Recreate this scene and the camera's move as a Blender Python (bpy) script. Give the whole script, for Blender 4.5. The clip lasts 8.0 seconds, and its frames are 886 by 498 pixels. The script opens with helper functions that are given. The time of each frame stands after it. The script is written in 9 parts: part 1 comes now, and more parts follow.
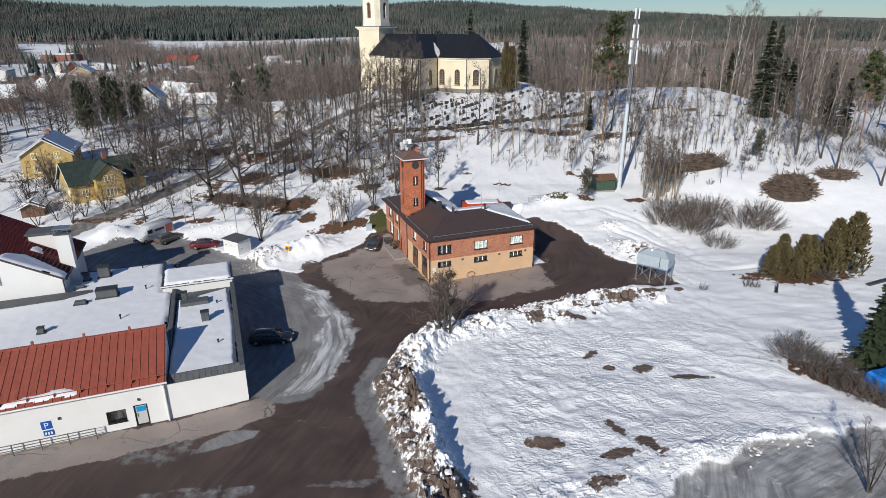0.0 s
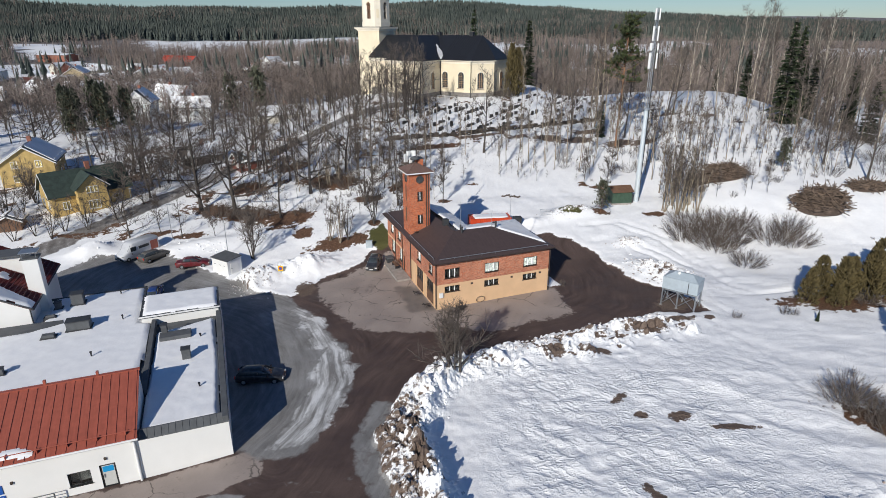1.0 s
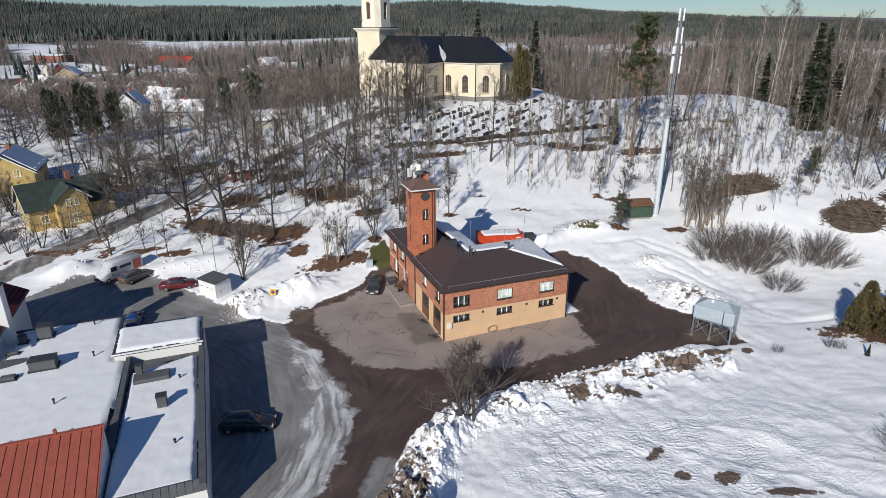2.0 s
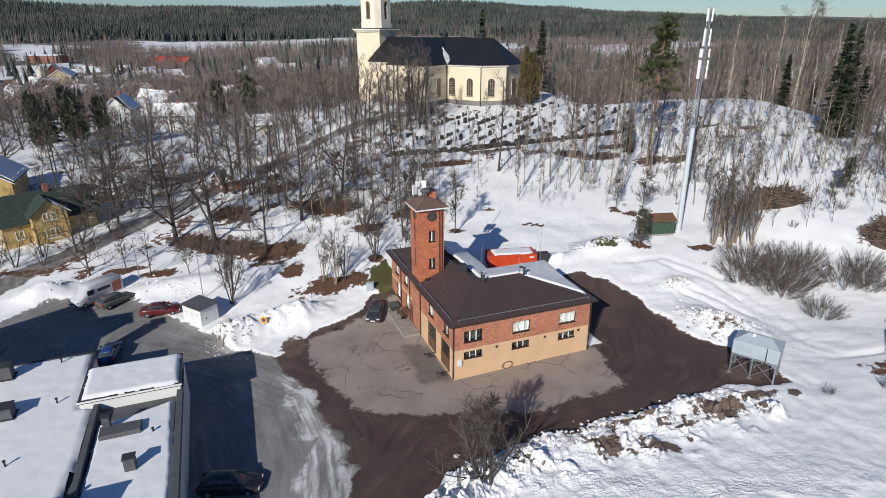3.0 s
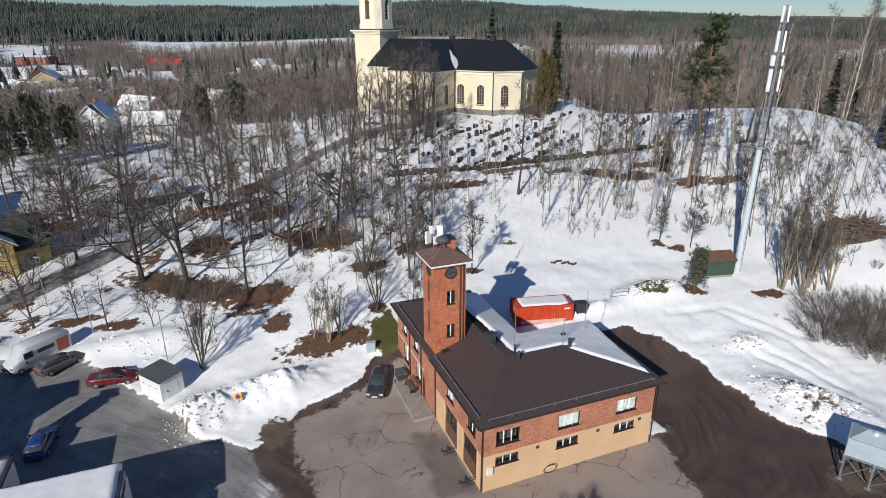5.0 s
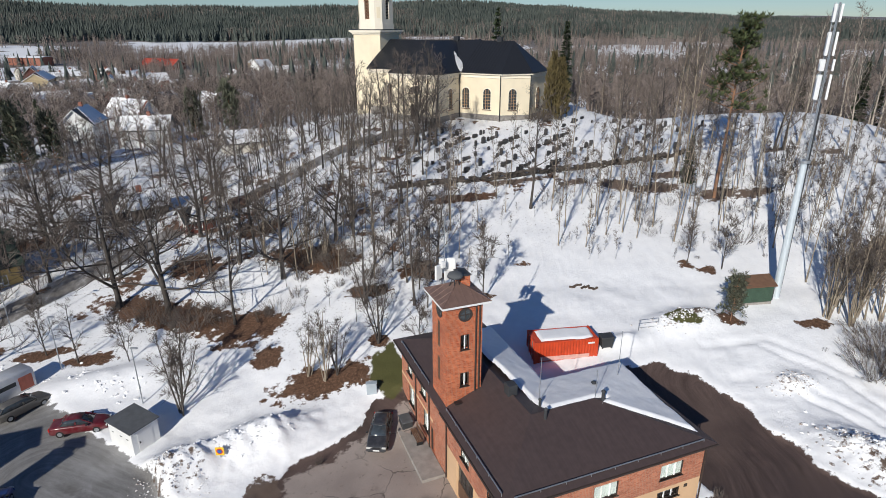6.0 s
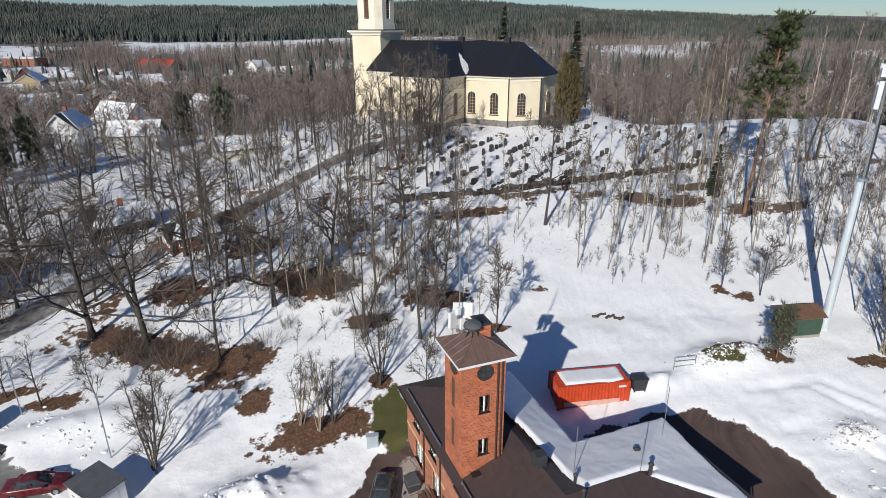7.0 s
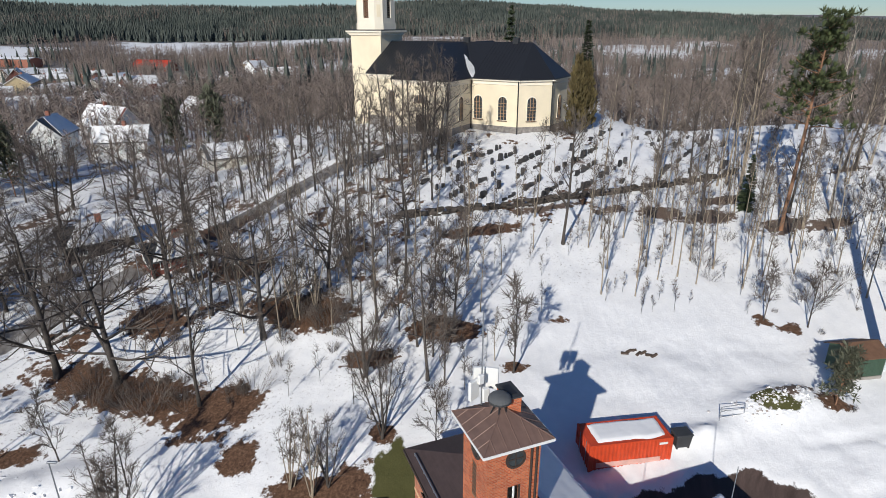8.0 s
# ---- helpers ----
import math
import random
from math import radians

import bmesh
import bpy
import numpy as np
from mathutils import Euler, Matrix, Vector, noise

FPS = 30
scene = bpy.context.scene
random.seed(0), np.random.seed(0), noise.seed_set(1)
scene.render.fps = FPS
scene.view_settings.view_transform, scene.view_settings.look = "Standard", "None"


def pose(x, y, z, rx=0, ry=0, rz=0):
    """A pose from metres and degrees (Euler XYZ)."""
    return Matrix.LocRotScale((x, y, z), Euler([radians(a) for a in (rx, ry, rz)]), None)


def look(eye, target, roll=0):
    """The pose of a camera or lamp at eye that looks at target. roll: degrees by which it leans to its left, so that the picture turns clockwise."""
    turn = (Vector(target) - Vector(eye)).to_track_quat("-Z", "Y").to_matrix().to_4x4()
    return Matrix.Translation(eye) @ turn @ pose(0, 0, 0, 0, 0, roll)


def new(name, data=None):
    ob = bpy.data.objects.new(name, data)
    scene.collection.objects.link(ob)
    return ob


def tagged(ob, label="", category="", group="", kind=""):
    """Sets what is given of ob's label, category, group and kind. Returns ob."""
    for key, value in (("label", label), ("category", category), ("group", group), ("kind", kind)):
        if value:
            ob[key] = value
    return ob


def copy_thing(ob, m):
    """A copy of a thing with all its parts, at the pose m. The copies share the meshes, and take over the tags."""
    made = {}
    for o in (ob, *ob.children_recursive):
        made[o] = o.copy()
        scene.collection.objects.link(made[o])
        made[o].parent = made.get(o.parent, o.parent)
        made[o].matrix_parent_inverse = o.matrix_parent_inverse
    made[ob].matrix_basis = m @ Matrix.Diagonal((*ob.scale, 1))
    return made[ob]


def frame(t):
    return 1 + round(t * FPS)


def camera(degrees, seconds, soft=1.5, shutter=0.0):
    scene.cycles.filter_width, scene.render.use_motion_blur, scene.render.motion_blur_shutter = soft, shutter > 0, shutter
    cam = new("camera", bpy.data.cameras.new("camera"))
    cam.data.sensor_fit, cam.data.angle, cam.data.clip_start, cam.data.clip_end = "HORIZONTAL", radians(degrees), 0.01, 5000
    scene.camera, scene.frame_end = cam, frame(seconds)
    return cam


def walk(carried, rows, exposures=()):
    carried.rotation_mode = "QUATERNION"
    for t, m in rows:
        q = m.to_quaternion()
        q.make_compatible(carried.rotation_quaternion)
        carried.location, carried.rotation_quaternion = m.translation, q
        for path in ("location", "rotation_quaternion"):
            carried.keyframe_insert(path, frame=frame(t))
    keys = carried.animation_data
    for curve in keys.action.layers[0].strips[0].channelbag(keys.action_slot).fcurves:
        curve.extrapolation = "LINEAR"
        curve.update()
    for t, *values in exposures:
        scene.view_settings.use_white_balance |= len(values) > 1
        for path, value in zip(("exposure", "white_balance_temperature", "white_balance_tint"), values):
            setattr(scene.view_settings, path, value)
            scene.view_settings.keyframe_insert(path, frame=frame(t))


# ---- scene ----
# ==== camera: a drone flying level and straight, looking down by about twenty degrees ====
cam = camera(73.6, 8.0, soft=0.45)
# seconds, eye x, y, z, yaw, pitch, roll
ROWS = [
    (0.0, -0.328, -1.523, 31.475, 0.338, -20.691, -0.067),
    (1.0, -1.337, 5.615, 31.695, 0.259, -20.700, -0.047),
    (2.0, -2.329, 12.768, 31.879, 0.185, -20.710, -0.037),
    (3.0, -3.302, 19.938, 32.026, 0.115, -20.719, -0.036),
    (4.0, -4.258, 27.122, 32.137, 0.049, -20.728, -0.044),
    (5.0, -5.196, 34.322, 32.211, -0.011, -20.737, -0.062),
    (6.0, -6.116, 41.538, 32.249, -0.067, -20.745, -0.090),
    (7.0, -7.018, 48.769, 32.250, -0.119, -20.754, -0.127),
    (8.0, -7.902, 56.016, 32.214, -0.165, -20.763, -0.173),
]


def heading(yaw, pitch):
    a, b = radians(yaw), radians(pitch)
    return Vector((-math.sin(a) * math.cos(b), math.cos(a) * math.cos(b), math.sin(b)))


walk(cam, [(t, look((x, y, z), Vector((x, y, z)) + heading(yaw, pitch), roll)) for t, x, y, z, yaw, pitch, roll in ROWS])

# ==== world, sun, exposure ====
SUN_DIR = Vector((-0.40, -0.917, 0.505)).normalized()   # from the ground towards the sun
world = bpy.data.worlds.new("world")
scene.world = world
world.use_nodes = True
wn = world.node_tree.nodes
wl = world.node_tree.links
sky = wn.new("ShaderNodeTexSky")
sky.sky_type = "NISHITA"
sky.sun_disc = False
sky.sun_elevation = math.asin(SUN_DIR.z)
sky.sun_rotation = math.atan2(SUN_DIR.x, SUN_DIR.y)
sky.air_density, sky.dust_density, sky.ozone_density = 1.1, 0.0, 4.0
sky.altitude = 400.0
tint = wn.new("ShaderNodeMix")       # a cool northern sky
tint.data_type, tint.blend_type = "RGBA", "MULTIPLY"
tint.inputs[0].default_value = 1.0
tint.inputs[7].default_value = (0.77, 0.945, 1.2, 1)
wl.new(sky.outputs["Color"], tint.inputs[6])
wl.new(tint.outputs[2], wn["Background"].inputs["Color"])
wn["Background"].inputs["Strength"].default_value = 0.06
sun_data = bpy.data.lights.new("sun", "SUN")
sun_data.energy = 4.1
sun_data.angle = radians(0.53)
sun_data.color = (1.0, 0.962, 0.885)
sun_ob = new("sun", sun_data)
sun_ob.matrix_world = look(SUN_DIR * 200, (0, 0, 0))
scene.view_settings.exposure = 0.0

# ==== small helpers ====
rnd = random.Random(7)


def ss(a, b, x):
    t = np.clip((np.asarray(x, float) - a) / (b - a), 0, 1)
    return t * t * (3 - 2 * t)


def lattice(ix, iy, seed):
    n = (ix.astype(np.int64) * 374761393 + iy.astype(np.int64) * 668265263 + seed * 974711) & 0x7FFFFFFF
    n = ((n ^ (n >> 13)) * 1274126177) & 0x7FFFFFFF
    return ((n ^ (n >> 16)) & 0xFFFF) / 65535.0


def vnoise(x, y, size, seed=0):
    """Smooth value noise, 0 to 1, with cells of that size."""
    x, y = np.asarray(x, float) / size, np.asarray(y, float) / size
    ix, iy = np.floor(x), np.floor(y)
    fx, fy = x - ix, y - iy
    fx, fy = fx * fx * (3 - 2 * fx), fy * fy * (3 - 2 * fy)
    a, b = lattice(ix, iy, seed), lattice(ix + 1, iy, seed)
    c, d = lattice(ix, iy + 1, seed), lattice(ix + 1, iy + 1, seed)
    return (a * (1 - fx) + b * fx) * (1 - fy) + (c * (1 - fx) + d * fx) * fy


def fbm(x, y, size, octaves=4, seed=0):
    total, amp, norm = 0, 1.0, 0
    for k in range(octaves):
        total = total + amp * vnoise(x, y, size / 2 ** k, seed + 17 * k)
        norm += amp
        amp *= 0.5
    return total / norm


def cells(x, y, size, seed):
    """Broken blocks: a value of its own, 0 to 1, for each cell of an uneven mosaic."""
    x, y = np.asarray(x, float) / size, np.asarray(y, float) / size
    ix, iy = np.floor(x), np.floor(y)
    best, value = np.full(x.shape, 1e9), np.zeros(x.shape)
    for ox in (-1, 0, 1):
        for oy in (-1, 0, 1):
            cx, cy = ix + ox, iy + oy
            d = (x - cx - lattice(cx, cy, seed)) ** 2 + (y - cy - lattice(cx, cy, seed + 5)) ** 2
            near = d < best
            value = np.where(near, lattice(cx, cy, seed + 9) - 0.5 * d, value)
            best = np.where(near, d, best)
    return value


def crags(x, y, seed):
    """Rubble of blocks inside blocks, about 0 to 1."""
    wx, wy = x + 0.5 * (fbm(x, y, 0.7, 2, seed + 1) - 0.5), y + 0.5 * (fbm(x, y, 0.7, 2, seed + 2) - 0.5)
    return 0.5 * cells(wx, wy, 1.3, seed) + 0.3 * cells(wx, wy, 0.62, seed + 20) + 0.2 * cells(wx, wy, 0.33, seed + 40)


def inside(poly, x, y):
    """Signed distance to a polygon, positive inside."""
    x, y = np.asarray(x, float), np.asarray(y, float)
    best = np.full(x.shape, 1e9)
    odd = np.zeros(x.shape, bool)
    for (x0, y0), (x1, y1) in zip(poly, poly[1:] + poly[:1]):
        ex, ey = x1 - x0, y1 - y0
        t = np.clip(((x - x0) * ex + (y - y0) * ey) / (ex * ex + ey * ey), 0, 1)
        best = np.minimum(best, np.hypot(x - x0 - t * ex, y - y0 - t * ey))
        if y0 != y1:
            odd ^= ((y0 > y) != (y1 > y)) & (x < (x1 - x0) * (y - y0) / (y1 - y0) + x0)
    return np.where(odd, best, -best)


def along(line, x, y):
    """Distance to an open line."""
    x, y = np.asarray(x, float), np.asarray(y, float)
    best = np.full(x.shape, 1e9)
    for (x0, y0), (x1, y1) in zip(line, line[1:]):
        ex, ey = x1 - x0, y1 - y0
        t = np.clip(((x - x0) * ex + (y - y0) * ey) / (ex * ex + ey * ey), 0, 1)
        best = np.minimum(best, np.hypot(x - x0 - t * ex, y - y0 - t * ey))
    return best


def part(name, bm, material, parent, label=""):
    """Links a bmesh as one mesh object under a thing or under a part."""
    data = bpy.data.meshes.new(name)
    bm.to_mesh(data)
    bm.free()
    if material is not None:
        data.materials.append(material)
    ob = new(name, data)
    ob.parent = parent
    if label:
        ob["label"] = label
    return ob


def thing(name, m, label, category, group="", kind=""):
    ob = new(name)
    ob.empty_display_size = 0.3
    ob.matrix_basis = m
    return tagged(ob, label, category, group, kind)


def box(bm, x0, x1, y0, y1, z0, z1, bevel=0.0):
    m = Matrix.Translation(((x0 + x1) / 2, (y0 + y1) / 2, (z0 + z1) / 2)) @ Matrix.Diagonal((x1 - x0, y1 - y0, z1 - z0, 1))
    made = bmesh.ops.create_cube(bm, size=1, matrix=m)
    if bevel:
        edges = list({e for v in made["verts"] for e in v.link_edges})
        bmesh.ops.bevel(bm, geom=edges, offset=bevel, segments=1, affect="EDGES", profile=0.5)
    return bm


def boxed(x0, x1, y0, y1, z0, z1, bevel=0.0):
    return box(bmesh.new(), x0, x1, y0, y1, z0, z1, bevel)


def tube(bm, p, q, r0, r1=None, n=8, caps=True):
    p, q = Vector(p), Vector(q)
    r1 = r0 if r1 is None else r1
    turn = (q - p).to_track_quat("Z", "Y").to_matrix().to_4x4()
    bmesh.ops.create_cone(bm, cap_ends=caps, segments=n, radius1=r0, radius2=r1, depth=(q - p).length, matrix=Matrix.Translation((p + q) / 2) @ turn)
    return bm


def tubed(p, q, r0, r1=None, n=8):
    return tube(bmesh.new(), p, q, r0, r1, n)


def poly(bm, *points):
    return bm.faces.new([bm.verts.new(p) for p in points])


def prism(points, z0, z1):
    """An upright prism over a plan outline."""
    bm = bmesh.new()
    low = [bm.verts.new((x, y, z0)) for x, y in points]
    high = [bm.verts.new((x, y, z1)) for x, y in points]
    n = len(points)
    for i in range(n):
        bm.faces.new((low[i], low[(i + 1) % n], high[(i + 1) % n], high[i]))
    bm.faces.new(high)
    bm.faces.new(low[::-1])
    bmesh.ops.recalc_face_normals(bm, faces=bm.faces)
    return bm


def slab(bm, points, thick):
    """A sheet of that thickness below the given points, in order round its outline."""
    top = [bm.verts.new(p) for p in points]
    low = [bm.verts.new(Vector(p) - Vector((0, 0, thick))) for p in points]
    n = len(points)
    bm.faces.new(top)
    bm.faces.new(low[::-1])
    for i in range(n):
        bm.faces.new((top[i], low[i], low[(i + 1) % n], top[(i + 1) % n]))
    bmesh.ops.recalc_face_normals(bm, faces=bm.faces)
    return bm


def facade(bm, a, b, z0, z1, holes, deep=0.2):
    """A wall from a to b (plan), whose outside lies on the right hand of a to b, with holes (u0, u1, z0, z1) that go through it."""
    a, b = Vector((*a, 0)), Vector((*b, 0))
    along_wall = (b - a).normalized()
    inward = Vector((-along_wall.y, along_wall.x, 0))
    us = sorted({0.0, (b - a).length, *[h[0] for h in holes], *[h[1] for h in holes]})
    zs = sorted({z0, z1, *[h[2] for h in holes], *[h[3] for h in holes]})

    def at(u, z, d=0.0):
        return bm.verts.new(a + along_wall * u + inward * d + Vector((0, 0, z)))

    for u0, u1 in zip(us, us[1:]):
        for w0, w1 in zip(zs, zs[1:]):
            mid_u, mid_z = (u0 + u1) / 2, (w0 + w1) / 2
            if any(h[0] < mid_u < h[1] and h[2] < mid_z < h[3] for h in holes):
                continue
            bm.faces.new((at(u0, w0), at(u1, w0), at(u1, w1), at(u0, w1)))
            bm.faces.new((at(u0, w0, deep), at(u0, w1, deep), at(u1, w1, deep), at(u1, w0, deep)))
    for h in holes:
        corners = [(h[0], h[2]), (h[1], h[2]), (h[1], h[3]), (h[0], h[3])]
        for (u0, w0), (u1, w1) in zip(corners, corners[1:] + corners[:1]):
            bm.faces.new((at(u0, w0), at(u0, w0, deep), at(u1, w1, deep), at(u1, w1)))
    return bm


def on_wall(a, b, u, z, d=0.0):
    """The pose of a fitting on the wall from a to b: x along it, y inwards, z up."""
    a, b = Vector((*a, 0)), Vector((*b, 0))
    angle = math.degrees(math.atan2(b.y - a.y, b.x - a.x))
    spot = a + (b - a).normalized() * u
    return pose(spot.x, spot.y, z, 0, 0, angle) @ pose(0, d, 0)

# ==== materials ====
def shader(name):
    m = bpy.data.materials.new(name)
    m.use_nodes = True
    return m, m.node_tree.nodes, m.node_tree.links, m.node_tree.nodes["Principled BSDF"]


def ramp(nodes, links, fac, stops):
    r = nodes.new("ShaderNodeValToRGB")
    while len(r.color_ramp.elements) < len(stops):
        r.color_ramp.elements.new(0.5)
    for e, (p, c) in zip(r.color_ramp.elements, stops):
        e.position = p
        e.color = (*c, 1) if len(c) == 3 else c
    links.new(fac, r.inputs["Fac"])
    return r.outputs["Color"]


def noise_of(nodes, links, coords, scale, detail=4, rough=0.55, stretch=None):
    n = nodes.new("ShaderNodeTexNoise")
    n.inputs["Scale"].default_value = scale
    n.inputs["Detail"].default_value = detail
    n.inputs["Roughness"].default_value = rough
    if stretch:
        mp = nodes.new("ShaderNodeMapping")
        mp.inputs["Scale"].default_value = stretch
        links.new(coords, mp.inputs["Vector"])
        coords = mp.outputs["Vector"]
    links.new(coords, n.inputs["Vector"])
    return n.outputs["Fac"]


def mixed(nodes, links, fac, a, b, kind="MIX"):
    mx = nodes.new("ShaderNodeMix")
    mx.data_type = "RGBA"
    mx.blend_type = kind
    for spot, value in ((0, fac), (6, a), (7, b)):
        if isinstance(value, bpy.types.NodeSocket):
            links.new(value, mx.inputs[spot])
        elif spot == 0:
            mx.inputs[0].default_value = value
        else:
            mx.inputs[spot].default_value = (*value, 1)
    return mx.outputs[2]


def math_of(nodes, links, op, a, b=0.0, clamp=False):
    n = nodes.new("ShaderNodeMath")
    n.operation = op
    n.use_clamp = clamp
    for spot, value in ((0, a), (1, b)):
        if isinstance(value, bpy.types.NodeSocket):
            links.new(value, n.inputs[spot])
        else:
            n.inputs[spot].default_value = value
    return n.outputs[0]


def bump_of(nodes, links, height, strength, distance, bsdf):
    b = nodes.new("ShaderNodeBump")
    b.inputs["Strength"].default_value = strength
    b.inputs["Distance"].default_value = distance
    links.new(height, b.inputs["Height"])
    links.new(b.outputs["Normal"], bsdf.inputs["Normal"])


def plain(name, colour, rough=0.7, metal=0.0, vary=0.18, scale=1.5, fine=25.0, bump=0.15, per_object=0.0, spec=0.5):
    """A worn surface: two scales of variation round one colour."""
    m, n, l, bsdf = shader(name)
    co = n.new("ShaderNodeTexCoord").outputs["Object"]
    big, small = noise_of(n, l, co, scale), noise_of(n, l, co, fine, 3)
    dark = tuple(c * (1 - vary * 1.4) for c in colour)
    light = tuple(min(1, c * (1 + vary)) for c in colour)
    base = ramp(n, l, big, [(0.3, dark), (0.7, light)])
    base = mixed(n, l, 0.25, base, ramp(n, l, small, [(0.3, dark), (0.7, light)]))
    if per_object:
        info = n.new("ShaderNodeObjectInfo").outputs["Random"]
        base = mixed(n, l, 1.0, base, ramp(n, l, info, [(0.0, (1 - per_object,) * 3), (1.0, (1 + per_object,) * 3)]), "MULTIPLY")
    l.new(base, bsdf.inputs["Base Color"])
    bsdf.inputs["Roughness"].default_value = rough
    bsdf.inputs["Metallic"].default_value = metal
    bsdf.inputs["Specular IOR Level"].default_value = spec
    if bump:
        bump_of(n, l, small, bump, 0.02, bsdf)
    return m


def bricks(name, one, two, mortar):
    m, n, l, bsdf = shader(name)
    co = n.new("ShaderNodeTexCoord").outputs["Object"]
    sep = n.new("ShaderNodeSeparateXYZ")
    l.new(co, sep.inputs[0])
    flat = n.new("ShaderNodeCombineXYZ")
    l.new(math_of(n, l, "ADD", sep.outputs["X"], sep.outputs["Y"]), flat.inputs["X"])
    l.new(sep.outputs["Z"], flat.inputs["Y"])
    bt = n.new("ShaderNodeTexBrick")
    l.new(flat.outputs[0], bt.inputs["Vector"])
    bt.inputs["Scale"].default_value = 1.0
    bt.inputs["Brick Width"].default_value = 0.28
    bt.inputs["Row Height"].default_value = 0.086
    bt.inputs["Mortar Size"].default_value = 0.009
    bt.inputs["Mortar Smooth"].default_value = 0.2
    bt.inputs["Bias"].default_value = -0.1
    bt.inputs["Color1"].default_value = (*one, 1)
    bt.inputs["Color2"].default_value = (*two, 1)
    bt.inputs["Mortar"].default_value = (*mortar, 1)
    big = noise_of(n, l, co, 0.7)
    base = mixed(n, l, 1.0, bt.outputs["Color"], ramp(n, l, big, [(0.3, (0.82, 0.8, 0.8)), (0.7, (1.12, 1.1, 1.08))]), "MULTIPLY")
    small = noise_of(n, l, co, 30.0, 3)
    base = mixed(n, l, 0.5, base, ramp(n, l, small, [(0.3, (0.75, 0.72, 0.7)), (0.7, (1.15, 1.12, 1.1))]), "MULTIPLY")
    l.new(base, bsdf.inputs["Base Color"])
    bsdf.inputs["Roughness"].default_value = 0.85
    bump_of(n, l, bt.outputs["Fac"], -0.5, 0.01, bsdf)
    return m


def snow_material(name, dirty=False):
    m, n, l, bsdf = shader(name)
    co = n.new("ShaderNodeTexCoord").outputs["Object"]
    grain, lumps = noise_of(n, l, co, 9.0, 5, 0.65), noise_of(n, l, co, 1.1, 5)
    base = ramp(n, l, lumps, [(0.3, (0.85, 0.85, 0.855)), (0.65, (0.91, 0.908, 0.905))])
    if dirty:
        spots = noise_of(n, l, co, 2.2, 6, 0.7)
        base = mixed(n, l, ramp(n, l, spots, [(0.40, (0, 0, 0)), (0.62, (1, 1, 1))]), base, (0.24, 0.185, 0.15))
    l.new(base, bsdf.inputs["Base Color"])
    bsdf.inputs["Roughness"].default_value = 0.6
    bsdf.inputs["Specular IOR Level"].default_value = 0.25
    both = math_of(n, l, "ADD", grain, math_of(n, l, "MULTIPLY", lumps, 2.0))
    bump_of(n, l, both, 0.25, 0.03, bsdf)
    return m


def seamed(name, colour, rough, metal, spacing, axis="X"):
    """Painted sheet with faint streaks running down the slope."""
    m, n, l, bsdf = shader(name)
    co = n.new("ShaderNodeTexCoord").outputs["Object"]
    streak = noise_of(n, l, co, 1.0, 4, 0.6, (6, 0.5, 0.5) if axis == "X" else (0.5, 6, 0.5))
    spots = noise_of(n, l, co, 2.5, 5)
    base = ramp(n, l, streak, [(0.3, tuple(c * 0.8 for c in colour)), (0.7, tuple(c * 1.15 for c in colour))])
    base = mixed(n, l, 0.4, base, ramp(n, l, spots, [(0.35, tuple(c * 0.78 for c in colour)), (0.65, tuple(c * 1.18 for c in colour))]))
    l.new(base, bsdf.inputs["Base Color"])
    bsdf.inputs["Roughness"].default_value = rough
    bsdf.inputs["Metallic"].default_value = metal
    bump_of(n, l, spots, 0.1, 0.02, bsdf)
    return m


def glass_material():
    m, n, l, bsdf = shader("glass")
    bsdf.inputs["Base Color"].default_value = (0.75, 0.82, 0.84, 1)
    bsdf.inputs["Roughness"].default_value = 0.03
    bsdf.inputs["Transmission Weight"].default_value = 1.0
    bsdf.inputs["IOR"].default_value = 1.45
    return m


MAT_SNOW = snow_material("snow")
MAT_DIRTY = snow_material("dirty_snow", True)
MAT_BRICK = bricks("red_brick", (0.60, 0.165, 0.065), (0.33, 0.062, 0.026), (0.42, 0.27, 0.18))
MAT_BRICK2 = bricks("pink_brick", (0.58, 0.215, 0.12), (0.36, 0.10, 0.052), (0.47, 0.33, 0.24))
MAT_PEACH = plain("peach_render", (0.70, 0.46, 0.27), 0.85, vary=0.07, scale=0.6)
MAT_WHITE = plain("white_render", (0.80, 0.79, 0.76), 0.8, vary=0.03, scale=0.5)
MAT_CREAM = plain("cream_render", (0.77, 0.67, 0.49), 0.85, vary=0.06, scale=0.4)
MAT_CREAM_PALE = plain("pale_render", (0.80, 0.73, 0.60), 0.8, vary=0.05, scale=0.5)
MAT_YELLOW = plain("yellow_boards", (0.50, 0.35, 0.13), 0.75, vary=0.16)
MAT_ROOF = seamed("brown_sheet_roof", (0.075, 0.052, 0.048), 0.55, 0.0, 0.6)
MAT_TOWER_ROOF = seamed("copper_brown_sheet", (0.20, 0.125, 0.10), 0.5, 0.2, 0.6)
MAT_BLACK_ROOF = seamed("black_sheet_roof", (0.016, 0.017, 0.02), 0.5, 0.0, 0.6, "Y")
MAT_RED_ROOF = seamed("red_sheet_roof", (0.36, 0.095, 0.060), 0.5, 0.0, 0.6)
MAT_RED_TILE = plain("glazed_red_tile", (0.17, 0.035, 0.03), 0.35, vary=0.25)
MAT_GREEN_ROOF = plain("green_roof", (0.034, 0.052, 0.042), 0.8, vary=0.3)
MAT_GREY_ROOF = plain("grey_felt", (0.10, 0.105, 0.11), 0.8)
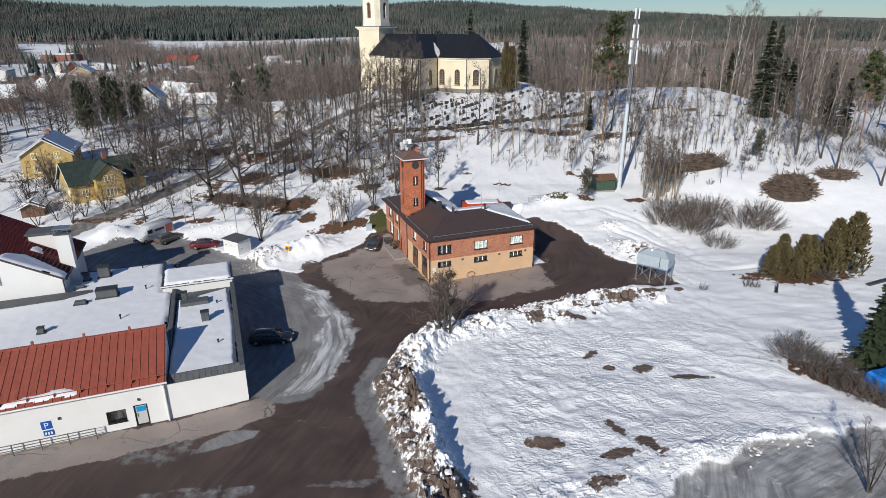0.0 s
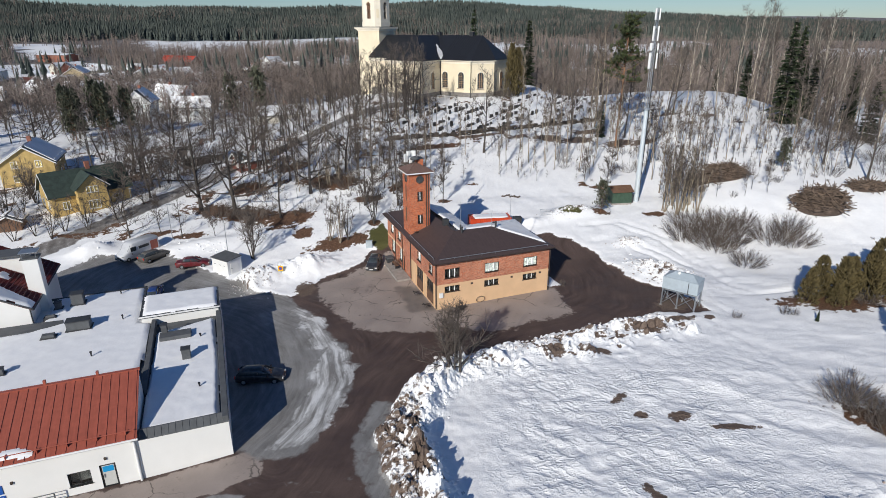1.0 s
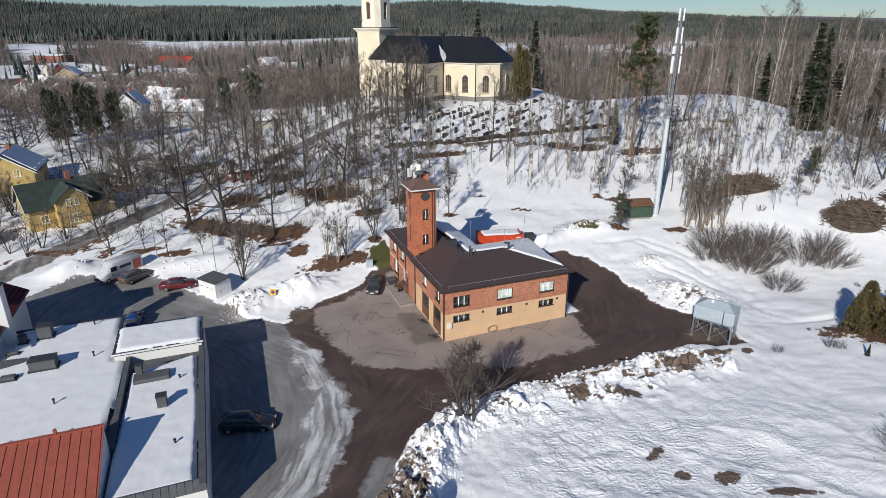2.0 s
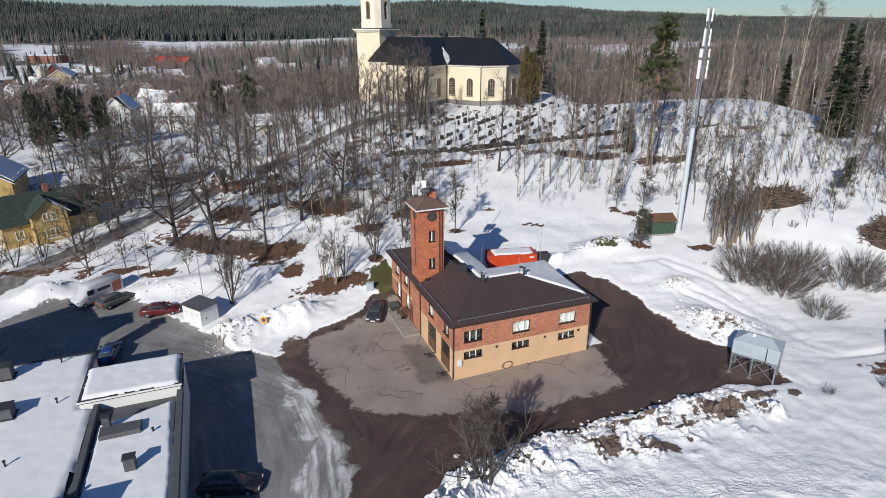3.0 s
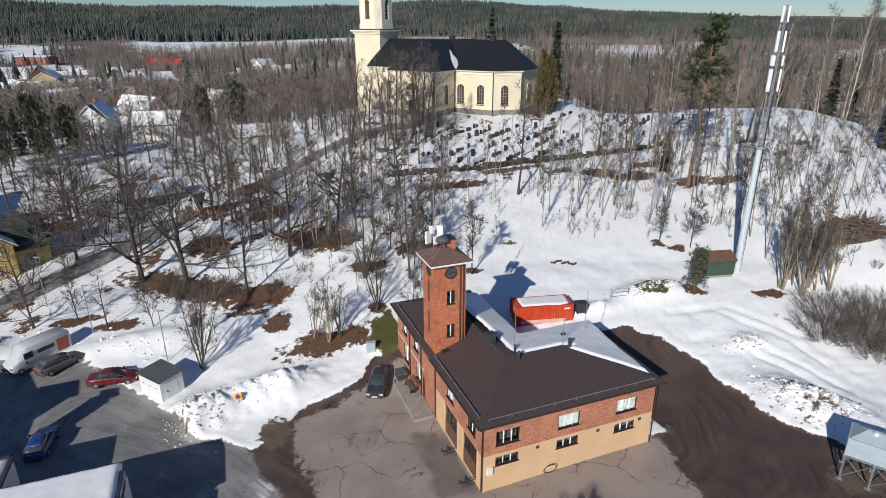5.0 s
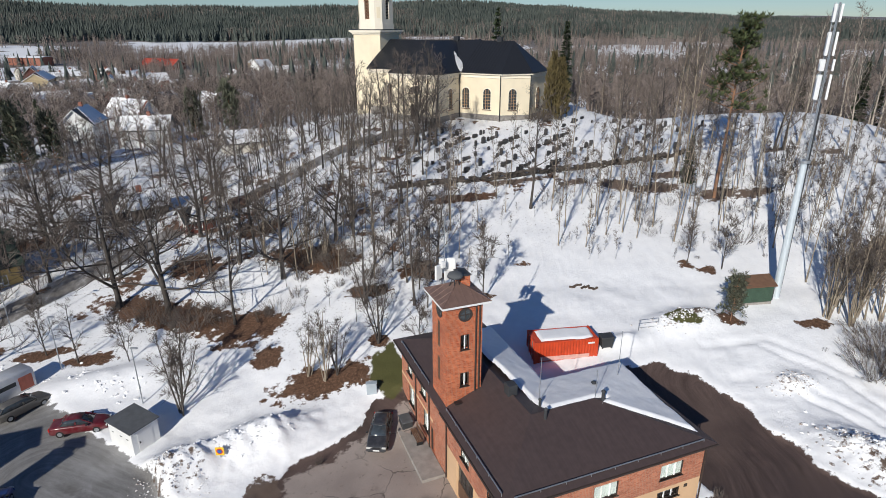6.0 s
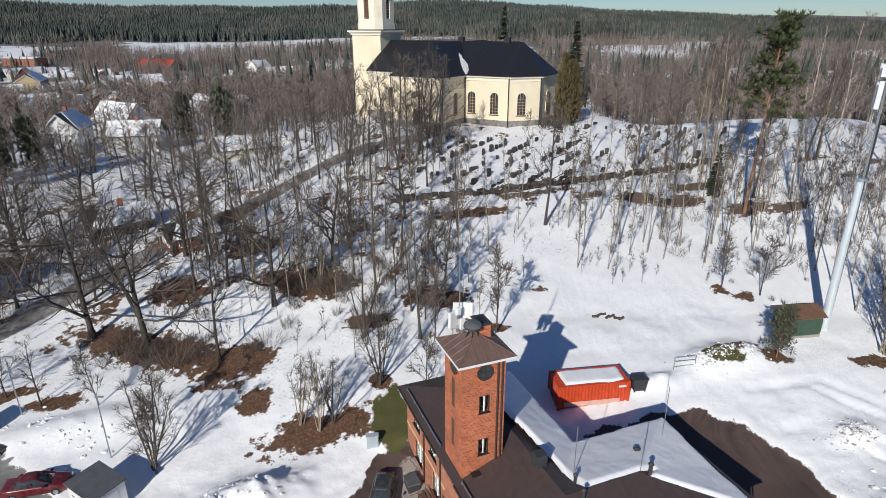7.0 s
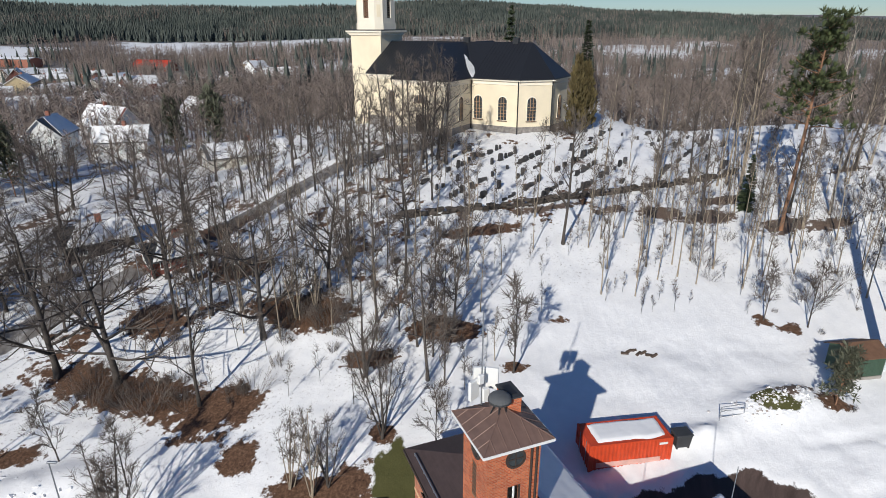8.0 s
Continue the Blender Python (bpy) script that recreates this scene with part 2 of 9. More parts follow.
MAT_DARK = plain("dark_fascia", (0.045, 0.047, 0.05), 0.6)
MAT_BROWN = plain("dark_brown_paint", (0.05, 0.035, 0.028), 0.6)
MAT_FRAME_W = plain("white_paint", (0.78, 0.78, 0.76), 0.5, vary=0.04)
MAT_INDOOR_SHADE = plain("painted_indoor_shade", (0.09, 0.085, 0.08), 0.9)
MAT_CURTAIN = plain("pale_curtain", (0.55, 0.55, 0.52), 0.9, vary=0.06, scale=4)
MAT_GLASS = glass_material()
MAT_STEEL = plain("galvanised_steel", (0.42, 0.44, 0.46), 0.42, 0.75, vary=0.15)
MAT_GREY_PAINT = plain("grey_paint", (0.40, 0.46, 0.50), 0.5, 0.0, vary=0.1)
MAT_POLE = plain("pale_mast_paint", (0.62, 0.68, 0.71), 0.4, 0.2, vary=0.06)
MAT_ORANGE = plain("orange_red_container", (0.60, 0.070, 0.022), 0.5, 0.0, vary=0.15)
MAT_ORANGE_D = plain("faded_white_band", (0.70, 0.40, 0.34), 0.6)
MAT_BLACK = plain("black_plastic", (0.018, 0.018, 0.02), 0.5)
MAT_RUBBER = plain("tyre_rubber", (0.02, 0.02, 0.02), 0.85)
MAT_CONCRETE = plain("concrete", (0.33, 0.30, 0.27), 0.9)
MAT_DRYSTONE = plain("mossy_dark_fieldstone", (0.075, 0.062, 0.052), 0.95, vary=0.4, scale=2.5, per_object=0.4)
MAT_STONE = plain("granite", (0.24, 0.22, 0.20), 0.85, vary=0.35, scale=2.5, per_object=0.35)
MAT_GRAVE = plain("dark_granite", (0.045, 0.043, 0.043), 0.5, vary=0.3, per_object=0.6)
MAT_BARK = plain("grey_bark", (0.078, 0.066, 0.057), 0.95, vary=0.35, scale=3, fine=14, per_object=0.3)
MAT_TWIG = plain("brown_twigs", (0.128, 0.104, 0.088), 0.95, vary=0.25, scale=0.8, bump=0, per_object=0.28)
MAT_BIRCH = plain("white_birch_bark", (0.40, 0.35, 0.29), 0.85, vary=0.5, scale=2.2, fine=6)
MAT_PINEBARK = plain("orange_pine_bark", (0.27, 0.145, 0.085), 0.95, vary=0.3, scale=1.5)
MAT_NEEDLE = plain("spruce_needles", (0.042, 0.060, 0.026), 0.85, vary=0.4, scale=1.2, bump=0, per_object=0.25)
MAT_PINE = plain("pine_needles", (0.080, 0.100, 0.038), 0.85, vary=0.35, scale=1.0, bump=0, per_object=0.2)
MAT_PINE_GREY = plain("grey_green_needles", (0.115, 0.120, 0.080), 0.9, vary=0.3, scale=1.0, bump=0)
MAT_THUJA = plain("bronzed_thuja", (0.115, 0.088, 0.034), 0.9, vary=0.4, scale=1.4, bump=0)
MAT_LITTER = plain("dead_leaves", (0.14, 0.075, 0.042), 0.95, vary=0.35, scale=2)
MAT_GRASS = plain("dull_grass", (0.105, 0.105, 0.035), 0.95, vary=0.35, scale=2)
MAT_LOGS = plain("weathered_branches", (0.085, 0.060, 0.046), 0.95, vary=0.4)
MAT_WOOD = plain("brown_boards", (0.16, 0.085, 0.05), 0.85)
MAT_DKGREEN = plain("dark_green_boards", (0.045, 0.085, 0.055), 0.75)
MAT_BLUE = plain("blue_tarpaulin", (0.012, 0.19, 0.62), 0.45)
MAT_SIGNBLUE = plain("sign_blue", (0.015, 0.10, 0.40), 0.45, vary=0.05)
MAT_SIGNYELLOW = plain("sign_yellow", (0.85, 0.52, 0.02), 0.5, vary=0.05)
MAT_SIGNRED = plain("sign_red", (0.6, 0.03, 0.02), 0.5, vary=0.05)
MAT_DARKGLASS = plain("dark_pane", (0.05, 0.06, 0.065), 0.06, vary=0.3, scale=3, bump=0, spec=0.9)
MAT_PALEBARK = plain("pale_aspen_bark", (0.31, 0.255, 0.19), 0.9, vary=0.35, scale=2.2, fine=8, per_object=0.2)

# ==== the ground: one sheet out to the horizon ====
CLEARED = [(-70, -45), (-4, -45), (-1.5, 8), (-2.2, 31.5), (-4.2, 37), (-7.0, 45.8), (-5.6, 51), (-2.9, 55.7), (4, 59.8), (14.4, 63.2), (22.9, 66.9), (29.5, 67.6), (28, 72.5),
           (23.5, 76.5), (21.8, 80.5), (20.2, 84.5), (17.0, 88.4), (14.2, 89.8), (10.6, 89.4), (7.0, 88.6), (4.6, 87.4), (5.4, 84.5), (12.4, 80), (-9, 88), (-12.6, 86), (-13.6, 82.4), (-18.5, 79.4), (-21, 74.5), (-27, 76.5),
           (-30, 80), (-37, 84), (-43, 88.5), (-53, 87), (-58, 80), (-72, 70)]
APRON = [(-18.2, 77.6), (-12.8, 82.2), (-9.6, 87.0), (-5, 80), (12.8, 74.5), (14.2, 72.0), (13.2, 67.4), (8.5, 64.8), (4.0, 63.0), (0.6, 64.6), (-3.6, 63.4), (-8.0, 63.6), (-11.6, 64.6), (-14.8, 69.0), (-16.4, 73.4)]
SIDEWALK = [(-60, 26), (-36.5, 34.2), (-22.4, 38.8), (-15.4, 41.9), (-16.5, 45), (-60, 30)]
PUDDLE_ICE = [(-20.5, 37.2), (-16.5, 38.8), (-15.8, 40.0), (-18.5, 40.2), (-20.8, 38.8)]
ICE_LOT = [(-19.0, 44.0), (-13.5, 42.8), (-11.4, 47), (-10.2, 54), (-11.6, 59.5), (-16.5, 68), (-19.5, 73), (-26, 78.5), (-33, 84), (-43, 89), (-54, 88), (-72, 70), (-40, 58)]
ICE_RIM = [(-16.8, 44.2), (-12.6, 44.6), (-10.4, 50), (-10.6, 56.5), (-13.0, 62.5), (-16.4, 68.5), (-19.6, 70.4), (-17.4, 64.5), (-14.6, 60.5), (-14.2, 53.5), (-15.2, 47.5)]
DAMP = [(-2.7, 68.7), (-5.5, 67.6), (-7.7, 75.0), (-5.5, 75.9)]
EAST_SNOW = [(11.9, 74.6), (13.4, 75.2), (9.9, 83.2), (8.4, 82.6)]
BANK_EDGE = [(-3.0, -45), (-1.0, 8), (-1.0, 20), (-1.2, 31.5), (-2.6, 37), (-5.0, 45.8), (-3.6, 51), (-0.8, 55), (4.6, 58.4), (14.6, 61.9), (23.2, 65.2)]
BANK_BACK = [(2.5, 55.6), (8, 57.6), (14, 59.2), (20, 61.6), (27, 64.4)]
BANK_FRONT = [(2, 27), (8, 31.4), (14, 33.2), (20, 36.0), (29, 38.0)]
SIDE_ROAD = [(13, 27), (16.5, 33.2), (23, 36.4), (29.5, 37.6), (36.5, 39.6), (48, 42.0), (62, 44), (62, 26), (30, 24)]
LANE = [(-78, 62), (-66, 82), (-61, 91.5), (-57, 99), (-52.8, 106.5), (-48.7, 114.5), (-43, 125), (-36, 131.5), (-30.5, 138), (-24.5, 145), (-18, 149.2), (-11.5, 150.5)]
LEAF_BEDS = [(-36.5, 100.6, 9.5, 2.6, -18), (-27.0, 97.2, 3.6, 2.6, 20), (-17.5, 88.8, 4.2, 2.0, 12), (-37.5, 110.8, 4.2, 2.6, -10), (-31.0, 118.6, 3.4, 2.2, -5), (-22.0, 109.4, 5.6, 2.8, -15), (-14.5, 102.0, 2.6, 1.2, 0),
             (-7.6, 105.6, 3.6, 1.6, 0), (-47, 94.5, 2.6, 0.8, 20), (-41.6, 93.6, 2.6, 1.0, 10), (-23.5, 92.5, 1.6, 1.6, 0), (-12.4, 93.6, 1.1, 0.9, 0), (-1.6, 100.4, 1.1, 0.8, 0),
             (-3.2, 123.0, 5.0, 1.3, 10), (45.5, 69.4, 6.3, 1.9, 2), (36.5, 44.8, 5.5, 1.8, -45), (40.8, 48.6, 2.4, 2.2, 0),
             (31.6, 94.9, 1.8, 0.8, 0), (56, 94.0, 3.8, 1.4, 4), (24.5, 104.9, 1.3, 0.8, 0), (22.8, 106.2, 1.2, 0.6, 0), (23.2, 95.6, 1.2, 0.8, 0),
             (3.5, 107, 1.3, 0.5, 0), (-40, 128, 8, 3, 30), (-66, 118, 7, 3, 30)]
MUD_SPOTS = [(13.4, 127.4, 2.6, 1.0, 6), (19.6, 126.4, 3.8, 1.5, -4), (24.6, 125.2, 3.8, 1.5, 6), (28.0, 129.2, 3.2, 1.0, 4), (32.6, 122.6, 3.4, 1.5, 10), (37.6, 121.5, 2.6, 0.9, 0), (5.0, 128.0, 5.0, 0.8, 12), (46, 133, 2.4, 0.8, 0), (53, 131, 2.0, 0.8, 10), (48.5, 127, 1.8, 0.7, 0), (58, 127, 1.6, 0.6, 0), (7.6, 60.4, 1.3, 0.45, 10), (9.4, 58.6, 1.6, 0.75, -20), (11.6, 61.2, 1.2, 0.4, 5), (14.2, 58.6, 1.3, 0.5, -15), (20.6, 63.2, 1.9, 1.3, 10), (13.2, 61.4, 0.9, 0.35, 0), (25.0, 65.4, 2.2, 0.5, 15), (17.0, 61.0, 1.2, 0.3, 20), (28.6, 65.9, 0.5, 0.5, 0),
             (14.2, 50.5, 0.5, 1.1, -40), (15.6, 48.2, 0.8, 0.45, -30), (18.6, 47.8, 0.9, 0.6, 20), (22.7, 46.5, 2.0, 0.35, 0), (13.6, 38.7, 0.5, 1.2, 25), (15.6, 36.7, 0.7, 1.3, 30),
             (7.8, 37.0, 1.5, 0.6, -10), (12.9, 35.6, 1.5, 0.55, 14), (0.6, 31.2, 1.5, 2.0, 10), (-3.0, 41.5, 1.0, 2.0, 15), (-4.0, 46.5, 0.8, 1.4, 10), (11, 32.6, 1.5, 0.6, 20), (19.8, 96.3, 2.4, 0.8, 20),
             (26.0, 69.5, 2.6, 1.6, 10), (-19.6, 76.4, 1.2, 1.6, 20)]
GRASS_BEDS = [(-10.9, 89.3, 1.7, 3.0, 20), (18.2, 95.2, 2.2, 0.8, -10)]
RUT_MAIN = [(-14, 33), (-10.5, 41), (-8.8, 48), (-7.5, 54), (-4, 60), (3, 62.6), (12, 66), (18, 70.5), (19, 78), (17, 87)]
RUT_TURN = [(-8.8, 48), (-9.5, 56), (-11.5, 64), (-12.5, 72), (-11.8, 78)]
RUT_ICE = [(-14.5, 43), (-12.5, 48), (-12.0, 54), (-13.5, 60), (-17, 67), (-24, 73), (-38, 79)]
TRACKS = [(21, 88), (24.5, 87.5), (28.5, 84), (32.5, 78.5), (34, 74.5), (36.5, 72), (44, 73.5)]
TRACKS_B = [(20, 92), (25, 92.5), (31, 87.5), (34.5, 81), (35.8, 76)]


def near_height(x, y):
    """The lie of the land, without drifts and banks."""
    z = 0.016 * np.clip(x, 0, 70) - 1.2 * ss(-6, -26, x) * (1 - ss(84, 112, y)) + 0.3 * np.exp(-((x - 4) ** 2 + (y - 76) ** 2) / 240)
    z = z + (3.7 - 2.2 * ss(-8, -48, x)) * ss(78, 100, y)
    slope = np.interp(y + 11 * ss(30, 50, x), [97, 102, 116, 130, 145, 157, 165], [0, 0.6, 3.6, 6.8, 9.3, 11.0, 11.3])
    hill = slope * (1 + 0.06 * ss(30, 48, x)) * (1 - 0.62 * ss(-12, -62, x)) * (1 - 0.85 * ss(60, 104, x))
    brow = 1 - 0.75 * ss(153, 178, y) * ss(22, 40, x)
    return z + hill * (1 - 0.9 * ss(186, 270, y)) * brow


def land(x, y):
    """The lie of the whole land: the village hill, the valley and the wooded ridges."""
    x, y = np.asarray(x, float), np.asarray(y, float)
    far = ss(240, 700, np.hypot(x, y - 60))
    z = near_height(x, y) * (1 - far) + far * (-4 + 9 * fbm(x, y, 420, 3, 5) + 13 * ss(560, 860, np.hypot(x, y)))
    r = np.hypot(x, y)
    ridge = (36 + 32 * fbm(x, y, 620, 3, 11)) * (1 - 0.8 * ss(2, 36, np.degrees(np.arctan2(x, np.maximum(y, 1.0)))))
    return z + ridge * ss(800, 1500, r + 160 * (fbm(x, y, 500, 2, 23) - 0.5)) + 55 * ss(2300, 3600, r) * fbm(x, y, 1400, 2, 31)


def open_fields(az, r):
    """Snowy fields between the woods, by bearing and distance from the yard."""
    out_ = np.zeros(np.shape(r))
    for a0, a1, r0, r1 in ((-26, -6, 705, 850), (-37, -28, 480, 640), (-35, -31, 640, 800), (-22, -12, 420, 500), (18, 31, 400, 540), (31.5, 38, 290, 430), (12, 20, 560, 680), (-3, 4, 640, 720), (24, 36, 620, 700)):
        out_ = np.maximum(out_, ss(a0, a0 + 1.2, az) * ss(a1, a1 - 1.2, az) * ss(r0, r0 + 40, r) * ss(r1, r1 - 40, r))
    return out_


def blobs(beds, x, y, edge, seed):
    """How far inside any of some ragged oval patches, 0 to 1."""
    best = np.zeros(np.shape(x))
    rag = fbm(x, y, 1.6, 3, seed) - 0.5
    for cx, cy, ra, rb, turn in beds:
        c, s = math.cos(radians(turn)), math.sin(radians(turn))
        u, v = ((x - cx) * c + (y - cy) * s) / ra, (-(x - cx) * s + (y - cy) * c) / rb
        d = 1 - np.hypot(u, v) + 0.9 * rag
        best = np.maximum(best, np.clip(d / edge + 0.5, 0, 1))
    return best


def surface(x, y):
    """Height with banks and drifts, and what lies on top: bare yard, dry asphalt, ice, leaves, mud, grass."""
    z = land(x, y)
    close = (np.abs(x) < 95) & (y < 175)
    rough = fbm(x, y, 2.4, 4, 3) - 0.5
    d_clear = inside(CLEARED, x, y) + 1.6 * (fbm(x, y, 2.0, 4, 41) - 0.5)
    d_clear = np.minimum(d_clear, 0.5 * (fbm(x, y, 1.2, 3, 43) - 0.5) - inside(EAST_SNOW, x, y))
    bare = ss(-0.25, 0.35, d_clear)
    road_d = inside(SIDE_ROAD, x, y) + 2.2 * (fbm(x, y, 3.0, 3, 45) - 0.5)
    side = ss(-0.4, 0.5, road_d)
    lane = ss(0.5, -0.5, along(LANE, x, y) - 2.1 + 0.9 * (fbm(x, y, 2.0, 3, 47) - 0.5)) * 1.0
    # ploughed banks
    d_bank = along(BANK_EDGE, x, y)
    lump = fbm(x, y, 1.5, 4, 51)
    bank = np.exp(-(d_bank / 1.9) ** 2) * (0.5 + 1.15 * lump) * (0.55 + 0.75 * vnoise(x, y, 6, 53)) * (1.25 - 0.65 * ss(52, 60, y))
    crest = along([(px + 1.3, py) for px, py in BANK_EDGE], x, y)
    bank = bank + 0.75 * np.exp(-(crest / 0.75) ** 2) * ss(54, 50, y) * (0.4 + 1.1 * lump)
    bank = bank + np.exp(-(along(BANK_FRONT, x, y) / 1.6) ** 2) * (0.05 + 0.4 * lump)
    back = np.exp(-(along(BANK_BACK, x, y) / 1.7) ** 2)
    bank = bank + 0.75 * back * ss(0.42, 0.75, lump) * (0.5 + vnoise(x, y, 4.0, 54))
    pile = np.zeros(np.shape(x))
    for cx, cy, ra, rb, h, turn in ((-27.2, 78.6, 3.5, 3.0, 2.1, 0), (-21.6, 81.8, 5.8, 2.7, 2.0, 24), (27.2, 78.6, 5.0, 2.9, 1.6, -38), (25.4, 87.0, 2.6, 1.4, 0.8, 12), (18.6, 95.4, 4.8, 2.0, 1.2, 12), (11.5, 92.5, 3.2, 1.0, 0.8, 10),
                                    (-54.5, 88.5, 3.6, 2.4, 1.5, 30), (-38, 90.5, 9, 2.0, 0.7, 15), (1.5, 88.0, 3.0, 1.4, 0.7, 20)):
        c, s = math.cos(radians(turn)), math.sin(radians(turn))
        u, v = ((x - cx) * c + (y - cy) * s) / ra, (-(x - cx) * s + (y - cy) * c) / rb
        pile = pile + h * np.exp(-1.6 * (u * u + v * v) ** 1.15) * (0.7 + 0.6 * lump)
    broken = (bank + pile > 0.02) & close
    crag = np.full(np.shape(x), 0.5)
    if broken.any():
        crag[broken] = crags(x[broken], y[broken], 55)
    bank = bank * (0.42 + 1.35 * crag)
    rubble = bank
    bank = bank + pile * (0.62 + 0.3 * crag + 0.45 * fbm(x, y, 0.8, 3, 58))
    kerb = 0.22 + 0.12 * rough
    z = z + np.where(close, (1 - bare) * (1 - side) * (kerb + bank), 0)
    # wind-packed swells on the open field
    field = ss(0, 6, x) * ss(62, 52, y) * (1 - side) * (1 - bare)
    u_, v_ = (x - y) * 0.7071, (x + y) * 0.7071      # down the wind, across it
    ledge = 7.5 * fbm(u_ * 0.35, v_ + 0.4 * (fbm(x, y, 2.2, 2, 69) - 0.5), 4.2, 3, 64) + 0.16 * x
    ledge = (ledge - np.floor(ledge)) - ss(0.0, 0.80, ledge - np.floor(ledge)) * 0.35
    crust = np.abs(2 * fbm(u_ * 0.45, v_, 1.1, 3, 66) - 1)
    swell = fbm(x * 0.6 - y * 0.3, y * 1.2 + x * 0.5, 5.0, 4, 61)
    crease = 1 - np.abs(2 * fbm(x * 0.6 - y * 0.4, y * 1.1 + x * 0.6, 4.6, 4, 65) - 1)
    pits = fbm(x, y, 0.85, 2, 67)
    z = z + np.where(close, field * (0.5 * (swell - 0.5) + 0.10 * ledge * ss(34, 20, x) + 0.10 * crust * (0.35 + 0.65 * ss(30, 8, x)) + 0.55 * np.clip(crease - 0.82, 0, 1) ** 1.4 * 2.0 + 0.16 * (pits - 0.5) * (0.35 + 0.65 * ss(30, 8, x))), 0)
    drift = (1 - bare) * (1 - lane) * (0.22 * rough + 0.12 * (fbm(x, y, 0.8, 2, 68) - 0.5) * ss(96, 90, y))
    z = z + np.where(close, drift, 0)
    for line in (TRACKS, TRACKS_B):
        for off in (-0.8, 0.8):
            shifted = [(px + off, py + off * 0.3) for px, py in line]
            z = z - np.where(close, 0.16 * np.exp(-(along(shifted, x, y) / 0.28) ** 2), 0)
    leaf = blobs(LEAF_BEDS, x, y, 1.3, 71)
    woods = ss(84, 96, y) * ss(-4, -14, x) + ss(120, 128, y) * ss(30, 10, x) + ss(-50, -60, x) * ss(86, 92, y)
    leaf = np.maximum(leaf, ss(0.55, 0.72, fbm(x, y, 2.6, 4, 73)) * np.clip(woods, 0, 1) * ss(104, 110, y + 30 * ss(-40, -55, x)) * 0.6)
    mud = blobs(MUD_SPOTS, x, y, 1.1, 75)
    mud = np.maximum(mud, ss(0.42, 0.62, fbm(x, y, 1.3, 4, 77)) * np.exp(-(d_bank / 1.9) ** 2) * ss(57, 44, y) * 0.7)
    mud = np.maximum(mud, ss(0.42, 0.26, crag) * 0.6 * ss(0.10, 0.3, bank) * ss(0.9, -0.9, along([(px - 1.2, py) for px, py in BANK_EDGE], x, y) - 1.5) * ss(56, 50, y))
    mud = np.maximum(mud, 0.8 * ss(0.40, 0.22, crag) * ss(0.15, 0.4, rubble) * ss(54, 57, y) * ss(30, 24, x))
    mud = np.maximum(mud, 0.75 * ss(0.40, 0.26, crag) * back * ss(0.45, 0.6, lump))
    foot = ss(-2.6, -1.2, d_clear) * ss(0.3, -0.2, d_clear) * ss(57, 47, y) * ss(12, 4, x)
    mud = np.maximum(mud, foot * (0.35 + 0.55 * fbm(x, y, 1.6, 3, 57)))
    mud = np.maximum(mud, 0.7 * ss(0.52, 0.64, fbm(x, y, 1.0, 4, 78)) * np.exp(-((x - 27.0) ** 2 + (y - 78.4) ** 2) / 11))
    mud = np.maximum(mud, 0.52 * ss(0.38, 0.62, fbm(x, y, 0.6, 4, 76)) * np.exp(-((x + 26.8) ** 2 + (y - 77.4) ** 2) / 8))
    grass = blobs(GRASS_BEDS, x, y, 0.5, 79)
    ruts = np.zeros(np.shape(x))
    for line, offs in ((RUT_MAIN, (-1.7, -0.9, 0.0, 0.8, 1.9)), (RUT_TURN, (-0.8, 0.8, 1.5)), (RUT_ICE, (-2.4, -1.5, -0.6, 0.4, 1.3, 2.2))):
        for o in offs:
            shifted = [(px + o * 0.85, py - o * 0.5) for px, py in line]
            wob = 0.5 * (fbm(x, y, 4.0, 2, 97) - 0.5)
            ruts = np.maximum(ruts, np.exp(-((along(shifted, x, y) + wob) / 0.22) ** 2) * (0.15 + 0.5 * vnoise(x, y, 2.5, 99)))
    z = z - np.where(close, 0.03 * ruts * bare, 0)
    damp = ss(-0.3, 0.5, inside(DAMP, x, y) + 1.6 * (fbm(x, y, 1.5, 3, 94) - 0.5)) * (0.45 + 0.5 * fbm(x * 0.6 + y, y * 0.6 - x, 1.4, 3, 96))
    litter = np.clip(ss(86, 97, y) * ss(-5, -13, x) + ss(108, 116, y) * ss(70, 55, x) + 0.5 * ss(96, 104, y) * ss(28, 38, x), 0, 1)
    trail = (np.minimum(along(RUT_MAIN, x, y), along(RUT_ICE, x, y)) + 1.3 * (fbm(x, y, 7.0, 3, 98) - 0.5)) * np.where(close, 1, 0)
    rime = ss(-0.8, 0.8, inside(ICE_RIM, x, y) + 2.6 * (fbm(x, y, 2.2, 4, 86) - 0.5))
    apron = ss(-0.5, 0.9, inside(APRON, x, y) + 3.4 * (fbm(x, y, 3.4, 5, 81) - 0.5))
    apron = np.maximum(apron, ss(-0.2, 0.3, inside(SIDEWALK, x, y) + 1.2 * (fbm(x, y, 2.5, 3, 83) - 0.5)))
    ice = ss(-0.6, 1.2, inside(ICE_LOT, x, y) + 2.4 * (fbm(x, y, 3.0, 4, 85) - 0.5))
    ice = np.maximum(ice, ss(-0.2, 0.3, inside(PUDDLE_ICE, x, y) + 0.5 * (fbm(x, y, 1.5, 3, 87) - 0.5)))
    ice = np.maximum(ice, 0.75 * ss(1.7, 0.7, along([(-2.9, 31), (-5.2, 37.5), (-7.7, 45), (-7.0, 49.5)], x, y) + 1.0 * (fbm(x, y, 1.6, 3, 89) - 0.5)))
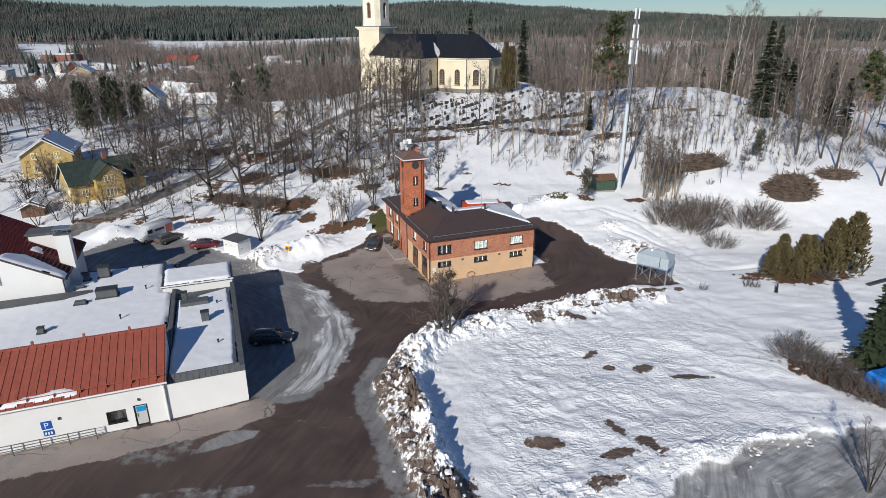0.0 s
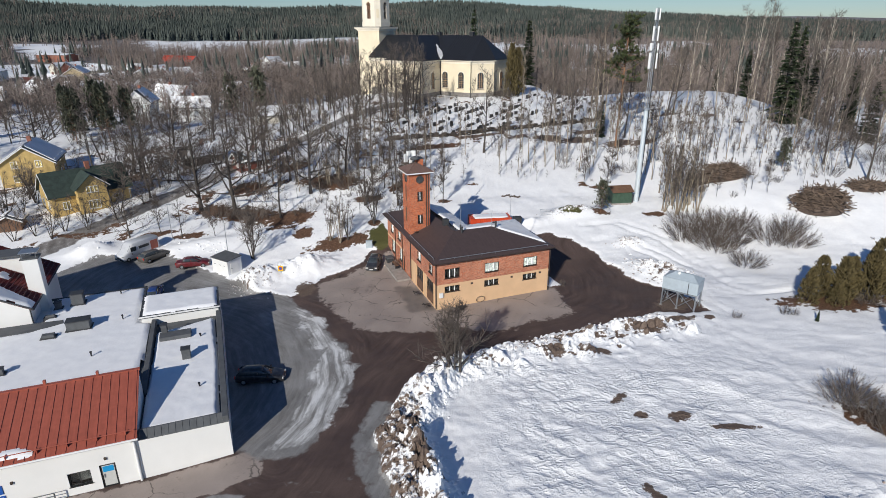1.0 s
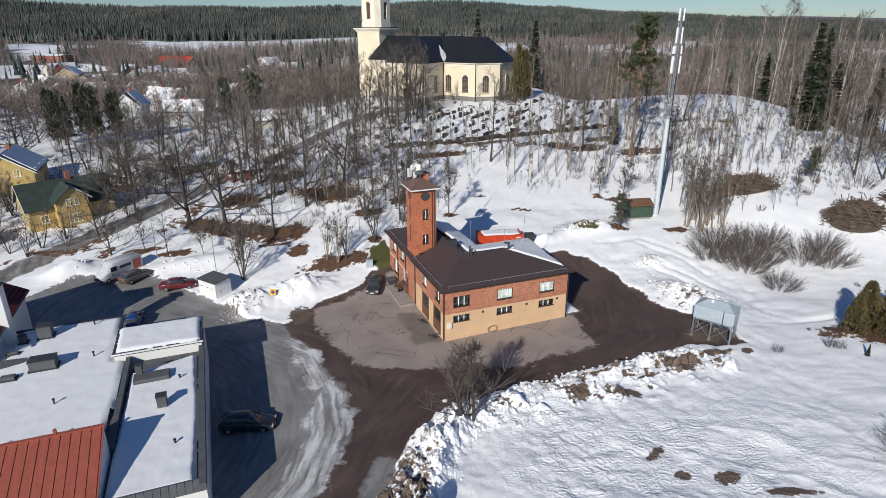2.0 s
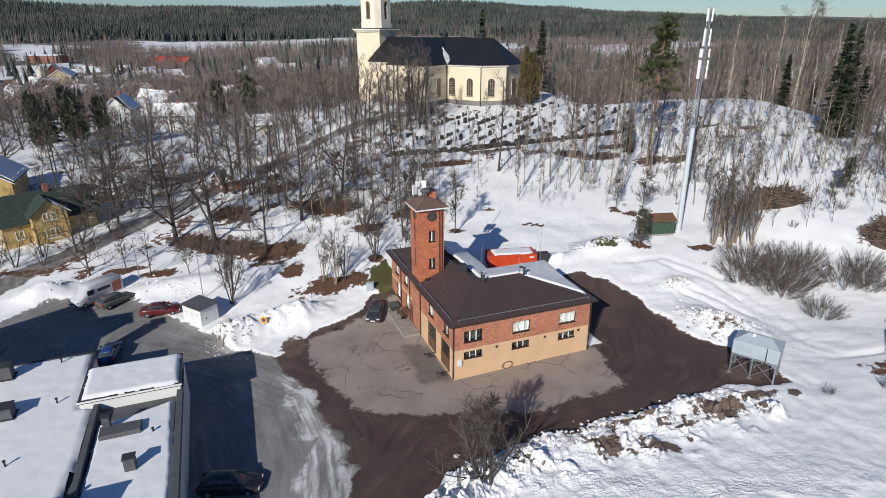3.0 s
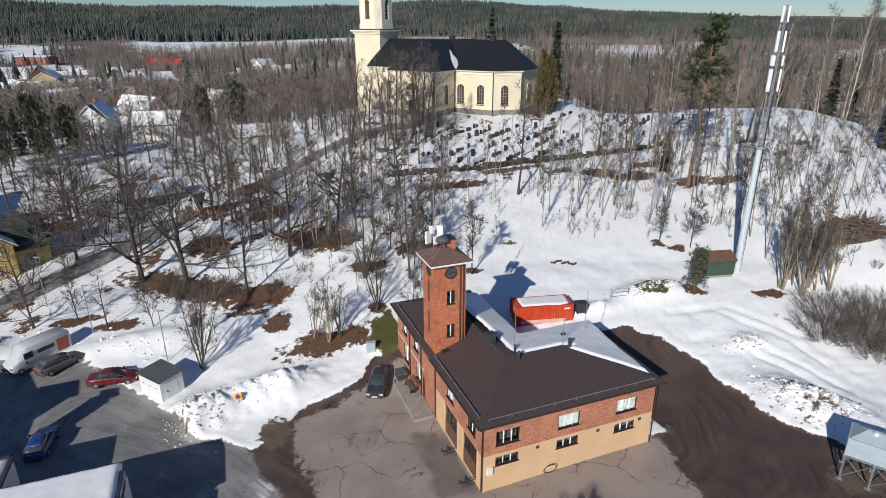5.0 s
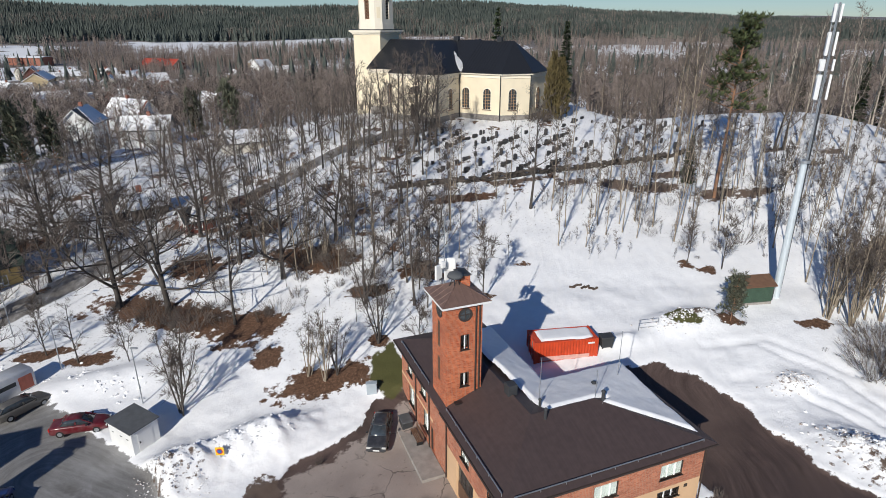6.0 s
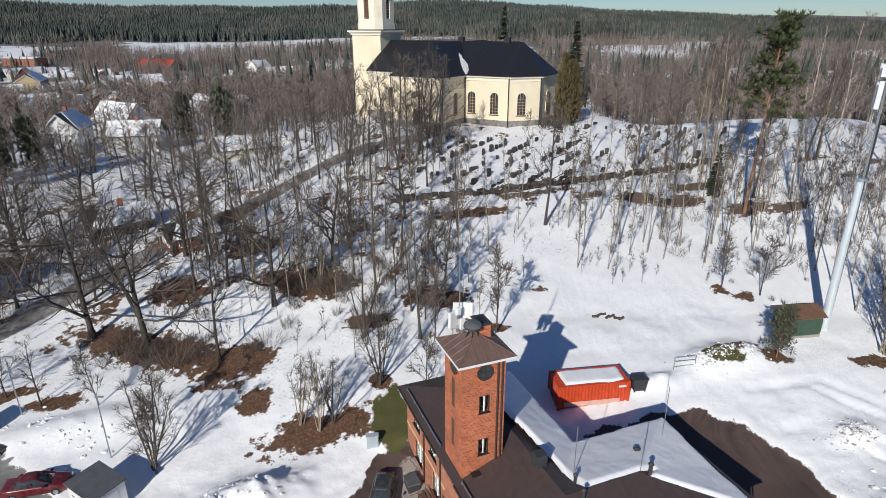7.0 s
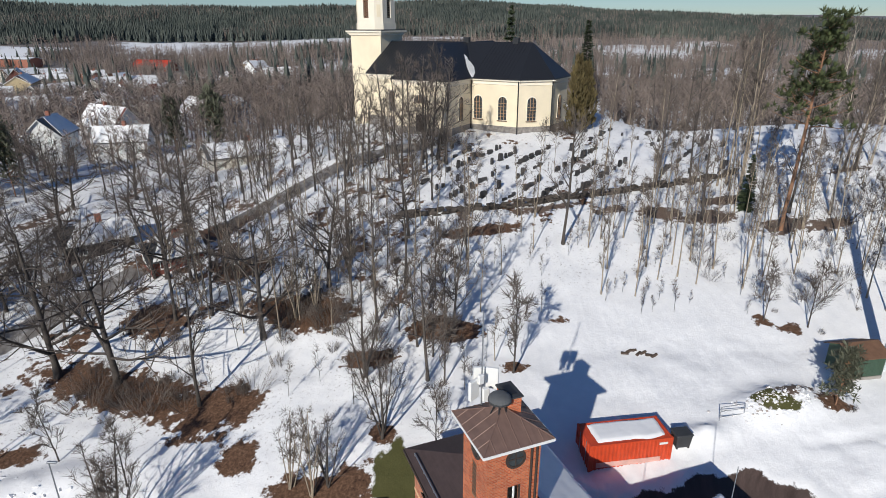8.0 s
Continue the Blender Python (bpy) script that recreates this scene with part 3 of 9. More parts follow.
    ice = np.maximum(ice, 0.42 * ss(0.54, 0.66, fbm(x * 0.5, y * 2.0, 3.0, 4, 91)) * ss(44, 38, y))
    bare = np.maximum(np.where(close, bare, 0), 0)
    side = np.where(close, side, 0)
    az = np.degrees(np.arctan2(x, np.maximum(y, 1.0)))
    fields = open_fields(az, np.hypot(x, y))
    far_wood = (1 - fields) * ss(270, 330, np.hypot(x, y)) * ss(0.46, 0.56, fbm(x, y, 110, 3, 95)) * ss(1700, 900, np.hypot(x, y))
    return z, {"bare": bare, "side": side, "lane": lane, "leaf": np.where(close, leaf, 0), "mud": np.where(close, mud, 0), "grass": np.where(close, grass, 0), "apron": apron, "ice": ice, "ruts": np.clip(ruts, 0, 1) * bare, "trail": trail, "damp": damp, "litter": np.where(close, litter, 0), "rime": rime,
               "broken": np.where(close, rubble, 0), "crust": np.where(close, field * (0.25 + 0.75 * ss(34, 18, x)), 0), "wood": np.maximum(far_wood, ss(810, 900, np.hypot(x, y)) * (1 - fields))}


def steps(marks):
    out = []
    for a, b, d in marks:
        out += list(np.arange(a, b, d))
    return out


def spread(start, end, first, growth):
    out, d, v = [], first, start
    while v < end:
        v += d
        d *= growth
        out.append(v)
    return out


east = steps([(-58, -40, 0.8), (-40, -30, 0.5), (-30, -9, 0.3), (-9, 10, 0.15), (10, 32, 0.24), (32, 62, 0.6)]) + [62.0] + spread(62, 3600, 1.0, 1.06)
west = [-v for v in spread(58, 3600, 1.2, 1.06)][::-1]
north = [-300.0, -180.0, -120.0, -80.0, -60.0, -50.0] + steps([(-44, 12, 2.0), (12, 20, 0.8), (20, 27, 0.3), (27, 62, 0.19), (62, 74, 0.3), (74, 86, 0.24), (86, 104, 0.42), (104, 150, 0.9)]) + [150.0] + spread(150, 4200, 1.5, 1.055)
GX, GY = np.meshgrid(np.array(west + east), np.array(north))
GZ, MASKS = surface(GX, GY)
rows_n, cols_n = GX.shape
index = np.arange(rows_n * cols_n).reshape(rows_n, cols_n)
quads = np.stack([index[:-1, :-1], index[:-1, 1:], index[1:, 1:], index[1:, :-1]], -1).reshape(-1, 4)
ground_mesh = bpy.data.meshes.new("ground")
ground_mesh.from_pydata(np.stack([GX, GY, GZ], -1).reshape(-1, 3), [], quads)
ground_mesh.polygons.foreach_set("use_smooth", MASKS.pop("broken").reshape(-1)[quads[:, 0]] < 0.12)
for key, values in MASKS.items():
    ground_mesh.attributes.new(key, "FLOAT", "POINT").data.foreach_set("value", values.reshape(-1).astype(np.float32))
ground = tagged(new("ground", ground_mesh), "snow-covered village ground with a wet brown muddy yard", "ground", kind="structure")


def ground_z(x, y):
    return float(surface(np.array([x]), np.array([y]))[0][0])


def ground_material():
    m, n, l, bsdf = shader("ground")
    co = n.new("ShaderNodeTexCoord").outputs["Object"]

    def mask(key, scale, amount, low=0.4, high=0.6):
        a = n.new("ShaderNodeAttribute")
        a.attribute_name = key
        gate = math_of(n, l, "MULTIPLY", a.outputs["Fac"], 5.0, True)
        swing = math_of(n, l, "MULTIPLY", math_of(n, l, "SUBTRACT", noise_of(n, l, co, scale, 6, 0.65), 0.5), amount)
        ragged = math_of(n, l, "ADD", a.outputs["Fac"], math_of(n, l, "MULTIPLY", swing, gate))
        return ramp(n, l, ragged, [(low, (0, 0, 0)), (high, (1, 1, 1))])

    lumps, grain = noise_of(n, l, co, 0.9, 6, 0.6), noise_of(n, l, co, 2.6, 8, 0.72)
    snow = ramp(n, l, lumps, [(0.3, (0.85, 0.85, 0.855)), (0.65, (0.91, 0.908, 0.905))])
    # bits of bark and leaf strewn on the snow under the trees
    strewn = n.new("ShaderNodeAttribute")
    strewn.attribute_name = "litter"
    bits = ramp(n, l, noise_of(n, l, co, 3.2, 7, 0.78), [(0.565, (0, 0, 0)), (0.64, (0.85,) * 3)])
    drifts = ramp(n, l, noise_of(n, l, co, 0.35, 4, 0.6), [(0.38, (0.15,) * 3), (0.6, (1, 1, 1))])
    bits = math_of(n, l, "MULTIPLY", math_of(n, l, "MULTIPLY", bits, drifts), strewn.outputs["Fac"])
    snow = mixed(n, l, bits, snow, (0.15, 0.112, 0.085))
    # wet gravelly mud, dry asphalt, trodden ice
    fine = noise_of(n, l, co, 14.0, 6, 0.75)
    broad = noise_of(n, l, co, 0.28, 5, 0.6)
    mud = mixed(n, l, 0.45, ramp(n, l, broad, [(0.3, (0.050, 0.034, 0.030)), (0.7, (0.125, 0.086, 0.074))]), ramp(n, l, fine, [(0.3, (0.035, 0.024, 0.021)), (0.72, (0.16, 0.115, 0.10))]))
    dry = mixed(n, l, 0.35, ramp(n, l, broad, [(0.3, (0.26, 0.215, 0.19)), (0.7, (0.40, 0.335, 0.295))]), ramp(n, l, fine, [(0.3, (0.20, 0.165, 0.145)), (0.7, (0.42, 0.355, 0.315))]))
    turned = n.new("ShaderNodeMapping")
    turned.inputs["Rotation"].default_value = (0, 0, radians(-25))
    l.new(co, turned.inputs["Vector"])
    streaks = noise_of(n, l, turned.outputs["Vector"], 0.55, 12, 0.68, (1.5, 0.7, 1))
    # streaks drawn out along the wheel tracks
    trail = n.new("ShaderNodeAttribute")
    trail.attribute_name = "trail"
    place_of = n.new("ShaderNodeSeparateXYZ")
    l.new(co, place_of.inputs[0])
    drawn = n.new("ShaderNodeCombineXYZ")
    l.new(math_of(n, l, "MULTIPLY", trail.outputs["Fac"], 1.0), drawn.inputs["X"])
    l.new(math_of(n, l, "MULTIPLY", place_of.outputs["Y"], 0.10), drawn.inputs["Y"])
    l.new(math_of(n, l, "MULTIPLY", place_of.outputs["X"], 0.10), drawn.inputs["Z"])
    lines = noise_of(n, l, drawn.outputs[0], 1.7, 7, 0.66)
    patches = noise_of(n, l, co, 0.16, 4, 0.55)
    ice = mixed(n, l, 0.35, ramp(n, l, patches, [(0.34, (0.115, 0.108, 0.10)), (0.5, (0.19, 0.182, 0.172)), (0.64, (0.34, 0.333, 0.325))]), ramp(n, l, streaks, [(0.36, (0.10, 0.093, 0.086)), (0.56, (0.25, 0.243, 0.235)), (0.66, (0.52, 0.515, 0.51))]))
    ice = mixed(n, l, 0.3, ice, ramp(n, l, lines, [(0.38, (0.09, 0.083, 0.077)), (0.62, (0.46, 0.455, 0.45))]))
    ice = mixed(n, l, 0.3, ice, ramp(n, l, fine, [(0.32, (0.08, 0.075, 0.07)), (0.7, (0.42, 0.415, 0.41))]))
    frost = mixed(n, l, 0.3, ramp(n, l, lines, [(0.36, (0.13, 0.118, 0.108)), (0.47, (0.33, 0.325, 0.315)), (0.60, (0.78, 0.78, 0.775))]), ramp(n, l, fine, [(0.3, (0.16, 0.15, 0.14)), (0.7, (0.66, 0.66, 0.655))]))
    worn = ramp(n, l, lines, [(0.34, (0.62, 0.60, 0.58)), (0.5, (1, 1, 1)), (0.66, (1.5, 1.46, 1.42))])
    mud = mixed(n, l, math_of(n, l, "MULTIPLY", ramp(n, l, patches, [(0.4, (0.2,) * 3), (0.6, (1, 1, 1))]), 0.7), mud, worn, "MULTIPLY")
    edges = n.new("ShaderNodeTexVoronoi")
    edges.feature = "DISTANCE_TO_EDGE"
    edges.inputs["Scale"].default_value = 0.28
    swayed = n.new("ShaderNodeVectorMath")
    wob = n.new("ShaderNodeTexNoise")
    wob.inputs["Scale"].default_value = 0.9
    wob.inputs["Detail"].default_value = 5.0
    l.new(co, wob.inputs["Vector"])
    l.new(co, swayed.inputs[0])
    l.new(wob.outputs["Color"], swayed.inputs[1])
    l.new(swayed.outputs[0], edges.inputs["Vector"])
    cracks = math_of(n, l, "MULTIPLY", ramp(n, l, edges.outputs["Distance"], [(0.004, (1, 1, 1)), (0.016, (0, 0, 0))]), ramp(n, l, patches, [(0.46, (0, 0, 0)), (0.56, (0.75,) * 3)]))
    dry = mixed(n, l, cracks, dry, (0.07, 0.06, 0.052))
    seep = n.new("ShaderNodeAttribute")
    seep.attribute_name = "damp"
    dry = mixed(n, l, math_of(n, l, "MULTIPLY", seep.outputs["Fac"], 0.9, True), dry, (0.11, 0.10, 0.092))
    yard = mixed(n, l, mask("apron", 1.6, 2.6, 0.3, 0.7), mud, dry)
    yard = mixed(n, l, mask("ice", 0.9, 1.8, 0.3, 0.7), yard, ice)
    yard = mixed(n, l, mask("rime", 0.8, 3.2, 0.3, 0.75), yard, frost)
    yard = mixed(n, l, math_of(n, l, "MULTIPLY", mask("ruts", 2.5, 0.8, 0.3, 0.7), 0.5), yard, (0.055, 0.042, 0.036))
    base = mixed(n, l, mask("bare", 1.8, 1.8), snow, yard)
    wet = mixed(n, l, 0.45, ice, frost)
    base = mixed(n, l, mask("side", 0.7, 2.6, 0.3, 0.7), base, wet)
    base = mixed(n, l, mask("lane", 1.3, 0.9, 0.35, 0.65), base, ramp(n, l, streaks, [(0.35, (0.13, 0.118, 0.108)), (0.55, (0.24, 0.225, 0.212)), (0.70, (0.50, 0.49, 0.48))]))
    leaves = ramp(n, l, noise_of(n, l, co, 4.5, 7, 0.75), [(0.3, (0.026, 0.016, 0.011)), (0.5, (0.125, 0.068, 0.041)), (0.68, (0.23, 0.145, 0.095))])
    base = mixed(n, l, mask("leaf", 1.3, 1.7, 0.42, 0.54), base, leaves)
    base = mixed(n, l, mask("mud", 1.7, 2.2, 0.40, 0.60), base, ramp(n, l, fine, [(0.3, (0.06, 0.042, 0.032)), (0.7, (0.22, 0.16, 0.125))]))
    base = mixed(n, l, mask("grass", 2.0, 0.7), base, ramp(n, l, fine, [(0.3, (0.04, 0.045, 0.014)), (0.7, (0.14, 0.13, 0.05))]))
    base = mixed(n, l, mask("wood", 0.06, 1.5), base, ramp(n, l, noise_of(n, l, co, 0.3, 6, 0.7), [(0.35, (0.09, 0.075, 0.063)), (0.7, (0.36, 0.32, 0.29))]))
    l.new(base, bsdf.inputs["Base Color"])
    bare = n.new("ShaderNodeAttribute")
    bare.attribute_name = "bare"
    gloss = ramp(n, l, broad, [(0.35, (0.45,) * 3), (0.6, (0.85,) * 3)])
    l.new(mixed(n, l, bare.outputs["Fac"], (0.62,) * 3, gloss), bsdf.inputs["Roughness"])
    bsdf.inputs["Specular IOR Level"].default_value = 0.25
    wind = n.new("ShaderNodeMapping")
    wind.inputs["Rotation"].default_value = (0, 0, radians(45))
    wind.inputs["Scale"].default_value = (0.75, 1.0, 1.0)
    l.new(co, wind.inputs["Vector"])
    ridged = n.new("ShaderNodeTexNoise")
    ridged.noise_type = "RIDGED_MULTIFRACTAL"
    for key, v in (("Scale", 2.4), ("Detail", 5.0), ("Roughness", 0.65), ("Gain", 1.6), ("Offset", 0.9)):
        ridged.inputs[key].default_value = v
    l.new(wind.outputs["Vector"], ridged.inputs["Vector"])
    crusty = n.new("ShaderNodeAttribute")
    crusty.attribute_name = "crust"
    patchy = math_of(n, l, "MULTIPLY", crusty.outputs["Fac"], ramp(n, l, noise_of(n, l, co, 0.35, 4), [(0.35, (0.15,) * 3), (0.6, (1, 1, 1))]))
    grain = math_of(n, l, "ADD", math_of(n, l, "MULTIPLY", grain, 0.32), math_of(n, l, "MULTIPLY", math_of(n, l, "MULTIPLY", ridged.outputs["Fac"], 0.30), patchy))
    flat = n.new("ShaderNodeMix")
    flat.data_type = "FLOAT"
    l.new(bare.outputs["Fac"], flat.inputs[0])
    l.new(grain, flat.inputs[2])
    l.new(math_of(n, l, "MULTIPLY", fine, 0.06), flat.inputs[3])
    bump_of(n, l, flat.outputs[0], 1.0, 0.15, bsdf)
    return m


ground_mesh.materials.append(ground_material())

# ==== the brick fire station ====
def glazing(parent, m, w, h, bars=2, frame_mat=None, bar_mat=None, curtain=False, deep=0.1, arched=False, transoms=0):
    """A window in a wall's hole: outer frame, mullions, one pane, and a sheet painted as indoor shade (or a curtain)
    behind it. m: middle of the sill.
    """
    t = 0.09 if frame_mat is MAT_BROWN else 0.07
    bm = bmesh.new()
    box(bm, -w / 2, w / 2, deep - 0.03, deep + 0.05, 0, t)
    box(bm, -w / 2, w / 2, deep - 0.03, deep + 0.05, h - t, h)
    box(bm, -w / 2, -w / 2 + t, deep - 0.03, deep + 0.05, t, h - t)
    box(bm, w / 2 - t, w / 2, deep - 0.03, deep + 0.05, t, h - t)
    win = part("window", bm, frame_mat or MAT_BROWN, parent)
    win.matrix_basis = m
    for k in range(bars):
        u = -w / 2 + w * (k + 1) / (bars + 1)
        part("mullion", boxed(u - 0.035, u + 0.035, deep - 0.025, deep + 0.045, t, h - t), bar_mat or MAT_FRAME_W, win)
    for k in range(transoms):
        v = h * (k + 1) / (transoms + 1)
        part("glazing_bar", boxed(-w / 2 + t, w / 2 - t, deep - 0.02, deep + 0.04, v - 0.02, v + 0.02), bar_mat or MAT_FRAME_W, win)
    pane = part("pane", boxed(-w / 2 + t, w / 2 - t, deep + 0.005, deep + 0.015, t, h - t), MAT_GLASS, win)
    pane.visible_shadow = False
    if curtain:
        part("curtain", boxed(-w / 2 + t, w / 2 - t, deep + 0.05, deep + 0.07, t, h - t), MAT_CURTAIN, win)
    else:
        # dark sheet behind the pane: the shade indoors is put into its colour
        part("room", boxed(-w / 2, w / 2, deep + 0.45, deep + 0.5, 0, h), MAT_INDOOR_SHADE, win)
    part("window_sill", boxed(-w / 2 - 0.06, w / 2 + 0.06, -0.06, deep, -0.05, 0.0), frame_mat or MAT_BROWN, win)
    return win


STATION = pose(-2.4, 68.5, 0.3, 0, 0, 21.3)
station = thing("fire_station", STATION, "two-storey red-brick fire station with peach ground floor and brown roof", "building")
SL, SW_, WL = 14.9, 9.3, 20.2          # south wing length and depth, west wing length
WING = 7.6                             # west wing width
EAVE, RIDGE = 6.05, 7.8
BAND = 3.05                            # top of the peach render
SOUTH_WIN = [2.0, 7.1, 12.3]


def two_tone(a, b, holes, name, low_mat=None, high_mat=None, base=-0.6):
    low = [(h[0], h[1], h[2], min(h[3], BAND)) for h in holes if h[2] < BAND]
    high = [(h[0], h[1], max(h[2], BAND), h[3]) for h in holes if h[3] > BAND]
    part(name, facade(bmesh.new(), a, b, base, BAND, low), low_mat or MAT_PEACH, station, "smooth peach-coloured render")
    part(name, facade(bmesh.new(), a, b, BAND, EAVE, high), high_mat or MAT_BRICK2, station, "weathered red brickwork")


# south front: three windows above three lower ones
holes = []
for u in SOUTH_WIN:
    holes += [(u - 0.95, u + 0.95, 3.75, 4.95), (u - 0.95, u + 0.95, 2.0, 2.75)]
two_tone((0, 0), (SL, 0), holes, "wall_south")
for k, u in enumerate(SOUTH_WIN):
    glazing(station, on_wall((0, 0), (SL, 0), u, 3.75), 1.9, 1.2, 2, curtain=k > 0)
    glazing(station, on_wall((0, 0), (SL, 0), u, 2.0), 1.9, 0.75, 2, curtain=False)
for u in (4.5, 9.8, 13.7):
    part("wall_vent", boxed(u - 0.14, u + 0.14, -0.03, 0.02, 2.55, 2.8), MAT_LOGS, station)
part("meter_box", boxed(0.35, 0.8, -0.22, 0.0, 1.45, 2.05, 0.02), MAT_FRAME_W, station, "small white meter box")
# east end, north sides of the L
two_tone((SL, 0), (SL, SW_), [(3.3, 4.6, 3.75, 4.95)], "wall_east")
glazing(station, on_wall((SL, 0), (SL, SW_), 3.95, 3.75), 1.3, 1.2, 1)
two_tone((SL, SW_), (WING, SW_), [], "wall_north")
two_tone((WING, SW_), (WING, WL), [], "wall_court")
two_tone((WING, WL), (0, WL), [], "wall_end")
# west front, which runs from the far end to the south corner: distance v from the south corner
TOW = 9.55
DOORS = [(0.9, 3.6), (4.6, 7.4)]
west = lambda v: WL - v
holes = [(west(b), west(a), 0.0, 3.0) for a, b in DOORS]
UP = [2.0, 6.2, 14.6, 18.0]
holes += [(west(v) - 0.75, west(v) + 0.75, 3.85, 5.05) for v in UP]
LOW = [13.9, 17.6]
holes += [(west(v) - 0.8, west(v) + 0.8, 1.0, 2.9) for v in LOW]
holes += [(west(12.4) - 0.5, west(12.4) + 0.5, 0.1, 2.3)]
north_holes = [h for h in holes if h[1] < WL - TOW]
two_tone((0, WL), (0, TOW), north_holes, "wall_west", MAT_BRICK2)
two_tone((0, TOW), (0, 0), [(h[0] - WL + TOW, h[1] - WL + TOW, h[2], h[3]) for h in holes if h[0] > WL - TOW], "wall_west")
part("string_course", boxed(-0.03, 0.0, TOW + 2.8, WL, BAND - 0.16, BAND + 0.06), MAT_PEACH, station, "peach band between the storeys")
for v in UP:
    glazing(station, on_wall((0, WL), (0, 0), west(v), 3.85), 1.5, 1.2, 1, curtain=v > 5)
for v in LOW:
    glazing(station, on_wall((0, WL), (0, 0), west(v), 1.0), 1.6, 1.9, 1, curtain=True)
door = part("entrance_door", boxed(-0.5, 0.5, 0.06, 0.12, 0, 2.2), MAT_BROWN, station, "dark brown entrance door")
door.matrix_basis = on_wall((0, WL), (0, 0), west(12.4), 0.1)
for a, b in DOORS:
    w = b - a
    gate = part("garage_door", boxed(-w / 2, w / 2, 0.12, 0.18, 0, 3.0), MAT_BROWN, station, "dark brown folding garage door with small panes")
    gate.matrix_basis = on_wall((0, WL), (0, 0), west((a + b) / 2), 0)
    for k in range(4):
        u = -w / 2 + w * (k + 0.5) / 4
        part("door_leaf", boxed(u - w / 8 + 0.03, u + w / 8 - 0.03, 0.085, 0.12, 0.05, 1.35, 0.01), MAT_WOOD, gate)
        pane = part("door_pane", boxed(u - w / 8 + 0.12, u + w / 8 - 0.12, 0.095, 0.118, 1.6, 2.7), MAT_GLASS, gate)
        part("door_rail", boxed(u - w / 8 + 0.03, u + w / 8 - 0.03, 0.08, 0.118, 2.72, 2.95), MAT_BROWN, gate)
    for u in (-w / 2 - 0.14, w / 2 + 0.02):
        part("door_post", boxed(u, u + 0.12, -0.05, 0.0, 0, 3.1), MAT_PEACH, gate)
    # swing-stop trestles by the door's sides
    bm = bmesh.new()
    for k in range(4):
        tube(bm, (w / 2 + 0.1, -0.2 - k * 0.3, 0.05), (w / 2 - 0.2, -1.3, 0.5 + 0.05 * k), 0.025, n=5)
    tube(bm, (w / 2 + 0.1, -0.1, 0.55), (w / 2 + 0.1, -1.5, 0.55), 0.03, n=5)
    part("door_stop", bm, MAT_BLACK, gate, "black steel door stop")
# stone step along the west front
part("plinth_step", boxed(-1.9, -0.02, 9.6, 16.6, -0.4, 0.12, 0.03), MAT_CONCRETE, station, "grey concrete step")

# hip roofs
OV = 0.5
TOP = RIDGE + 0.0
e = EAVE - 0.05
half = SW_ / 2
wx = WING / 2
a0, a1, a2, a3 = (-OV, -OV, e), (SL + OV, -OV, e), (SL + OV, SW_ + OV, e), (WING + OV, SW_ + OV, e)
b2, b3 = (WING + OV, WL + OV, e), (-OV, WL + OV, e)
r_e = (SL - half - 1.2, half, TOP)
r_c = (wx + 0.3, half, TOP)
r_n = (wx, WL - wx - 0.6, TOP)
roof_south = part("roof_slope", slab(bmesh.new(), [a0, a1, r_e, r_c], 0.09), MAT_ROOF, station, "dark brown sheet roof")
part("roof_slope", slab(bmesh.new(), [a1, a2, r_e], 0.09), MAT_ROOF, station)
part("roof_slope", slab(bmesh.new(), [a2, a3, r_c, r_e], 0.09), MAT_ROOF, station)
part("roof_slope", slab(bmesh.new(), [a3, b2, r_n, r_c], 0.09), MAT_ROOF, station)
part("roof_slope", slab(bmesh.new(), [b2, b3, r_n], 0.09), MAT_ROOF, station)
part("roof_slope", slab(bmesh.new(), [b3, a0, r_c, r_n], 0.09), MAT_ROOF, station)
part("soffit", boxed(-OV + 0.02, SL + OV - 0.02, -OV + 0.02, 0.0, e - 0.2, e - 0.1), MAT_BROWN, station)
part("soffit", boxed(-OV + 0.02, 0.0, -OV + 0.02, WL + OV - 0.02, e - 0.21, e - 0.11), MAT_BROWN, station)
part("soffit", boxed(SL, SL + OV - 0.02, 0, SW_ + OV - 0.02, e - 0.2, e - 0.1), MAT_BROWN, station)
part("gutter", tubed((-OV, -OV - 0.06, e - 0.08), (SL + OV, -OV - 0.06, e - 0.08), 0.07), MAT_BROWN, station)
part("gutter", tubed((-OV - 0.06, -OV, e - 0.08), (-OV - 0.06, TOW - 0.1, e - 0.08), 0.07), MAT_BROWN, station)
part("gutter", tubed((-OV - 0.06, TOW + 3, e - 0.08), (-OV - 0.06, WL + OV, e - 0.08), 0.07), MAT_BROWN, station)
for x, y in ((-0.1, -0.1), (SL + 0.08, -0.08), (-0.1, 9.3), (-0.1, 12.95), (-0.1, 16.2)):
    part("downpipe", tubed((x, y, 0.1), (x, y, e - 0.1), 0.055), MAT_BROWN, station)


def snow_guard(p, q, rise):
    p, q = Vector(p), Vector(q)
    bm = bmesh.new()
    tube(bm, p + Vector((0, 0, rise)), q + Vector((0, 0, rise)), 0.045, n=6)
    n = int((q - p).length / 1.6)
    for k in range(n + 1):
        s = p.lerp(q, k / n)
        tube(bm, s - Vector((0, 0, 0.03)), s + Vector((0, 0, rise)), 0.025, n=5)
    part("snow_guard", bm, MAT_STEEL, station, "galvanised snow guard rail")


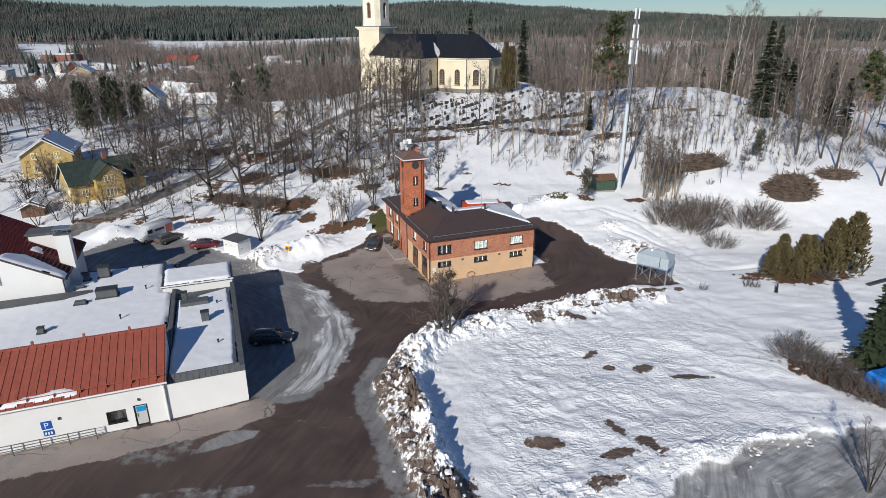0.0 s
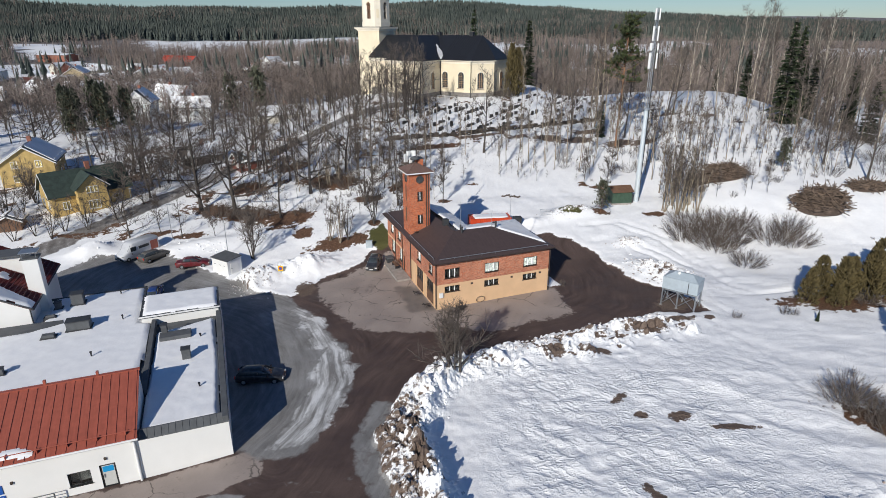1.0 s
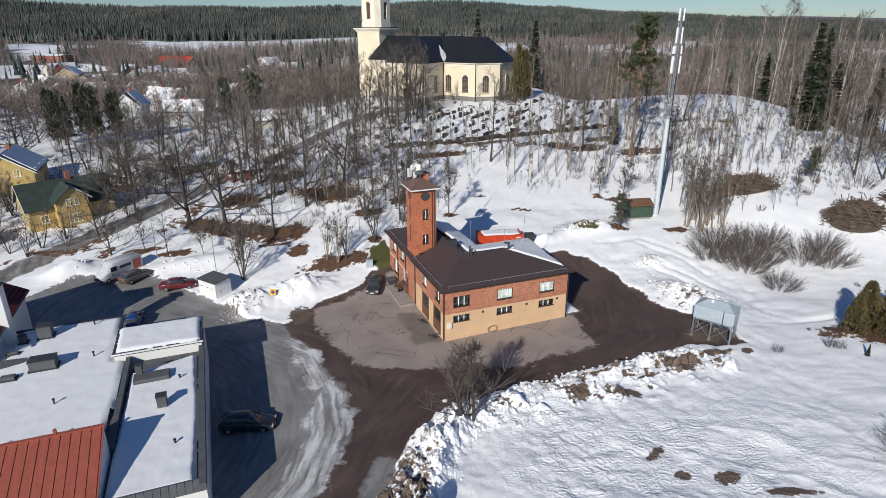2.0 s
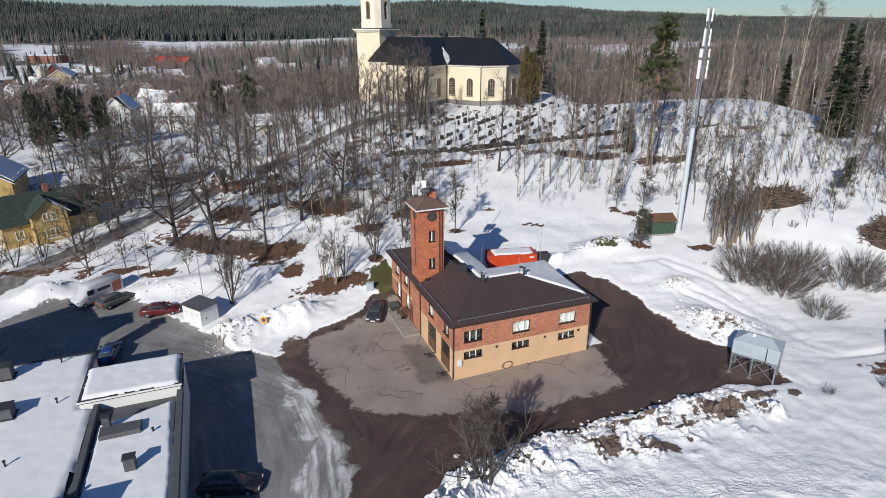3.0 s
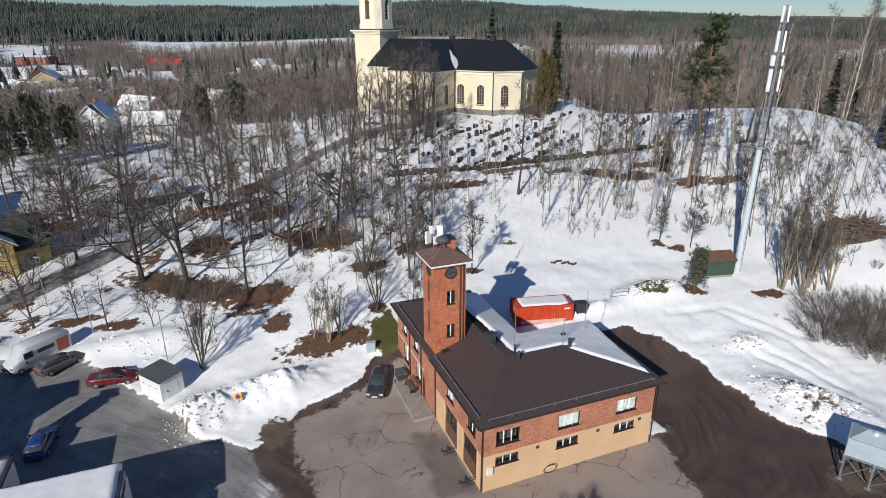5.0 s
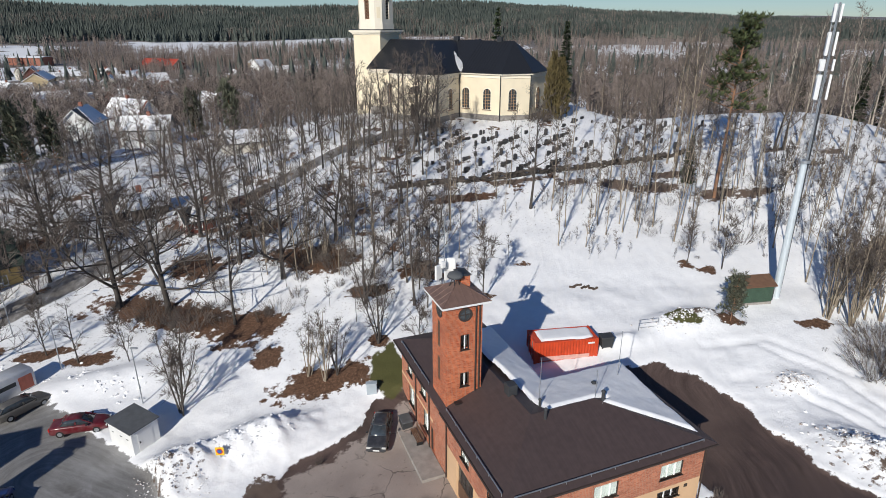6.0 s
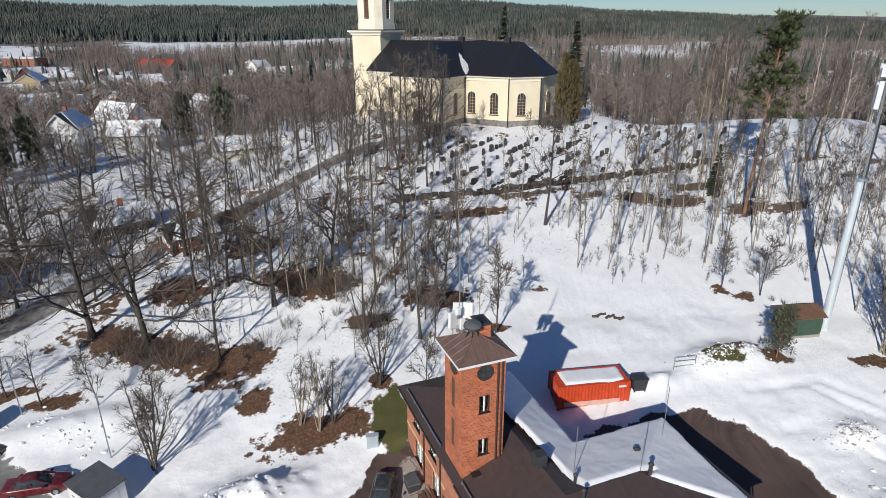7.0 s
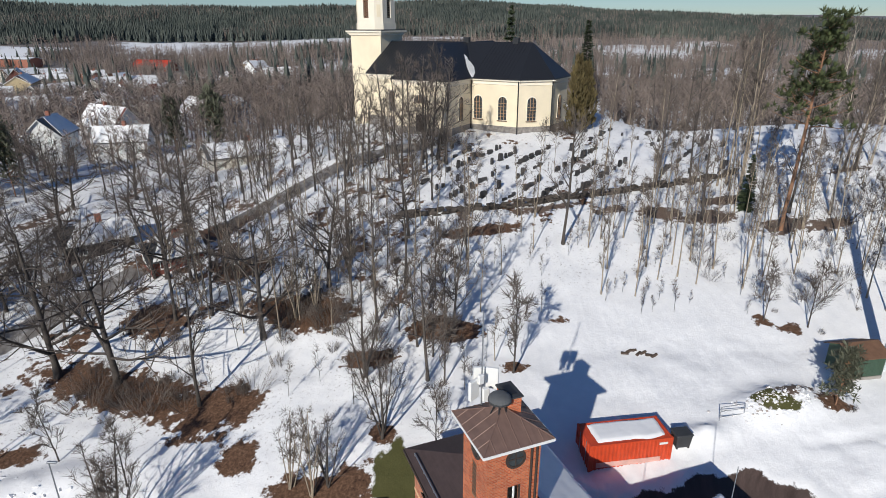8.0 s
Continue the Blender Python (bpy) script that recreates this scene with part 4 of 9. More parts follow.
slope_s = (TOP - e) / (half + OV)
slope_w = (TOP - e) / (wx + OV)
snow_guard((0.4, -OV + 0.35, e + 0.35 * slope_s), (SL - 0.4, -OV + 0.35, e + 0.35 * slope_s), 0.2)
snow_guard((-OV + 0.35, 0.4, e + 0.35 * slope_w), (-OV + 0.35, TOW - 0.4, e + 0.35 * slope_w), 0.2)
snow_guard((-OV + 0.35, TOW + 3.2, e + 0.35 * slope_w), (-OV + 0.35, WL - 0.6, e + 0.35 * slope_w), 0.2)
# snow that still lies on the shaded north and court slopes


def slope_snow(plane, outline, seed, deep=0.24, step=0.22):
    """A pad of snow on one roof slope. plane: height at (x, y); outline: plan points, whose edge is made uneven."""
    bm = bmesh.new()
    xs, ys = [p[0] for p in outline], [p[1] for p in outline]
    gx, gy = np.meshgrid(np.arange(min(xs) - 0.3, max(xs) + 0.3, step), np.arange(min(ys) - 0.3, max(ys) + 0.3, step))
    rag = 0.26 * (fbm(gx, gy, 1.3, 3, seed) - 0.5)
    d = inside(outline, gx, gy) + rag
    z = plane(gx, gy) - 0.05 + deep * ss(-0.05, 0.3, d) + 0.07 * (fbm(gx, gy, 0.9, 3, seed + 5) - 0.5)
    keep = d > -0.12
    grid = {}
    for i in range(gx.shape[0]):
        for j in range(gx.shape[1]):
            if keep[i, j]:
                grid[i, j] = bm.verts.new((gx[i, j], gy[i, j], z[i, j]))
    for i, j in grid:
        cell = [(i, j), (i, j + 1), (i + 1, j + 1), (i + 1, j)]
        if all(c in grid for c in cell):
            f = bm.faces.new([grid[c] for c in cell])
            f.smooth = True
    return bm


north_plane = lambda x, y: TOP - (y - half) * (TOP - e) / (SW_ + OV - half)
court_plane = lambda x, y: TOP - (x - wx) * (TOP - e) / (WING + OV - wx)
east_plane = lambda x, y: TOP - (x - r_e[0]) * (TOP - e) / (SL + OV - r_e[0])
part("roof_snow", slope_snow(lambda x, y: np.minimum(np.minimum(np.maximum(north_plane(x, y), court_plane(x, y)), east_plane(x, y)), TOP) + 0.075 * np.clip(y - half, 0, 6),
                             [(5.5, half + 0.1), (10.2, half + 0.05), (SL - half - 0.9, half - 0.3), (SL + OV - 0.5, 0.6), (SL + OV - 0.15, SW_ + OV - 0.1), (WING + OV - 0.1, SW_ + OV - 0.1), (WING + OV - 0.1, 18.8), (wx + 0.5, 16.5), (wx + 0.6, 12.0), (wx + 1.3, 8.6)], 5, step=0.12),
     MAT_SNOW, station, "thin sheet of old snow")
# pipes, chimney and aerials on the roof
for x, y, z, r, h in ((4.9, half - 0.5, TOP - 0.25, 0.11, 0.8), (9.6, half - 0.25, TOP - 0.15, 0.12, 0.75), (5.3, half + 0.9, TOP - 0.5, 0.09, 0.8), (10.4, half + 1.9, TOP - 0.9, 0.16, 0.7)):
    pipe = part("vent_pipe", tubed((x, y, z - 0.2), (x, y, z + h), r, n=10), MAT_DARK, station)
    part("pipe_cap", tubed((x, y, z + h - 0.02), (x, y, z + h + 0.1), r * 1.5, r * 0.5, n=10), MAT_DARK, pipe)
part("chimney", boxed(3.7, 4.4, 7.1, 7.8, TOP - 0.8, TOP + 0.7, 0.02), MAT_DARK, station, "dark sheet-clad chimney")
for x, y, h in ((5.5, 6.0, 3.6), (9.2, half + 0.1, 2.6), (13.2, half + 2.8, 3.4)):
    part("aerial", tubed((x, y, TOP - 1.2), (x, y, TOP + h - 0.4), 0.025, n=5), MAT_STEEL, station)
part("roof_ladder", boxed(0.5, 2.6, TOW - 0.55, TOW - 0.15, 6.55, 6.63), MAT_BLACK, station)

# ---- the hose tower ----
TX0, TX1, TY0, TY1, TTOP = 0.02, 2.72, TOW, TOW + 2.75, 14.25
tower = thing("hose_tower", STATION @ pose(0, 0, 0), "tall square red-brick hose-drying tower of the fire station", "tower")


def tower_face(a, b, holes, base):
    return part("tower_wall", facade(bmesh.new(), a, b, base, TTOP, holes, 0.3), MAT_BRICK, tower)


mid = 1.42
tower_face((TX0, TY0), (TX1, TY0), [(1.05, 1.75, 7.6, 8.75), (1.05, 1.75, 10.6, 11.8)], 0.0)
tower_face((TX0, TY1), (TX0, TY0), [(1.0, 1.55, 7.6, 9.6), (1.0, 1.55, 10.4, 12.5), (1.0, 1.55, 3.4, 5.6)], 0.0)
tower_face((TX1, TY0), (TX1, TY1), [], 5.0)
tower_face((TX1, TY1), (TX0, TY1), [(1.1, 1.8, 10.6, 11.8)], 5.0)
for z, h in ((7.6, 1.15), (10.6, 1.2)):
    glazing(tower, on_wall((TX0, TY0), (TX1, TY0), 1.4, z), 0.7, h, 1, deep=0.08)
glazing(tower, on_wall((TX1, TY1), (TX0, TY1), 1.45, 10.6), 0.7, 1.2, 0, deep=0.08)
for z, h in ((7.6, 2.0), (10.4, 2.1), (3.4, 2.2)):
    louvre = part("louvre", boxed(-0.275, 0.275, 0.06, 0.1, 0, h), MAT_BROWN, tower, "tall brown slatted louvre")
    louvre.matrix_basis = on_wall((TX0, TY1), (TX0, TY0), 1.275, z)
    for k in range(8):
        part("slat", boxed(-0.25, 0.25, 0.03, 0.06, h * (k + 0.2) / 8, h * (k + 0.8) / 8), MAT_WOOD, louvre)


def porthole(m):
    bm = bmesh.new()
    for k in range(24):
        a, b = k * math.tau / 24, (k + 1) * math.tau / 24
        for r0, r1, d0, d1 in ((0.40, 0.52, -0.05, 0.05),):
            ring = [(r * math.cos(t), d, r * math.sin(t)) for t in (a, b) for r in (r0, r1) for d in (d0, d1)]
            v = [bm.verts.new(p) for p in ring]
            for f in ((0, 1, 5, 4), (2, 6, 7, 3), (0, 4, 6, 2)):
                bm.faces.new([v[i] for i in f])
    bmesh.ops.remove_doubles(bm, verts=bm.verts, dist=0.002)
    hub = part("round_window", bm, MAT_BROWN, tower, "round window in a brick ring")
    hub.matrix_basis = m
    bm = bmesh.new()
    for k in range(28):
        a = k * math.tau / 28
        made = box(bmesh.new(), 0.53, 0.76, -0.018, 0.01, -0.045, 0.045)
        made.transform(Matrix.Rotation(-a, 4, "Y"))
        tmp = bpy.data.meshes.new("voussoir")
        made.to_mesh(tmp)
        made.free()
        bm.from_mesh(tmp)
        bpy.data.meshes.remove(tmp)
    part("brick_ring", bm, MAT_BRICK, hub)
    bm = bmesh.new()
    bmesh.ops.create_circle(bm, cap_ends=True, segments=24, radius=0.41, matrix=Matrix.Translation((0, -0.012, 0)) @ Matrix.Rotation(math.pi / 2, 4, "X"))
    part("pane", bm, MAT_DARKGLASS, hub)
    part("glazing_bar", boxed(-0.4, 0.4, -0.035, -0.014, -0.025, 0.025), MAT_BROWN, hub)
    part("glazing_bar", boxed(-0.025, 0.025, -0.035, -0.014, -0.4, 0.4), MAT_BROWN, hub)



porthole(on_wall((TX0, TY0), (TX1, TY0), 1.4, 13.35))
porthole(on_wall((TX0, TY1), (TX0, TY0), 1.45, 13.35))
# pyramid roof with standing seams and white fascia
o = 0.45
ZT = TTOP + 0.05
cx, cy, cz = (TX0 + TX1) / 2, (TY0 + TY1) / 2, ZT + 1.0
cor = [(TX0 - o, TY0 - o), (TX1 + o, TY0 - o), (TX1 + o, TY1 + o), (TX0 - o, TY1 + o)]
for (x0, y0), (x1, y1) in zip(cor, cor[1:] + cor[:1]):
    side = part("tower_roof", slab(bmesh.new(), [(x0, y0, ZT), (x1, y1, ZT), (cx, cy, cz)], 0.06), MAT_TOWER_ROOF, tower)
    for k in range(1, 6):
        s = k / 6
        p = Vector((x0, y0, ZT)).lerp(Vector((x1, y1, ZT)), s)
        up = 1 - abs(2 * s - 1)
        q = p + (Vector((cx, cy, cz)) - Vector(((x0 + x1) / 2, (y0 + y1) / 2, ZT))) * up
        part("seam", tubed(p + Vector((0, 0, 0.015)), q + Vector((0, 0, 0.015)), 0.022, n=4), MAT_TOWER_ROOF, side)
    part("ridge_seam", tubed((x0, y0, ZT + 0.01), (cx, cy, cz), 0.03, n=5), MAT_TOWER_ROOF, side)
part("tower_fascia", boxed(TX0 - o, TX1 + o, TY0 - o - 0.03, TY0 - o, ZT - 0.14, ZT - 0.005), MAT_FRAME_W, tower, "white-painted fascia board")
part("tower_fascia", boxed(TX0 - o - 0.03, TX0 - o, TY0 - o, TY1 + o, ZT - 0.14, ZT - 0.005), MAT_FRAME_W, tower)
part("tower_fascia", boxed(TX1 + o, TX1 + o + 0.03, TY0 - o, TY1 + o, ZT - 0.14, ZT - 0.005), MAT_FRAME_W, tower)
part("tower_soffit", boxed(TX0 - o, TX1 + o, TY0 - o, TY1 + o, ZT - 0.1, ZT - 0.07), MAT_WOOD, tower)
for x in (TX1 - 0.22, TX1 - 0.5):
    part("tower_pipe", tubed((x, TY0 - 0.06, 6.6), (x, TY0 - 0.06, ZT - 0.1), 0.03 if x < 2.2 else 0.055, n=6), MAT_BROWN, tower)
# brick flue beside the apex and the siren horn's hood
flue = part("flue", boxed(cx + 0.25, cx + 0.95, cy - 0.1, cy + 1.1, cz - 0.55, cz + 0.35, 0.01), MAT_BRICK, tower, "short brick flue with sheet cap")
part("flue_cap", boxed(cx + 0.18, cx + 1.02, cy - 0.17, cy + 1.17, cz + 0.35, cz + 0.43, 0.01), MAT_DARK, flue)
# black plate on the closed cap, painted as the shade inside the flue
part("flue_opening", boxed(cx + 0.4, cx + 0.8, cy + 0.1, cy + 0.9, cz + 0.435, cz + 0.445), MAT_BLACK, flue)
siren = thing("siren", STATION @ pose(cx - 0.15, cy, cz), "grey domed alarm siren on the tower roof", "siren")
bm = bmesh.new()
bmesh.ops.create_uvsphere(bm, u_segments=20, v_segments=10, radius=0.55, matrix=Matrix.Translation((0, 0, 0.45)) @ Matrix.Diagonal((1, 1, 0.55, 1)))
for v in bm.verts:
    v.co.z = max(v.co.z, 0.42)
part("dome", bm, MAT_GREY_ROOF, siren)
part("rim", tubed((0, 0, 0.36), (0, 0, 0.45), 0.56, n=20), MAT_DARK, siren)
for k in range(5):
    a = k * math.tau / 5 + 0.4
    part("strut", tubed((0.12 * math.cos(a), 0.12 * math.sin(a), 0.42), (0.42 * math.cos(a), 0.42 * math.sin(a), -0.32), 0.035, n=5), MAT_BLACK, siren)
# aerial pole with panels behind the tower
rig = thing("antenna_pole", STATION @ pose(TX0 + 1.0, TY1 + 0.15, 0), "slim steel antenna pole with white panel antennas", "antenna")
part("pole", tubed((0, 0, 10.5), (0, 0, 19.6), 0.05, 0.035, n=8), MAT_STEEL, rig)
for z in (12.0, 13.6):
    part("bracket", boxed(-0.05, 0.05, -0.3, 0.05, z, z + 0.08), MAT_STEEL, rig)
for x, y, turn, z, h, w in ((-0.55, -0.25, 25, 15.1, 1.05, 0.62), (0.55, 0.0, -35, 15.3, 1.15, 0.62), (0.1, 0.5, 160, 15.2, 1.1, 0.6), (0.0, -0.45, 5, 15.0, 0.7, 0.35), (-0.2, -0.3, 10, 15.9, 0.5, 0.3)):
    pan = part("panel", boxed(-w / 2, w / 2, -0.09, 0.09, 0, h, 0.03), MAT_FRAME_W, rig, "white panel antenna")
    pan.matrix_basis = pose(x, y, z, 0, 0, turn)
    part("arm", tubed((0, 0, h * 0.5), (-x * 0.8, 0.35, h * 0.5), 0.02, n=5), MAT_STEEL, pan)
part("dipole", tubed((0.22, 0, 16.9), (0.22, 0, 18.6), 0.018, n=5), MAT_STEEL, rig)
part("dipole_arm", tubed((0, 0, 17.3), (0.22, 0, 17.3), 0.015, n=5), MAT_STEEL, rig)

# ==== the long white service building with the red roof ====
WPOSE = pose(-18.5, 44.6, 0, 0, 0, 21.3)
wb = thing("service_building", WPOSE, "low white service building with red sheet roof and snowy flat roofs", "building")
G = -1.6
DOOR_AT, WINDOW_AT = 27.85, 25.95          # along the front from its west end
FRONT_HOLES = [(DOOR_AT - 0.55, DOOR_AT + 0.55, -1.2, 0.9), (WINDOW_AT - 0.75, WINDOW_AT + 0.75, -0.45, 0.75)]
part("front_wall", facade(bmesh.new(), (-36.7, 0.0), (-6.7, 0.0), G, 2.85, FRONT_HOLES, 0.25), MAT_WHITE, wb)
glazing(wb, on_wall((-36.7, 0), (-6.7, 0), WINDOW_AT, -0.45), 1.5, 1.2, 1, MAT_BLACK, MAT_BLACK)
entry = part("entrance_door", boxed(-0.55, 0.55, 0.08, 0.14, 0, 2.1), MAT_BLACK, wb, "black-framed glazed door with a blue poster")
entry.matrix_basis = on_wall((-36.7, 0), (-6.7, 0), DOOR_AT, -1.2)
part("door_pane", boxed(-0.4, 0.42, 0.06, 0.078, 0.15, 1.95), MAT_CURTAIN, entry)
part("poster", boxed(-0.36, 0.38, 0.045, 0.058, 1.4, 1.9), plain("poster_blue", (0.01, 0.30, 0.62), 0.4, vary=0.1), entry)
part("door_handle", boxed(-0.36, -0.30, 0.0, 0.045, 0.9, 1.25), MAT_STEEL, entry)
part("wall_lamp", boxed(-8.95, -8.8, -0.12, 0, 1.35, 1.55), MAT_LOGS, wb)
part("wall_lamp", boxed(-14.95, -14.8, -0.12, 0, 1.0, 1.2), MAT_LOGS, wb)
sign = part("parking_sign", boxed(-16.25, -15.5, -0.05, -0.01, 0.3, 1.05, 0.01), MAT_SIGNBLUE, wb, "blue parking sign with a white letter")
low = part("parking_sign", boxed(-16.2, -15.45, -0.05, -0.01, -0.35, 0.17, 0.01), MAT_SIGNBLUE, wb, "blue plate with three small white figures")
font = bpy.data.curves.new("letter", "FONT")
font.body, font.size, font.extrude, font.align_x = "P", 0.72, 0.004, "CENTER"
letter = new("letter", font)
font.materials.append(MAT_FRAME_W)
letter.parent = sign
letter.matrix_basis = pose(-15.87, -0.06, 0.43, 90, 0, 0)
for k in range(3):
    part("white_bar", boxed(-16.1 + 0.21 * k, -15.98 + 0.21 * k, -0.062, -0.052, -0.23, 0.03), MAT_FRAME_W, low)
# downpipe where the two fronts meet
part("downpipe", tubed((-6.78, -0.14, -1.25), (-6.78, -0.14, 2.5), 0.09, n=10), MAT_FRAME_W, wb, "white downpipe")
part("downpipe", tubed((-6.78, -0.14, 2.5), (-6.95, -0.4, 2.72), 0.09, n=10), MAT_FRAME_W, wb)
# ramp rail along the front
MAT_RAIL = plain("dull_zinc_railing", (0.17, 0.17, 0.165), 0.6, 0.2)
rail = thing("ramp_railing", WPOSE, "galvanised steel ramp railing along the white wall", "railing")
for k in range(9):
    u = -12.4 - k * 2.0
    part("post", tubed((u, -0.62, -1.5), (u, -0.62, -0.12), 0.05, n=6), MAT_RAIL, rail)
for z in (-0.15, -0.42, -0.68, -0.95):
    part("bar", tubed((-28.4, -0.62, z), (-12.4, -0.62, z), 0.03, n=6), MAT_RAIL, rail)
# red standing-seam slope
ev, rv, ez, rz_ = -0.45, 6.0, 2.95, 5.1
red = part("red_roof", slab(bmesh.new(), [(-36.7, ev, ez), (-6.45, ev, ez), (-6.45, rv, rz_), (-36.7, rv, rz_)], 0.1), MAT_RED_ROOF, wb, "rust-red standing-seam sheet roof")
for k in range(47):
    u = -6.6 - 0.64 * k
    part("seam", tubed((u, ev, ez + 0.02), (u, rv, rz_ + 0.02), 0.028, n=4), MAT_RED_ROOF, red)
part("ridge_cap", boxed(-36.7, -6.4, rv - 0.08, rv + 0.22, rz_ - 0.02, rz_ + 0.07), MAT_RED_ROOF, red)
part("snow_rail", tubed((-36.7, ev + 0.5, ez + 0.42), (-6.6, ev + 0.5, ez + 0.42), 0.035, n=6), MAT_RED_ROOF, red)
part("snow_rail", tubed((-36.7, ev + 0.62, ez + 0.32), (-6.6, ev + 0.62, ez + 0.32), 0.03, n=6), MAT_RED_ROOF, red)
for k in range(16):
    u = -7.2 - 1.9 * k
    part("rail_foot", boxed(u - 0.03, u + 0.03, ev + 0.4, ev + 0.7, ez + 0.1, ez + 0.42), MAT_RED_ROOF, red)
part("gutter", tubed((-36.7, ev - 0.07, ez - 0.1), (-6.4, ev - 0.07, ez - 0.1), 0.085, n=8), MAT_FRAME_W, wb, "white gutter")
for u in (-9.5, -13.2, -17.2, -21.6, -26.0):
    part("ridge_post", boxed(u - 0.09, u + 0.09, rv + 0.05, rv + 0.3, rz_, rz_ + 0.38), MAT_RED_ROOF, red)
bm = bmesh.new()
poly(bm, (-6.55, -0.0, G), (-6.55, rv + 0.2, G), (-6.55, rv + 0.2, rz_ - 0.08), (-6.55, ev, ez - 0.08), (-6.55, 0, ez - 0.08))
part("gable_cheek", bm, MAT_WHITE, wb)
part("back_wall", boxed(-36.7, -6.6, rv + 0.02, rv + 0.2, G, rz_ - 0.1), MAT_WHITE, wb)


def snow_pad(outline, z, seed, deep=0.24, step=0.16):
    """A pad of snow on a flat roof, with an uneven edge and top."""
    return slope_snow(lambda x, y: z - deep + 0.03 + 0 * x, outline, seed, deep, step)


# east flat block: walls, metal parapet, snow
part("front_wall", facade(bmesh.new(), (-6.7, 0.02), (0, 0.02), G, 2.45, [], 0.2), MAT_WHITE, wb)
part("east_wall", facade(bmesh.new(), (0, 0.02), (0, 25.0), G, 2.45, [], 0.2), MAT_WHITE, wb)
part("roof_deck", boxed(-6.5, -0.2, 0.2, 19.9, 2.1, 2.3), MAT_GREY_ROOF, wb)
clad = part("parapet", slab(bmesh.new(), [(-6.5, -0.06, 2.42), (0.06, -0.06, 2.42), (-0.42, 0.5, 2.95), (-6.5, 0.5, 2.95)], 0.05), MAT_GREY_ROOF, wb, "grey sheet-clad parapet with seams")
for k in range(13):
    u = -0.35 - 0.5 * k
    part("seam", tubed((u, -0.05, 2.45), (u, 0.5, 2.97), 0.02, n=4), MAT_GREY_ROOF, clad)
part("parapet", boxed(-0.45, 0.05, 0.0, 19.9, 2.44, 2.92, 0.03), MAT_GREY_ROOF, wb)
part("parapet", boxed(-6.72, -6.3, 6.2, 19.9, 2.3, 3.0, 0.03), MAT_GREY_ROOF, wb)
part("parapet", boxed(-6.5, -0.4, 0.5, 0.62, 2.3, 2.95), MAT_GREY_ROOF, wb)
part("roof_snow", snow_pad([(-6.4, 0.6), (-0.7, 0.6), (-0.45, 10.0), (-0.7, 19.0), (-3.4, 18.0), (-6.2, 17.3)], 2.75, 3, 0.4), MAT_SNOW, wb, "smooth white snow pad")
# raised block behind it
part("upper_wall", boxed(-7.7, -0.15, 20.0, 25.2, G, 3.2), MAT_WHITE, wb)
part("parapet", boxed(-7.85, -0.0, 19.85, 25.35, 3.2, 3.42, 0.03), MAT_DARK, wb)
part("white_edge", boxed(-7.9, 0.03, 19.8, 19.86, 3.3, 3.45), MAT_FRAME_W, wb)
part("roof_snow", snow_pad([(-7.6, 20.1), (-0.2, 20.1), (-0.2, 25.2), (-7.6, 25.2)], 3.66, 4), MAT_SNOW, wb)
# broad west flat roof
part("west_block", boxed(-36.7, -8.0, 6.3, 29.9, G, 2.55), MAT_WHITE, wb)
part("roof_edge", boxed(-36.75, -7.9, 29.75, 30.0, 2.5, 2.75), MAT_DARK, wb)
part("roof_edge", boxed(-8.1, -7.86, 25.3, 30.0, 2.5, 2.75), MAT_DARK, wb)
part("roof_snow", snow_pad([(-36.6, 6.3), (-7.7, 6.3), (-6.8, 13), (-6.8, 19.8), (-7.9, 20.2), (-8.05, 29.85), (-17.2, 29.85), (-17.2, 24.6), (-18.0, 22.0), (-36.6, 21.0)], 2.85, 11, 0.3, 0.3), MAT_SNOW, wb)
part("roof_link", boxed(-8.05, -6.6, 6.3, 19.9, 2.0, 2.5), MAT_GREY_ROOF, wb)
bm = slab(bmesh.new(), [(-36.6, 20.6, 2.87), (-18.0, 21.6, 2.87), (-15.2, 22.6, 2.87), (-15.4, 23.4, 2.87), (-18.0, 23.6, 2.87), (-36.6, 23.6, 2.87)], 0.1)
part("bare_felt", bm, MAT_GREY_ROOF, wb, "bare dark roofing felt")
# roof fittings stand on the flat roofs
def roof_hood(u, v, z, w, d, h, cap=True, label="grey sheet-metal roof ventilation hood"):
    hood = thing("roof_hood", WPOSE @ pose(u, v, z), label, "roof vent", "hoods on the flat roofs")
    part("body", boxed(-w / 2, w / 2, -d / 2, d / 2, -0.3, h, 0.03), MAT_GREY_ROOF, hood)
    if cap:
        part("cap", boxed(-w / 2 - 0.06, w / 2 + 0.06, -d / 2 - 0.06, d / 2 + 0.06, h, h + 0.08, 0.02), MAT_DARK, hood)
    part("curb", boxed(-w / 2 - 0.15, w / 2 + 0.15, -d / 2 - 0.15, d / 2 + 0.15, -0.3, 0.06, 0.02), MAT_DARK, hood)
    return hood


roof_hood(-13.5, 20.9, 2.85, 2.1, 1.2, 0.9)
roof_hood(-14.6, 27.5, 2.85, 1.2, 1.1, 1.2)
roof_hood(-16.0, 19.7, 2.85, 1.1, 0.6, 0.35, False)
roof_hood(-4.3, 15.6, 2.55, 2.9, 1.3, 0.55, False)
roof_hood(-5.3, 16.4, 2.55, 0.55, 0.6, 1.3)
roof_hood(-3.2, 10.9, 2.55, 0.75, 0.7, 1.15)
roof_hood(-18.5, 13.6, 2.85, 0.55, 0.5, 0.55)
roof_hood(-16.4, 26.8, 2.85, 0.6, 0.6, 0.7)
roof_hood(-16.8, 24.6, 2.85, 0.9, 0.3, 0.25, False)


